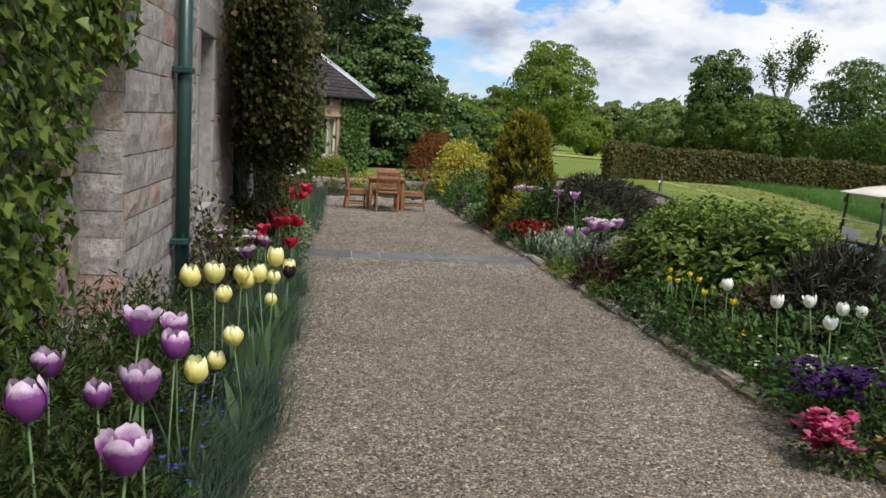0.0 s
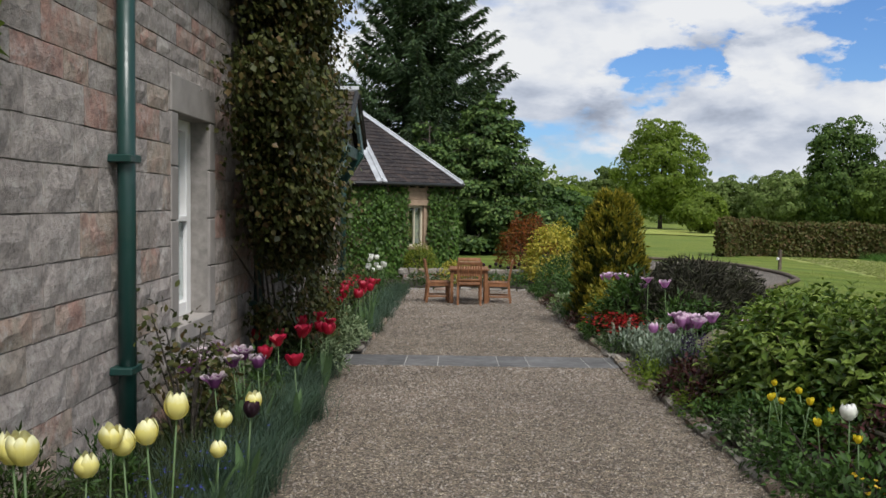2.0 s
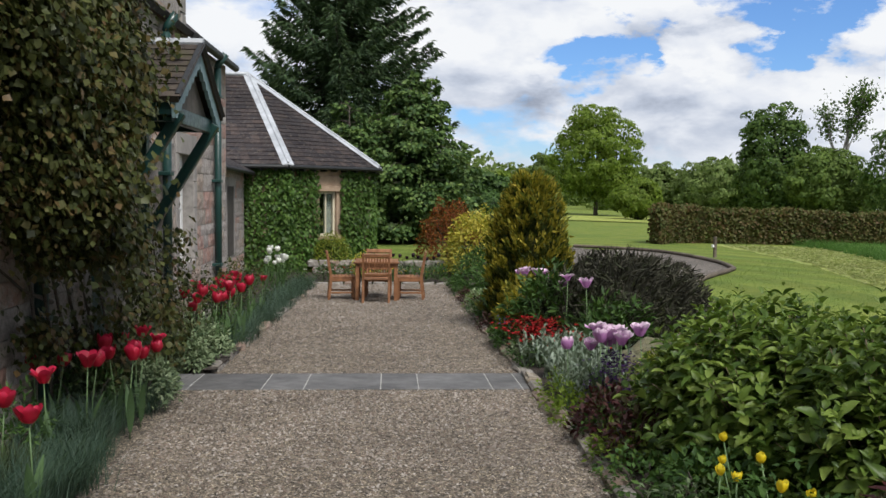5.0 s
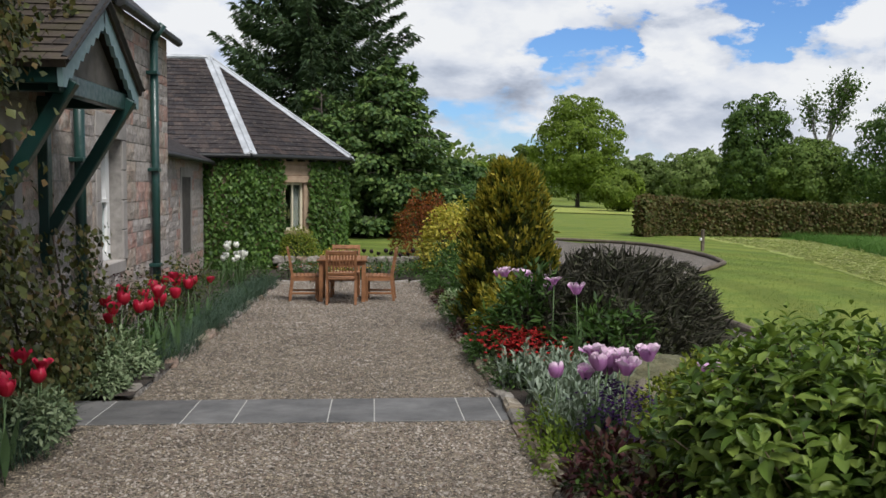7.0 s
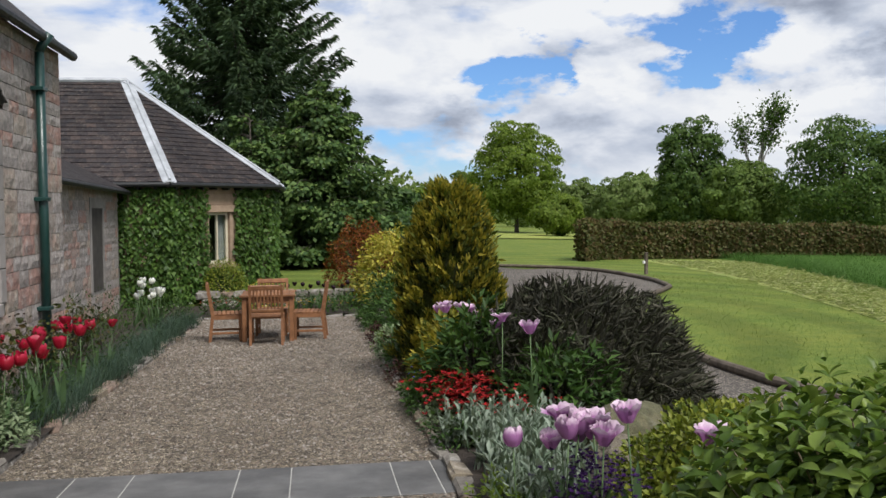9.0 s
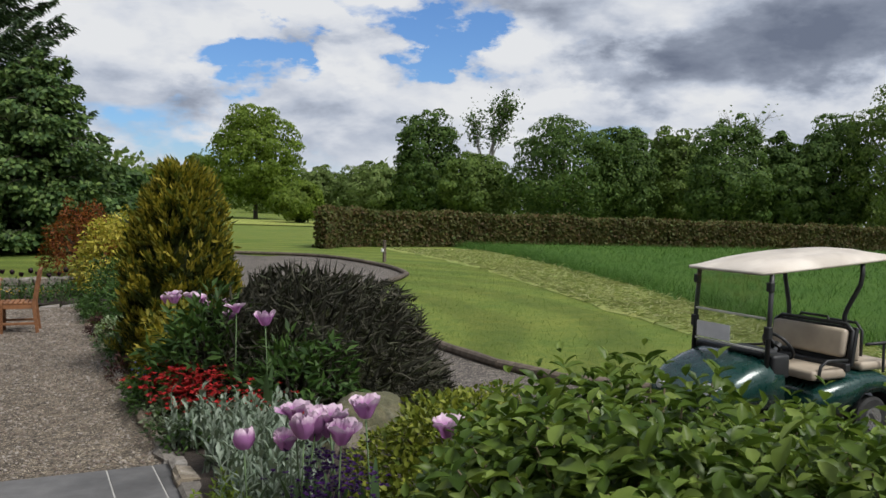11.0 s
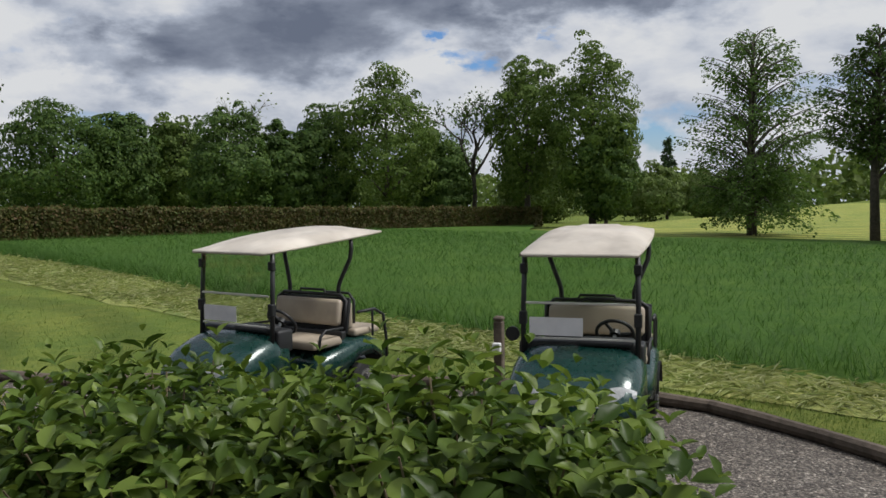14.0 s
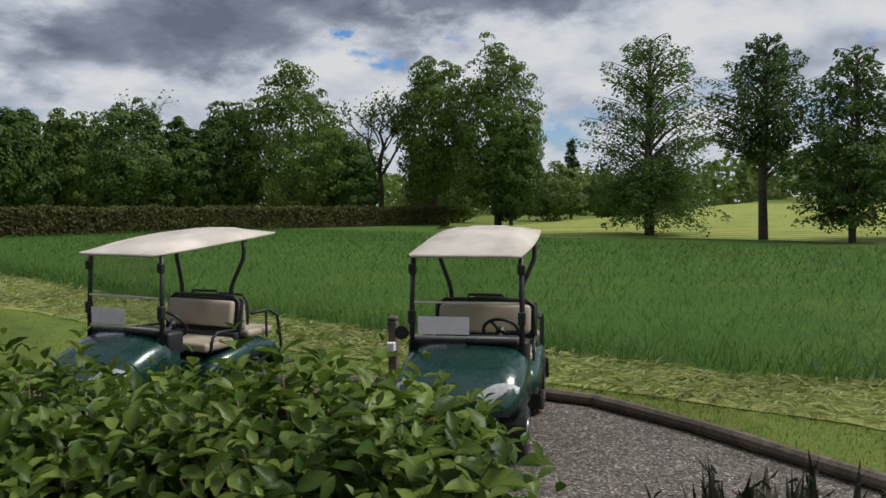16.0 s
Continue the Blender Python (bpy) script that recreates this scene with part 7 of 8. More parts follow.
layered_tree("park_tree", "airy green beech with two trunks beyond the field", 56.9, 21.1, 11.2, 8.8, 1.2, 170, 105, 0.19, airy_mat, 141, 0.30, 0.9, 2, 0.015, full=0.66)
layered_tree("park_tree", "low drooping beech branches over the park", 56.0, 20.6, 3.7, 8.6, 0.4, 60, 120, 0.19, airy_mat, 142, 0.42, 0.3, 1, 0.012, full=0.55)
layered_tree("park_tree", "tall dark tree with a high crown and bare trunk", 53.3, 13.8, 9.9, 6.4, 3.8, 170, 92, 0.18, wood_mat, 143, 0.25, 0.9, 1, 0.024, full=0.4)
layered_tree("park_tree", "dark spreading tree at the edge of the park", 51.2, 9.2, 8.6, 6.8, 0.5, 200, 100, 0.19, wood_mat, 144, 0.35, 0.8, 3, 0.014)
layered_tree("park_tree", "dark tree further along the park", 57.0, 5.0, 9.6, 7.0, 1.0, 200, 120, 0.2, wood_mat, 145, 0.35, 0.8, 1, 0.02)


def bare_tree(x, y, height, seed, label, leafy, mat, spread=0.4, lean=0.0, levels=4, bark_mat=bark, first=0.42, leaf_lev=3, size=(0.2, 0.42), hang=0.0):
    """An open tree whose branches show against the sky."""
    r = np.random.default_rng(seed)
    ob = thing("park_tree", label, "tree", pose(x, y, float(ground_z(x, y))), "park trees")
    bb, tips = Build(), []

    def grow(p, d, ln, rad, lev):
        mid = p + d * ln * 0.5 + Vector(r.normal(size=3)) * ln * 0.05
        end = p + d * ln + Vector((0, 0, 0.04 * ln))
        bb.tube([p, mid, end], [rad, rad * 0.8, rad * 0.62], 5 if lev > 1 else 7)
        if lev >= leaf_lev:
            tips.append(end)
            tips.append(mid)
        if lev < levels:
            for k in range(3 if lev else 4):
                a = r.uniform(0, 6.28)
                o = d.orthogonal().normalized()
                o.rotate(Matrix.Rotation(a, 3, d))
                nd = (d + o * r.uniform(spread, spread * 2.2) + Vector((0, 0, 0.12))).normalized()
                grow(p + d * ln * r.uniform(0.65, 1.0), nd, ln * r.uniform(0.5, 0.72), rad * 0.55, lev + 1)
    grow(Vector((0, 0, -0.2)), Vector((lean, 0, 1)).normalized(), height * first, height * 0.018, 0)
    part("trunk", bb, bark_mat, ob, smooth=True)
    t = np.array([tuple(p) for p in tips])
    pts = np.repeat(t, leafy, 0) + r.normal(size=(len(t) * leafy, 3)) * height * 0.035
    pts[:, 2] -= hang * np.abs(r.normal(size=len(pts)))
    ln = r.uniform(*size, len(pts))
    part("crown", leaf_mesh("crown", pts, unit(r.normal(size=pts.shape) + (0, 0, 1)), r.normal(size=pts.shape), ln, ln * 0.7), mat, ob)


bare_tree(76.3, 53.2, 15.6, 5, "thinly leaved tree with dark bare branches against the sky", 3, wood_mat, 0.42)
bare_tree(45.8, 90.6, 13.4, 8, "slender birch with a small open crown above the wood", 7, wood_mat, 0.15, bark_mat=pale_bark, first=0.46, size=(0.22, 0.4))
bare_tree(58.3, 68.6, 12.6, 12, "bare-topped tree rising out of the wood", 1, pale_tree_mat, 0.35, bark_mat=pale_bark)
bare_tree(68.7, 66.7, 12.0, 14, "thin half-leaved tree rising out of the wood", 3, pale_tree_mat, 0.4)

# distant woodland that closes the horizon
P = []
for k in range(150):
    a = radians(-35 + 135 * k / 149 + rng.uniform(-0.6, 0.6))
    D = rng.uniform(170, 260)
    c = np.array((D * math.sin(a), D * math.cos(a)))
    zt = float(ground_z(*c))
    h, w = rng.uniform(7, 12), rng.uniform(8, 15)
    m = 300
    e = unit(rng.normal(size=(m, 3)) + (0, 0, 0.2))
    p = np.array((c[0], c[1], zt + h * 0.45)) + e * np.array((w * 0.55, w * 0.55, h * 0.55)) * rng.uniform(0.7, 1.05, (m, 1))
    P.append(p)
P = np.concatenate(P)
ln = rng.uniform(1.0, 1.9, len(P))
thing("far_woods", "hazy green belt of distant woodland on the horizon", "woods", kind="stuff", mesh=leaf_mesh("far_woods", P, unit(rng.normal(size=P.shape) + (0, 0, 1)), rng.normal(size=P.shape), ln, ln * 0.8), material=pale_tree_mat)
layered_tree("park_tree", "small distant conifer beyond the park", 124.1, 50.9, 8.3, 3.8, -1.0, 90, 60, 0.6, spruce_mat, 31, 0.15, 0.0, wide=0.4, cone=True)

# mown grass, coloured paler than the lawn to stand for distant sunlight
sunlit_fairway_grass = lawn_mat("sunlit_fairway_grass", [(0.1978, 0.2527, 0.0672), (0.3363, 0.3694, 0.1152)], 0.3)
tagged(sheet("fairway", np.linspace(52.5, 140, 30), np.linspace(-45, 36, 24), 0.06, sunlit_fairway_grass), "striped mown fairway beyond the trees, paled for sunlight", "fairway")
tagged(sheet("far_fairway", np.linspace(16, 40, 6), np.linspace(84, 104, 6), 0.05, sunlit_fairway_grass), "pale mown grass in the park", "fairway")

# long clipped hedge
HEDGE = [(14.45, 46.9), (17.6, 49.5), (28.6, 51.0), (51.0, 50.0), (77.0, 46.5)]
hl_ = along(HEDGE, 400)
hd = thing("hedge", "long clipped beech hedge with coppery and green leaves", "hedge")
# dark shell behind the leaves; its colour stands in for the hedge's inner shade
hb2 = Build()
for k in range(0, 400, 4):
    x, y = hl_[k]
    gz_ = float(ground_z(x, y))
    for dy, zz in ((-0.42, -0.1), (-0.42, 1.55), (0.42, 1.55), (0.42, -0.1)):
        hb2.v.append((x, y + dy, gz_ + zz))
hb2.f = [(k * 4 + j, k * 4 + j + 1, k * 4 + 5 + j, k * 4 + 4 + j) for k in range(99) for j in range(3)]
part("hedge_core", hb2, shade_core_mat, hd, fix=True)
n = 62000
u = rng.random(n) ** 1.25 * 399
i0 = np.clip(u.astype(int), 0, 398)
pp = hl_[i0] * (1 - (u - i0))[:, None] + hl_[i0 + 1] * (u - i0)[:, None]
top = rng.random(n) < 0.25
wz = 1.75 + 0.06 * np.sin(pp[:, 0] * 0.9) + 0.05 * np.sin(pp[:, 0] * 2.3)
zz = np.where(top, wz + rng.normal(size=n) * 0.04, rng.random(n) * wz)
dy = np.where(top, rng.uniform(-0.6, 0.6, n), -0.55 + rng.normal(size=n) * 0.06)
end_ = np.arange(n) < 700                     # hedge_end_leaves
pp[end_] = hl_[0] + np.stack([-0.12 + rng.normal(size=700) * 0.06, np.zeros(700)], 1)
dy[end_], zz[end_] = rng.uniform(-0.6, 0.6, 700), rng.random(700) * 1.75
P = np.stack([pp[:, 0], pp[:, 1] + dy, ground_z(pp[:, 0], pp[:, 1]) + zz], 1)
ln = rng.uniform(0.10, 0.22, n)
part("hedge_leaves", leaf_mesh("hedge_leaves", P, unit(np.array((0, -1.0, 0.5)) + rng.normal(size=P.shape) * 0.6), unit(rng.normal(size=P.shape) - (0, 0, 0.3)), ln, ln * 0.8), hedge_mat, hd)

lawn_blade = foliage_mat("lawn_blade", [(0.10, 0.165, 0.028), (0.14, 0.205, 0.038), (0.19, 0.25, 0.055)], 0.7, 0.35)
# tall grass of the field, and hay on the strip
n = 66000
yy = rng.uniform(2, 50, n)
dist = rng.random(n) ** 1.8
xx = field_x(yy) + 0.1 + 0.25 * np.sin(yy * 1.7) + 32 * dist
hh = rng.uniform(0.22, 0.46, n)
P = np.stack([xx, yy, ground_z(xx, yy)], 1)
thing("meadow_grass", "tall lush green meadow grass bending in the wind", "grass", kind="stuff", mesh=blade_mesh("meadow_grass", P, hh, 0.005 + 0.016 * dist, hh * rng.uniform(0.6, 1.9, n)), material=field_grass)
n = 12000
yy = 3 + 34 * rng.random(n) ** 1.3
s = rng.random(n)
lo_x = np.interp(yy, rim[::-1, 1], rim[::-1, 0]) + 0.12
xx = lo_x * (1 - s) + hay_x(yy) * s
P = np.stack([xx, yy, ground_z(xx, yy) - 0.03], 1)
hh = rng.uniform(0.025, 0.06, n)
thing("lawn_grass", "short mown blades of the lawn", "grass", kind="stuff", mesh=blade_mesh("lawn_grass", P, hh, 0.004, hh * rng.uniform(0.3, 1.5, n)), material=lawn_blade)
n = 22000
yy = rng.uniform(0, 46, n)
s = rng.random(n)
xx = hay_x(yy) * (1 - s) + field_x(yy) * s
P = np.stack([xx, yy, ground_z(xx, yy) + 0.02 + 0.05 * rng.random(n)], 1)
ln = rng.uniform(0.10, 0.28, n)
thing("hay", "dry pale cut grass lying in a strip", "hay", kind="stuff", mesh=leaf_mesh("hay", P, unit(rng.normal(size=P.shape) * 0.3 + (0, 0, 1)), rng.normal(size=P.shape) * (1, 1, 0.15), ln, ln * 0.10), material=hay_grass)

# ---------------------------------------------------------------- shrubs of the right border
def bedz(x, y):
    return float(ground_z(x, y)) + 0.05


def golden_conifer(x, y, h, w):
    ob = thing("golden_conifer", "golden-tipped conical dwarf conifer", "conifer", pose(x, y, bedz(x, y)))
    r = np.random.default_rng(41)
    low_, tip_ = ([], [], []), ([], [], [])
    for k in range(880):
        t = r.random() ** 1.05
        a = r.uniform(0, 6.28)
        rad = w / 2 * (1 - t ** 2.3) ** 0.62 * (0.95 + 0.1 * math.sin(a * 3 + t * 9)) * r.uniform(0.78, 1.04)
        c = np.array((math.cos(a) * rad, math.sin(a) * rad, 0.02 + (h - 0.16) * t))
        d = np.array((math.cos(a) * 0.75 + r.normal() * 0.2, math.sin(a) * 0.75 + r.normal() * 0.2, 1.3))
        L = r.uniform(0.14, 0.26)
        for (P, N, A), m, u0, u1, wide in ((low_, 17, -0.35, 0.45, 0.034), (tip_, 16, 0.35, 0.95, 0.020)):
            u = r.uniform(u0, u1, m)
            P.append(c + np.outer(u, unit(d[None])[0]) * L + r.normal(size=(m, 3)) * wide)
            A.append(unit(d + r.normal(size=(m, 3)) * 0.5))
            N.append(unit(np.array((math.cos(a), math.sin(a), 0.2)) + r.normal(size=(m, 3)) * 0.6))
    for nm, (P, N, A), mt in (("foliage", low_, conifer_green), ("golden_spray", tip_, conifer_mat)):
        P, A, N = map(np.concatenate, (P, A, N))
        ln = r.uniform(0.05, 0.12, len(P))
        part(nm, leaf_mesh(nm, P, N, A, ln, ln * 0.36), mt, ob)
    # a smooth dark cone in place of the shade between the sprays
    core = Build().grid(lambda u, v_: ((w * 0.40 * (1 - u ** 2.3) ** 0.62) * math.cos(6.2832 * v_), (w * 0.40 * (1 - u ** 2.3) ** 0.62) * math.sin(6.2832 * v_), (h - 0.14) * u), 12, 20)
    part("inner_foliage", core, shade_core_mat, ob)
    part("trunk", Build().tube([(0, 0, -0.05), (0, 0, h * 0.7)], [0.05, 0.02], 6), bark, ob)
    return ob


golden_conifer(3.38, 16.2, 2.13, 1.14)
bush("golden_conifer", "low spreading golden conifer at the path's edge", "conifer", (3.22, 15.1, bedz(3.22, 15.1)), (0.42, 0.70, 0.52), 3200, 0.085, conifer_mat, "diamond", 0.4, rough=0.3, droop=-0.3)


def heather(x, y, w, d, h, label, n=12000, seed=51):
    """A mound of wiry dark sprigs."""
    ob = thing("heather_bush", label, "shrub", pose(x, y, bedz(x, y)))
    r = np.random.default_rng(seed)
    p, dr_ = dome_points((0, 0, 0.05), (w / 2, d / 2, h), n, r, 0.30, 0.10, seed, -0.05)
    keep = p[:, 2] > 0.0
    p, dr_ = p[keep], dr_[keep]
    al = unit(dr_ * 1.0 + np.array((0.25, -0.1, 0.12)) + r.normal(size=p.shape) * 0.8)
    ln = r.uniform(0.08, 0.20, len(p))
    d3 = unit(r.normal(size=(260, 3)))
    d3[:, 2] = np.abs(d3[:, 2])
    p3 = d3 * (w / 2, d / 2, h) * 0.88
    al3 = unit(d3 + np.array((0.3, -0.1, 0.35)) + r.normal(size=p3.shape) * 0.3)
    root, way = np.concatenate([p - al * ln[:, None] * 0.5, p3]), np.concatenate([al, al3])
    size = np.concatenate([ln, np.full(len(p3), 0.34)])
    part("twig_mantle", leaf_mesh("sprigs", root, unit(r.normal(size=root.shape)), way, size, np.minimum(size * 0.13, 0.02)), heather_mat, ob)
    for u_ in np.linspace(0.0, 1.0, 9):
        jit = unit(al3 + r.normal(size=p3.shape) * 0.7)
        p = np.concatenate([p, p3 + al3 * 0.30 * u_])
        al = np.concatenate([al, jit])
        ln = np.concatenate([ln, np.full(len(p3), 0.07)])
    p2 = np.concatenate([p - al * ln[:, None] * 0.5 + al * (ln * s)[:, None] for s in (0.25, 0.6)])
    al2 = unit(np.concatenate([al] * 2) + r.normal(size=p2.shape) * 0.9)
    part("needles", leaf_mesh("needles", p2, unit(r.normal(size=p2.shape)), al2, r.uniform(0.02, 0.045, len(p2)), 0.008), heather_mat, ob)
    # a smooth dark dome whose colour gives the shade among the twigs
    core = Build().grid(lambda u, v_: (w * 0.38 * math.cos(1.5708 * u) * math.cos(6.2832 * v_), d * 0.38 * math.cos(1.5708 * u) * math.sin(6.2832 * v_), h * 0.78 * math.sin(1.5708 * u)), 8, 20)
    part("twig_core", core, shade_core_mat, ob)
    return ob


heather(4.18, 14.1, 2.45, 2.6, 1.20, "wide mound of dark wiry heather")
heather(3.78, 6.25, 0.95, 1.25, 0.80, "dark wiry heather mound behind the white tulips", 7000, 52)


def hydrangea(x, y, rx, ry, h, n, label, seed):
    """A hydrangea in leaf: shoots that end in rosettes of broad leaves."""
    ob = thing("hydrangea", label, "shrub", pose(x, y, bedz(x, y)), "hydrangeas of the border")
    r = np.random.default_rng(seed)
    P, N, A, S = [], [], [], []
    sb = Build()
    for k in range(n):
        d = unit(r.normal(size=(1, 3)))[0]
        d[2] = abs(d[2]) * 1.1 + 0.05
        d = d / np.linalg.norm(d)
        bumpy = 1 + 0.16 * noise.noise(Vector(d) * 2.4 + Vector((seed, 0, 0)))
        tip = np.array((d[0] * rx, d[1] * ry, max(0.12, d[2] ** 0.62 * h))) * bumpy * (r.uniform(0.68, 1.08))
        up_ = unit((d * 0.55 + np.array((0, 0, 0.75)) + r.normal(size=3) * 0.18)[None])[0]
        if k % 3 == 0:
            sb.tube([(tip[0] * 0.25, tip[1] * 0.25, 0), tuple(tip * (0.6, 0.6, 0.6)), tuple(tip * 0.93)], [0.007, 0.005, 0.003], 5)
        rot = r.uniform(0, 6.28)
        o1 = np.cross(up_, (0.3, 0.5, 0.1))
        o1 /= np.linalg.norm(o1)
        o2 = np.cross(up_, o1)
        for lev in range(4):
            for s in range(2):
                a = rot + lev * 1.5708 + s * 3.1416 + r.normal() * 0.2
                out_ = o1 * math.cos(a) + o2 * math.sin(a)
                rise = (1.0, 0.62, 0.30, 0.0)[lev] + r.normal() * 0.15
                P.append(tip - up_ * 0.06 * lev)
                A.append(out_ + up_ * rise)
                N.append(up_ - out_ * rise * 0.8)
                S.append((0.052, 0.088, 0.104, 0.104)[lev] * r.uniform(0.65, 1.25))
    P, N, A, S = map(np.array, (P, N, A, S))
    part("leaves", leaf_mesh("leaves", P, unit(N + r.normal(size=N.shape) * 0.2), A, S, S * 0.54, "broad"), hydrangea_mat, ob)
    part("stem_base", sb, tan_stem, ob)
    # a dark dome inside, painting the shade seen through gaps in the leaves
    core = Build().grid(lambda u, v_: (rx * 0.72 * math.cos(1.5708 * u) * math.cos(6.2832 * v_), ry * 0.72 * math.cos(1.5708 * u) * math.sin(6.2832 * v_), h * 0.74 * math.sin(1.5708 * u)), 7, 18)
    part("inner_leaves", core, shade_core_mat, ob)
    return ob


hydrangea(3.72, 8.62, 0.80, 1.08, 1.04, 1350, "large hydrangea bush in fresh green leaf", 61)
hydrangea(4.50, 8.60, 0.75, 1.08, 1.155, 1300, "broad hydrangea bush in fresh leaf above the drive", 62)
hydrangea(3.95, 7.60, 0.70, 0.78, 1.155, 1100, "hydrangea bush in leaf beside the golf carts", 63)
bush("box_bush", "clipped yellow-green box bush", "shrub", (4.12, 10.7, bedz(4.12, 10.7)), (0.66, 0.66, 0.62), 9000, 0.042, box_mat, "oval", 0.6, rough=0.1, droop=-0.2)
bush("elaeagnus", "bright yellow variegated shrub", "shrub", (3.55, 25.7, bedz(3.55, 25.7)), (0.85, 0.8, 1.35), 3600, 0.10, gold_mat, "oval", 0.5, rough=0.2)
bush("japanese_maple", "domed orange-red Japanese maple", "shrub", (3.1, 28.6, bedz(3.1, 28.6) - 0.1), (1.0, 0.95, 1.3), 5200, 0.085, maple_mat, "diamond", 0.4, rough=0.22, droop=0.6)
bush("box_ball", "rounded clipped yellow-green bush under the pavilion window", "shrub", (-0.15, 26.75, bedz(-0.15, 26.75) - 0.1), (0.50, 0.5, 0.78), 3000, 0.045, box_mat, "oval", 0.6, rough=0.06)
bush("spiraea", "small yellow-leaved shrub in the end border", "shrub", (0.75, 25.6, bedz(0.75, 25.6)), (0.35, 0.35, 0.50), 1200, 0.05, gold_mat, "oval", 0.5)
bush("peony", "leafy green peony clump behind the pink tulips", "perennial", (3.25, 13.9, bedz(3.25, 13.9)), (0.45, 0.5, 0.72), 1300, 0.12, herb_mat, "diamond", 0.32, rough=0.25)
bush("peony", "leafy green perennial clump in the border", "perennial", (3.75, 12.9, bedz(3.75, 12.9)), (0.45, 0.45, 0.55), 1000, 0.11, herb_mat, "diamond", 0.32, rough=0.25)
bush("peony", "leafy green perennial clump near the golden shrub", "perennial", (3.35, 19.6, bedz(3.35, 19.6)), (0.5, 1.0, 0.6), 1600, 0.10, herb_mat, "diamond", 0.35, rough=0.3)
bush("perennial", "mixed leafy green perennials along the path", "perennial", (3.3, 22.0, bedz(3.3, 22.0)), (0.6, 1.4, 0.75), 2200, 0.09, herb_mat, "diamond", 0.4, rough=0.3)
bush("perennial", "grey-green leafy perennials in the far border", "perennial", (4.2, 23.2, bedz(4.2, 23.2)), (0.8, 1.2, 0.9), 2000, 0.09, sage_mat, "diamond", 0.4, rough=0.3)
bush("perennial", "leafy green perennials on the bank", "perennial", (4.4, 18.6, bedz(4.4, 18.6)), (0.8, 1.6, 0.6), 2200, 0.10, herb_mat, "diamond", 0.4, rough=0.3)
for x, y, rr, hh_, mt, lab in ((3.05, 6.9, 0.36, 0.38, herb_mat, "ferny green leafy clump with yellow poppies"), (2.98, 6.05, 0.34, 0.32, herb_mat, "low ferny green clump at the border's edge"), (3.3, 5.6, 0.45, 0.42, herb_mat, "low leafy green clump in the border"), (3.0, 5.05, 0.32, 0.26, herb_mat, "low leafy green clump by the stones"), (3.7, 5.3, 0.5, 0.5, herb_mat, "leafy green clump below the heather"), (3.0, 4.35, 0.3, 0.26, herb_mat, "low pansy leaves at the border's edge"), (3.55, 4.3, 0.5, 0.42, lime_mat, "bright green ferny leaf clump"), (3.1, 3.5, 0.4, 0.32, gold_mat, "low clump of golden yellow leaves"), (3.4, 6.6, 0.4, 0.4, bronze_mat, "dark bronze-leaved perennial in the border"), (2.98, 8.9, 0.26, 0.30, bronze_mat, "dark red-leaved perennial below the hydrangea"), (2.95, 9.6, 0.28, 0.28, bronze_mat, "dark bronze-leaved low perennial"), (3.0, 7.8, 0.28, 0.30, herb_mat, "low leafy clump under the hydrangea"), (2.95, 14.4, 0.28, 0.26, herb_mat, "low grey-green clump with blue flowers"), (2.98, 17.5, 0.3, 0.3, herb_mat, "low leafy clump at the path's edge"), (2.95, 18.6, 0.28, 0.25, sage_mat, "low grey-green clump at the path's edge")):
    bush("border_plant", lab, "perennial", (x, y, bedz(x, y) - 0.02), (rr, rr, hh_), 620, 0.062, mt, "diamond", 0.5, group="low border plants", rough=0.25, stems=4)


for k in range(34):
    y = 3.4 + 0.62 * k
    if SLAB_Y0 - 0.15 < y < SLAB_Y1 + 0.2 or y > 24:
        continue
    mt = random.Random(k).choice((herb_mat, herb_mat, sage_mat, lime_mat, herb_mat, bronze_mat))
    bush("edging_plant", "low leafy plants spilling over the edging stones", "perennial", (2.86 + 0.05 * math.sin(k * 2.1), y, bedz(2.86, y) - 0.03), (0.20, 0.34, 0.17), 420, 0.045, mt, "diamond", 0.5, group="edging plants", rough=0.35, stems=3)


def silver_clump(x, y, r_, h, n, label):
    ob = thing("lambs_ear", label, "perennial", pose(x, y, bedz(x, y)), "silver clumps by the slabs")
    P, N, A, S, sb = [], [], [], [], Build()
    for k in range(n):
        a, d = rng.uniform(0, 6.28), r_ * rng.random() ** 0.6
        b0 = np.array((math.cos(a) * d, math.sin(a) * d, 0.0))
        hh_ = h * rng.uniform(0.5, 1.1)
        tip = b0 + np.array((rng.normal() * 0.03, rng.normal() * 0.03, hh_))
        sb.tube([tuple(b0), tuple(tip)], [0.006, 0.004], 4)
        for t in np.linspace(0.12, 1.0, 8):
            aa = rng.uniform(0, 6.28)
            o = np.array((math.cos(aa), math.sin(aa), 0.7 + 0.8 * t))
            P.append(b0 * (1 - t) + tip * t)
            A.append(o)
            N.append((-math.cos(aa) * 0.7, -math.sin(aa) * 0.7, 0.8))
            S.append(rng.uniform(0.055, 0.115) * (1.25 - 0.5 * t))
    P, N, A, S = map(np.array, (P, N, A, S))
    part("leaves", leaf_mesh("leaves", P, unit(N), A, S, S * 0.34, "oval"), silver_mat, ob)
    part("stem_base", sb, silver_mat, ob)


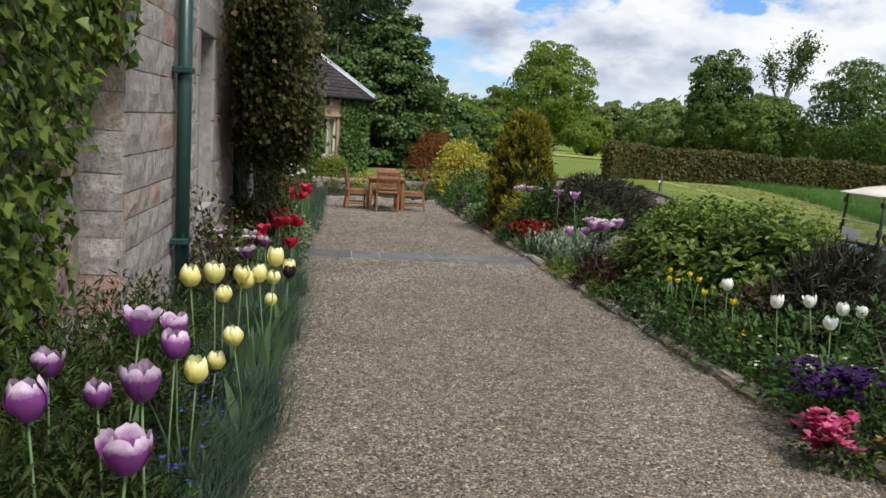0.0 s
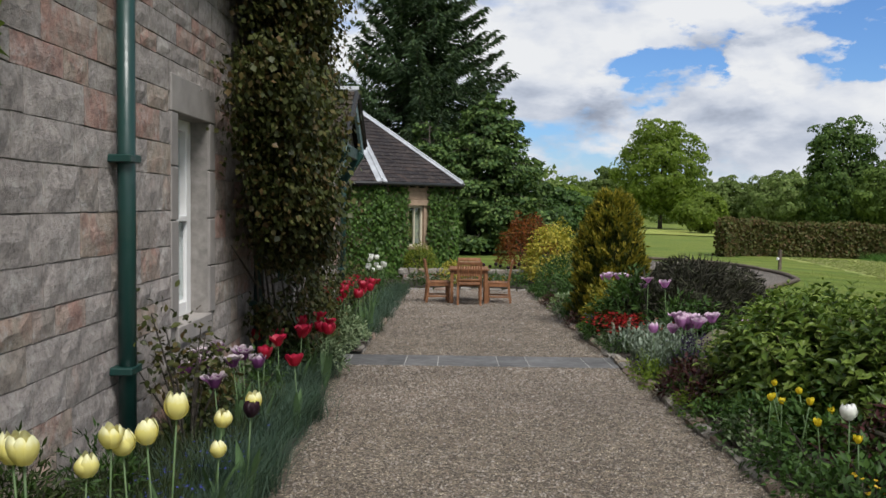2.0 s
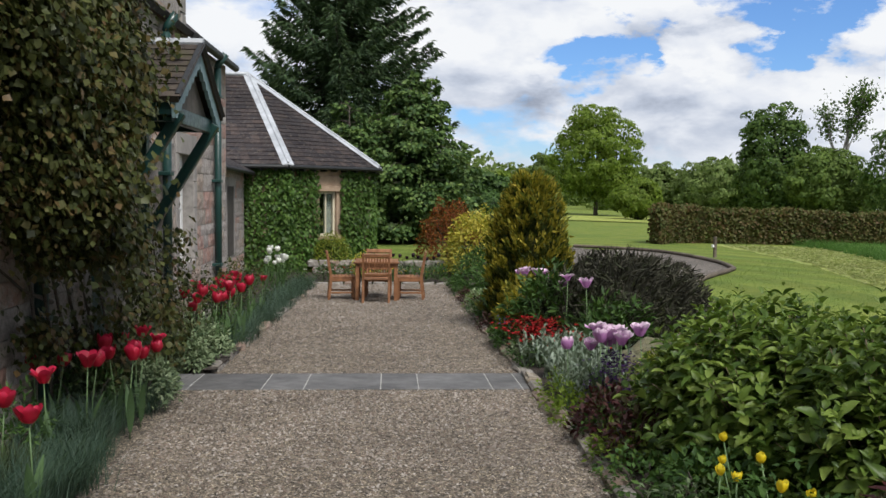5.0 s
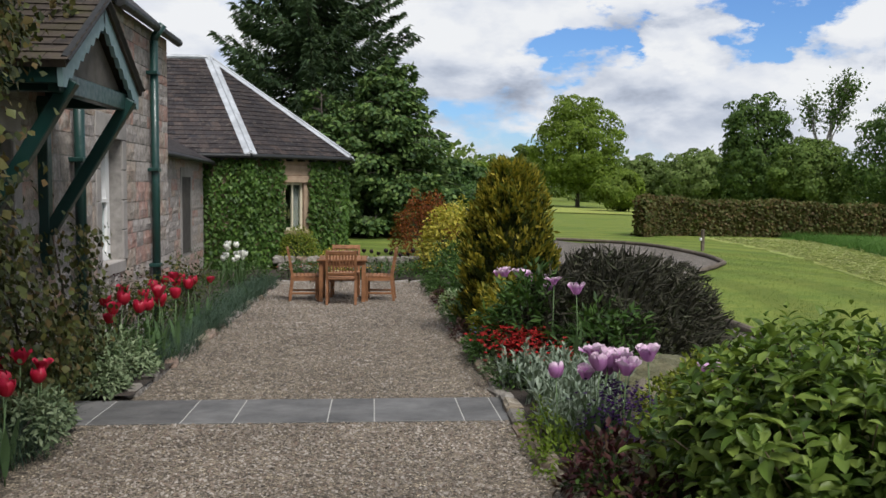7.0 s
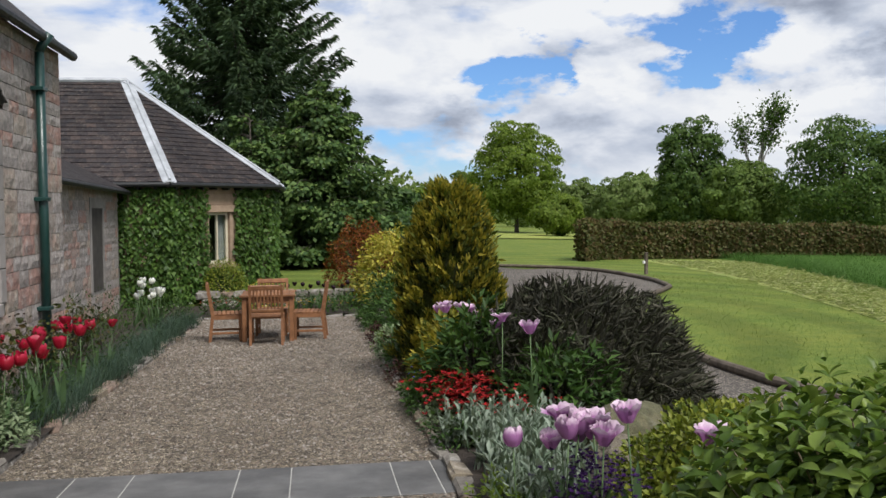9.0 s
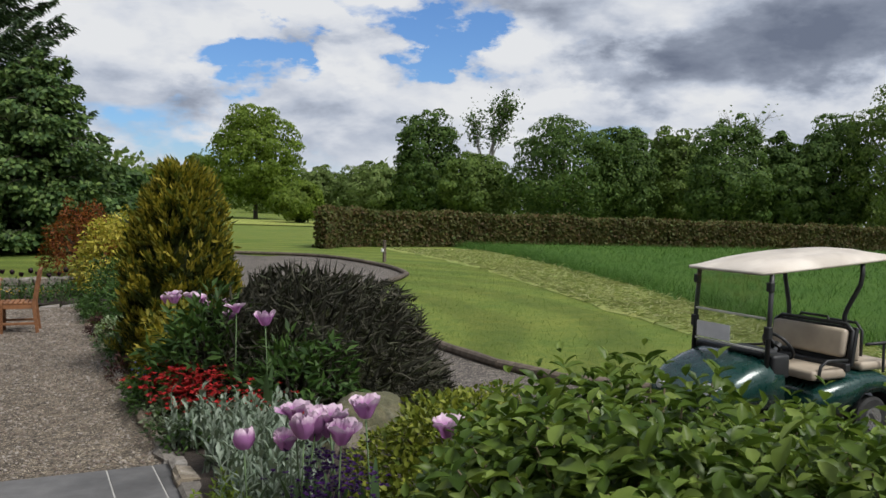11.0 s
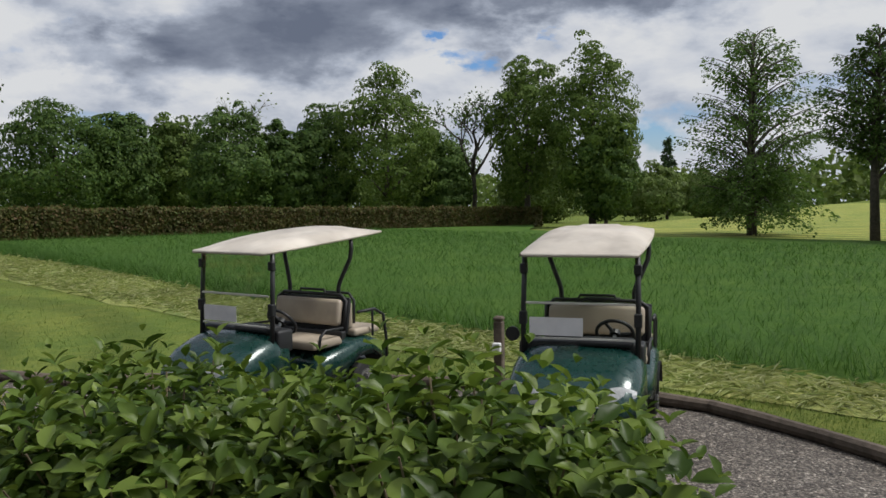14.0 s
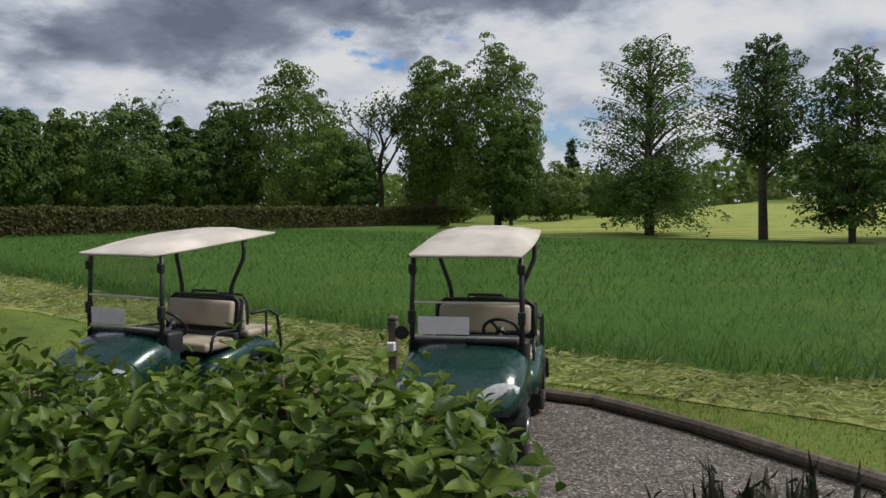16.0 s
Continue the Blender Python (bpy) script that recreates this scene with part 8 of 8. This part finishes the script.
for x, y, r_, h in ((2.98, 12.55, 0.22, 0.36), (3.1, 11.9, 0.25, 0.38), (3.0, 11.25, 0.25, 0.42), (3.25, 11.45, 0.28, 0.46), (3.05, 10.8, 0.22, 0.42), (3.35, 12.2, 0.2, 0.36)):
    silver_clump(x, y, r_, h, 46, "furry silver-grey lamb's ear clump")

# rockery stones
for x, y, s, rz, lab in ((4.0, 12.3, 0.36, 20, "large weathered buff boulder in the border"), (3.9, 12.0, 0.20, 70, "small grey boulder in the border")):
    bb = Build()
    me = bpy.data.meshes.new("boulder")
    bm = bmesh.new()
    bmesh.ops.create_icosphere(bm, subdivisions=4, radius=1)
    for v_ in bm.verts:
        k = 1 + 0.30 * noise.noise(v_.co * 1.3 + Vector((x, y, 0))) + 0.10 * noise.noise(v_.co * 4.0) + 0.04 * noise.noise(v_.co * 10)
        v_.co = Vector((v_.co.x * 1.15, v_.co.y * 0.8, max(-0.35, v_.co.z * 0.75))) * k * s
    bm.to_mesh(me)
    bm.free()
    thing("boulder", lab, "boulder", pose(x, y, bedz(x, y) + s * 0.32, 8, -10, rz), mesh=me, material=rock_mat)

# wiry twigs at the edge of the drive
n = 26
tw = thing("juniper", "dark spiky juniper sprigs at the drive's edge", "shrub", pose(5.05, 7.1, float(ground_z(5.05, 7.1))))
r = np.random.default_rng(77)
P = np.stack([r.normal(size=900) * 0.35, r.normal(size=900) * 0.45, np.zeros(900)], 1)
hgt = 0.42 * r.random(900) ** 1.5
P[:, 2] = hgt
A = unit(np.stack([r.normal(size=900) * 0.5, r.normal(size=900) * 0.5, np.ones(900)], 1))
part("twig_mantle", leaf_mesh("sprigs", P, unit(r.normal(size=P.shape)), A, 0.085, 0.011), heather_mat, tw)
sb = Build()
for k in range(40):
    a = P[k * 20]
    sb.tube([(a[0] * 0.6, a[1] * 0.6, 0), (a[0], a[1], a[2] + 0.06)], [0.006, 0.003], 4)
part("stem_base", sb, bark, tw)

# ---------------------------------------------------------------- left border
n = 36000
yy = np.concatenate([rng.uniform(1.2, 11.2, int(n * 0.8)), rng.uniform(13.6, 23.5, n - int(n * 0.8))])
xx = rng.normal(-0.53, 0.15, n) - 0.16 * smooth(8.0, 10.5, yy) * (yy < 12)
tuft = np.round(yy / 0.17) * 0.17 + rng.normal(size=n) * 0.05
P = np.stack([np.minimum(xx, -0.36 + rng.normal(size=n) * 0.05) + 0.05 * np.sin(tuft * 3.1) + 0.03 * np.sin(tuft * 9.0), tuft, path_z(tuft) + 0.02], 1)
P[:, 0] -= 0.14 * smooth(8.0, 10.5, tuft) * (tuft < 12)
hh = rng.uniform(0.16, 0.34, n)
thing("blue_fescue", "blue-grey fescue grass edging the path", "grass", kind="stuff", mesh=blade_mesh("blue_fescue", P, hh * (0.75 + 0.5 * np.abs(np.sin(tuft * 5.3) * np.sin(tuft * 2.1 + 1))), 0.0022, hh * rng.uniform(0.3, 1.5, n)), material=blue_grass)
n = 12000
yy = rng.uniform(1.5, 8.5, n)
xx = rng.uniform(-1.15, -0.55, n)
P = np.stack([xx, yy, path_z(yy) + 0.04], 1)
hh = rng.uniform(0.14, 0.36, n)
thing("bulb_foliage", "tangled green bulb leaves and grass in the border", "grass", kind="stuff", mesh=blade_mesh("bulb_foliage", P, hh, 0.004, hh * rng.uniform(0.2, 0.9, n)), material=feather_mat)
for x, y, rr, hh_, mt, lab in ((-1.05, 3.7, 0.32, 0.42, herb_mat, "feathery green love-in-a-mist clump at the wall"), (-1.2, 4.5, 0.34, 0.50, herb_mat, "feathery green clump below the ivy"), (-0.95, 4.9, 0.28, 0.40, herb_mat, "feathery green clump at the house corner"), (-1.0, 2.7, 0.3, 0.34, herb_mat, "leafy green clump among the purple tulips"), (-0.95, 5.75, 0.22, 0.34, herb_mat, "green clump at the foot of the wall"), (-0.78, 3.7, 0.30, 0.36, herb_mat, "feathery green clump among the purple tulips"), (-0.75, 2.9, 0.3, 0.32, herb_mat, "feathery green clump at the near end"), (-1.15, 3.1, 0.32, 0.45, herb_mat, "feathery green clump against the wall"), (-0.82, 4.6, 0.26, 0.36, herb_mat, "feathery green clump behind the yellow tulips"), (-1.2, 2.2, 0.35, 0.45, herb_mat, "feathery green clump at the near wall"), (-0.9, 8.9, 0.3, 0.35, herb_mat, "green clump below the window"), (-0.85, 10.1, 0.3, 0.4, herb_mat, "green clump among red tulips"), (-0.8, 13.8, 0.4, 0.42, herb_mat, "green clump among red tulips by the porch"), (-0.85, 15.2, 0.4, 0.42, herb_mat, "green clump along the house"), (-0.9, 16.8, 0.4, 0.45, herb_mat, "green clump along the house"), (-1.0, 18.6, 0.5, 0.45, herb_mat, "green clump beyond the house corner"), (-1.1, 20.6, 0.6, 0.45, herb_mat, "green clump in the far border"), (-1.0, 22.6, 0.6, 0.4, herb_mat, "green clump in the far border"), (-1.6, 19.5, 0.6, 0.6, herb_mat, "green clump below the annex wall"), (-1.7, 22.3, 0.6, 0.6, herb_mat, "green clump below the annex wall")):
    bush("border_plant", lab, "perennial", (x, y, float(path_z(y)) + 0.03), (rr, rr, hh_), 650, 0.055, mt, "diamond", 0.28, group="low border plants", rough=0.3, stems=4, droop=-0.1)
for x, y, rr, hh_ in ((-1.22, 3.9, 0.30, 0.56), (-1.25, 3.2, 0.34, 0.60), (-1.2, 2.5, 0.36, 0.58), (-1.0, 3.5, 0.30, 0.54), (-0.95, 2.85, 0.32, 0.54), (-0.85, 2.2, 0.32, 0.50), (-0.62, 1.75, 0.24, 0.46), (-1.05, 4.5, 0.26, 0.54), (-0.98, 5.0, 0.24, 0.50), (-0.72, 3.5, 0.24, 0.46), (-0.68, 2.7, 0.22, 0.48), (-0.75, 4.2, 0.22, 0.44), (-0.58, 2.15, 0.2, 0.44)):
    bush("love_in_a_mist", "dark green feathery clump under the tulips", "perennial", (x, y, float(path_z(y)) + 0.02), (rr, rr, hh_), 1900, 0.052, feather_mat, "diamond", 0.24, group="feathery clumps", rough=0.32, stems=5, droop=-0.1, fill=0.5)
for x, y, rr, hh_ in ((-0.66, 10.75, 0.32, 0.30), (-0.86, 10.3, 0.26, 0.3), (-0.82, 12.85, 0.44, 0.40), (-0.70, 11.28, 0.26, 0.24), (-0.95, 11.4, 0.3, 0.3), (-0.62, 12.52, 0.2, 0.2), (-1.05, 12.0, 0.2, 0.26), (-0.66, 13.25, 0.32, 0.32), (-1.0, 12.5, 0.3, 0.36)):
    bush("sage", "grey-green sage mound at the edge of the gravel", "perennial", (x, y, float(path_z(y)) + 0.03), (rr, rr, hh_), 1100, 0.055, sage_mat, "oval", 0.42, group="sage mounds", rough=0.15, stems=4)
for x, y, rr in ((-0.2, 24.85, 0.3), (0.5, 24.8, 0.3), (1.2, 24.85, 0.3), (1.9, 24.8, 0.32), (2.5, 24.7, 0.3), (-0.9, 24.6, 0.35), (0.1, 25.6, 0.4), (1.6, 25.6, 0.4), (2.4, 25.5, 0.4)):
    bush("bedding_plant", "low green bedding plants along the end of the gravel", "perennial", (x, y, float(path_z(y)) + 0.05), (rr, 0.28, 0.30), 420, 0.06, herb_mat, "diamond", 0.45, group="end border plants", rough=0.25, stems=3)


def flower_drift(name, label, c, rx, ry, h, n, size, material, lo=0.7):
    """Many small flowers over a patch."""
    x = c[0] + rng.normal(size=n) * rx
    y = c[1] + rng.normal(size=n) * ry
    z = np.array([float(path_z(b2)) for b2 in y]) + h * rng.uniform(lo, 1.1, n)
    pts, nn, al = [], [], []
    for k in range(5):
        a = rng.uniform(0, 6.28, n)
        pts.append(np.stack([x, y, z], 1))
        nn.append(np.stack([-np.cos(a) * 0.5, -np.sin(a) * 0.5, np.ones(n)], 1))
        al.append(np.stack([np.cos(a), np.sin(a), rng.uniform(0.1, 1.1, n)], 1))
    P, N, A = map(np.concatenate, (pts, nn, al))
    return thing(name, label, "flowers", kind="stuff", mesh=leaf_mesh(name, P, unit(N), A, size, size * 0.8, "oval"), material=material)


flower_drift("forget_me_nots", "tiny blue forget-me-nots among the tulips", (-0.70, 4.1), 0.14, 0.6, 0.34, 420, 0.014, blue_flower)
flower_drift("forget_me_nots", "tiny blue forget-me-nots by the fescue", (-0.62, 6.3), 0.12, 0.5, 0.26, 190, 0.013, blue_flower)
flower_drift("wallflowers", "crimson wallflowers behind the silver leaves", (3.0, 13.4), 0.15, 0.34, 0.42, 420, 0.032, red_flower, 0.5)
flower_drift("wallflowers", "small dark crimson flowers in the border", (3.35, 12.7), 0.12, 0.25, 0.38, 110, 0.026, red_flower, 0.5)
flower_drift("bluebells", "violet-blue grape hyacinths beside the pink tulips", (3.12, 10.12), 0.09, 0.12, 0.52, 420, 0.019, violet_flower, 0.35)
flower_drift("bluebells", "violet-blue flowers at the foot of the slabs", (3.02, 10.2), 0.06, 0.08, 0.34, 110, 0.017, violet_flower)
flower_drift("bluebells", "blue flowers at the foot of the golden conifer", (2.95, 14.6), 0.09, 0.2, 0.30, 130, 0.018, blue_flower)
flower_drift("pansies", "deep violet pansies at the border's edge", (2.74, 4.42), 0.12, 0.12, 0.38, 130, 0.042, violet_flower)
flower_drift("ranunculus", "bright pink frilled flowers over the edging stones", (2.50, 4.03), 0.06, 0.08, 0.24, 85, 0.055, pink_flower, 0.4)
bush("border_plant", "low green leaves under the pink flowers", "perennial", (2.56, 4.05, bedz(2.56, 4.05) - 0.03), (0.17, 0.2, 0.15), 420, 0.045, herb_mat, "diamond", 0.45, group="low border plants", rough=0.25, stems=3)
bush("feverfew", "yellow-green leafy clump beside the pink flowers", "perennial", (2.95, 3.78, bedz(2.95, 3.78) - 0.02), (0.24, 0.24, 0.28), 700, 0.05, box_mat, "diamond", 0.45, group="low border plants", rough=0.25, stems=4)
flower_drift("primroses", "pale primroses low in the border", (3.05, 5.0), 0.16, 0.3, 0.32, 40, 0.022, white_flower)
flower_drift("primroses", "pale yellow primroses at the stone edge", (2.92, 5.95), 0.05, 0.12, 0.28, 14, 0.022, yellow_flower)
flower_drift("bedding_flowers", "white bedding flowers along the end of the gravel", (0.4, 24.8), 0.7, 0.12, 0.30, 70, 0.028, white_flower)
flower_drift("bedding_flowers", "yellow bedding flowers along the end of the gravel", (1.6, 24.8), 0.6, 0.12, 0.32, 55, 0.030, yellow_flower)
flower_drift("bedding_flowers", "red bedding flowers along the end of the gravel", (0.2, 24.9), 0.4, 0.1, 0.34, 40, 0.030, red_flower)
flower_drift("rose_buds", "dusky pink flowers by the house wall", (-1.0, 14.6), 0.12, 0.8, 0.85, 60, 0.022, bronze_mat)


def tulip(kind, petal, h, size, open_=0.35, leaf=True, label="", frill=0.0, seed=1):
    """A tulip: stem, two leaves and six cupped petals, each a little different."""
    ob = thing("tulip", label, "tulip", None, kind)
    q_ = random.Random(seed * 13 + int(size * 1000))
    part("stem", Build().tube([(0, 0, -0.05), (0.014, 0.008, h * 0.5), (0, 0, h)], [0.0045, 0.004, 0.0038], 6), stem_green, ob, smooth=True)
    fb = Build()
    for k in range(9 if frill > 0.08 else 6):
        a0 = k * math.pi / 3 + q_.uniform(-0.16, 0.16)
        inner_ = (0.9 if k % 2 else 1.0) * (0.72 if k > 5 else 1.0)
        op, tall, fold, ph = open_ * q_.uniform(0.5, 1.5), q_.uniform(0.88, 1.08), q_.uniform(-0.1, 0.1), q_.uniform(0, 6.28)

        def petal_pt(u, w_):
            t = w_
            e = abs(2 * u - 1)
            rad = size * inner_ * (0.14 + 0.42 * math.sin(math.pi * min(1, 0.10 + (0.82 - 0.30 * op) * t)) + op * 0.8 * max(0, t - 0.55))
            rad += size * t * t * (frill * math.sin(u * 17 + ph) + fold * (2 * u - 1) + 0.07 * op * e)
            half = 0.76 * math.sin(math.pi * min(0.90, 0.14 + 0.72 * t)) ** 0.55
            a = a0 + (u - 0.5) * 2 * half
            z = h + size * (0.02 + 1.12 * t * tall - 0.16 * e * e * t + frill * 0.6 * t * t * math.sin(u * 23 + ph * 2))
            return (rad * math.cos(a), rad * math.sin(a), z)
        fb.grid(petal_pt, 6 if frill else 4, 6)
    part("flower", fb, petal, ob, smooth=True)
    if leaf:
        for s in (0.0, 2.7):
            L = h * 0.72
            part("leaf", Build().grid(lambda u, w_: ((0.01 + 0.10 * w_ ** 1.6) * math.cos(s) - (u - 0.5) * 0.05 * math.sin(math.pi * (0.12 + 0.85 * w_)) * math.sin(s), (0.01 + 0.10 * w_ ** 1.6) * math.sin(s) + (u - 0.5) * 0.05 * math.sin(math.pi * (0.12 + 0.85 * w_)) * math.cos(s), L * w_ * (1 - 0.12 * w_) + 0.012 * abs(u - 0.5)), 2, 6), tulip_leaf, ob, smooth=True)
    return ob


def plant(models, places, h0, sway=6):
    q_ = random.Random(len(places) * 7 + int(h0 * 100))
    for i, (x, y) in enumerate(places):
        m = pose(x, y, float(path_z(y)) + 0.05, q_.uniform(-sway, sway), q_.uniform(-sway, sway), q_.uniform(0, 360))
        if i < len(models):
            models[i].matrix_world = m
        else:
            sc = q_.uniform(0.86, 1.08)
            copy_thing(models[i % len(models)], m @ Matrix.Diagonal((sc, sc, sc * q_.uniform(0.94, 1.06), 1)))


def sorts(n, kind, petal, h, size, open_, label, frill=0.0, leaf=True):
    """A few flowers of one sort, from tight to open."""
    return [tulip(kind, petal, h * (0.94 + 0.1 * k / n), size * (1 - 0.05 * k), open_ * (0.5 + 1.0 * k / max(1, n - 1)), leaf, label, frill, k + 1) for k in range(n)]


plant(sorts(4, "purple tulips", petal_purple, 0.74, 0.095, 0.42, "purple tulip with paler petal rims in the border", 0.035), [(-0.71, 2.27), (-0.46, 2.45), (-0.45, 1.87), (-0.70, 3.03), (-0.56, 3.16), (-0.9, 2.95), (-0.53, 3.35)], 0.7, 4)
plant(sorts(1, "purple tulips", petal_purple, 0.68, 0.07, 0.5, "small purple tulip bud in the border", 0.035), [(-0.66, 2.6)], 0.68, 4)
plant(sorts(3, "yellow tulips", petal_yellow, 0.69, 0.086, 0.14, "pale yellow tulip leaning over the fescue", 0.012), [(-0.42, 4.73), (-0.35, 4.80), (-0.48, 4.70), (-0.56, 4.62), (-0.33, 4.95), (-0.52, 4.2), (-0.66, 4.35)], 0.56, 4)
plant(sorts(2, "yellow tulips", petal_yellow, 0.52, 0.084, 0.12, "pale yellow tulip leaning over the fescue", 0.012), [(-0.40, 4.1), (-0.34, 6.25), (-0.45, 5.95), (-0.5, 3.3)], 0.5, 5)
plant(sorts(1, "yellow tulips", petal_yellow, 0.38, 0.08, 0.1, "short pale yellow tulip in the fescue", 0.012), [(-0.54, 4.11), (-0.38, 5.86)], 0.4, 5)
plant(sorts(1, "dark tulips", petal_dark, 0.52, 0.075, 0.5, "near-black ragged tulip in the border", 0.1), [(-0.36, 6.17)], 0.52)
plant(sorts(4, "parrot tulips", petal_parrot, 0.55, 0.088, 0.8, "ragged purple and white parrot tulip", 0.07), [(-1.0, 7.31), (-1.02, 7.9), (-0.95, 7.46), (-0.96, 7.78), (-0.98, 8.2), (-0.82, 8.12), (-0.62, 6.75), (-0.66, 7.43), (-0.55, 7.64), (-0.85, 7.6), (-0.75, 7.9)], 0.55)
plant(sorts(4, "red tulips", petal_red, 0.49, 0.095, 0.5, "crimson red tulip beside the gravel", 0.02), [(-1.0, 9.6), (-0.72, 8.43), (-0.88, 9.65), (-0.68, 9.0), (-0.65, 9.66), (-0.75, 10.2), (-0.57, 10.0), (-0.66, 10.9), (-0.50, 10.8), (-0.42, 9.76), (-0.36, 7.9), (-0.6, 9.4), (-0.52, 10.4), (-0.44, 10.1), (-0.85, 11.05), (-0.6, 11.0)], 0.5)
plant(sorts(3, "far red tulips", petal_red, 0.60, 0.105, 0.5, "crimson red tulip below the porch", 0.02), [(-0.5, 13.7), (-0.42, 14.5), (-0.6, 12.95), (-0.52, 13.2), (-0.66, 13.1), (-0.46, 14.0), (-0.56, 14.2), (-0.98, 13.85), (-1.05, 14.7), (-0.78, 13.5), (-0.8, 14.9), (-0.55, 14.6), (-0.95, 15.6), (-1.0, 16.4), (-0.78, 16.2), (-0.9, 17.0), (-0.5, 15.4), (-0.7, 15.9), (-0.62, 16.6), (-0.85, 15.2), (-0.6, 17.2)], 0.48)
plant(sorts(2, "white tulips by the annex", petal_white, 0.82, 0.10, 0.3, "cream white tulip near the end of the border", 0.02), [(-1.2, 22.0), (-1.1, 22.4), (-0.95, 22.7), (-1.3, 22.8)], 0.8)
plant(sorts(2, "white tulips by the annex", petal_white, 0.58, 0.1, 0.3, "cream white tulip near the end of the border", 0.02), [(-1.25, 22.2), (-1.15, 22.6), (-1.0, 22.3), (-1.05, 22.9), (-0.9, 22.5), (-0.95, 23.1), (-1.2, 23.2), (-0.85, 22.1)], 0.58)
plant(sorts(3, "white tulips", petal_white, 0.55, 0.08, 0.3, "white tulip standing above the low plants", 0.02), [(2.94, 6.2), (2.9, 5.35), (3.1, 5.3), (3.3, 5.4), (3.42, 5.42), (2.92, 4.75)], 0.55)
plant(sorts(1, "yellow poppies", petal_gold, 0.46, 0.036, 1.0, "small yellow Welsh poppy", 0.0, False), [(3.12, 7.75), (3.03, 7.5), (2.86, 7.05), (2.85, 7.22), (2.84, 6.42), (2.85, 6.75), (3.08, 7.2), (3.19, 7.0), (2.86, 5.98)], 0.42, 10)
plant(sorts(4, "lilac tulips", petal_lilac, 0.62, 0.092, 0.9, "lilac-pink tulip with frilled petals", 0.09), [(3.0, 10.12), (3.08, 10.02), (3.15, 10.14), (3.04, 10.26), (3.13, 10.32), (2.97, 10.34), (3.2, 10.22), (3.08, 10.42), (3.02, 10.2), (3.4, 10.3), (3.55, 9.85)], 0.52)
plant(sorts(1, "lilac tulips", petal_lilac, 0.52, 0.09, 0.6, "single lilac-pink tulip among silver leaves", 0.06), [(2.80, 10.4)], 0.5)
plant(sorts(4, "pink tulips", petal_lilac, 0.80, 0.085, 1.0, "pale pink tulip on a tall stem", 0.07), [(3.06, 15.2), (3.2, 15.0), (3.22, 15.3), (3.27, 14.7), (3.45, 15.0), (3.5, 14.4), (3.5, 14.0), (3.38, 13.3), (3.44, 12.6), (3.3, 15.1)], 0.68)
plant(sorts(2, "dark tulips in the end border", petal_dark, 0.55, 0.085, 0.3, "dark maroon tulip in the end border", 0.0), [(1.3 + 0.16 * i, 25.1 + 0.12 * (i % 3)) for i in range(9)], 0.55)

# ---------------------------------------------------------------- stones of the walls
rest = Build()
course_stones(house_wall, WX, Y0, Y1, -0.12, EAVE, HOLES, 3, 0.0, 11.0, rest)
part("stone_courses", rest, wall_stone, house_wall, kind="stuff")
ret = Build()
course_stones(house_wall, Y0, WX - 0.245, WX - 0.004, -0.1, EAVE, [], 8, -90.0)
rest2 = Build()
course_stones(recess_wall, WX - 0.265, 3.2, Y0 - 0.01, -0.1, EAVE, [], 5, 0.0, 99.0, rest2)
rest3 = Build()
course_stones(annex_wall, AX, Y1 + 0.2, 26.0, -0.6, 2.36, [(23.6, 24.72, 0.3, 2.1)], 9, 0.0, -99.0, rest3)
part("stone_courses", rest3, wall_stone, annex_wall, kind="stuff")
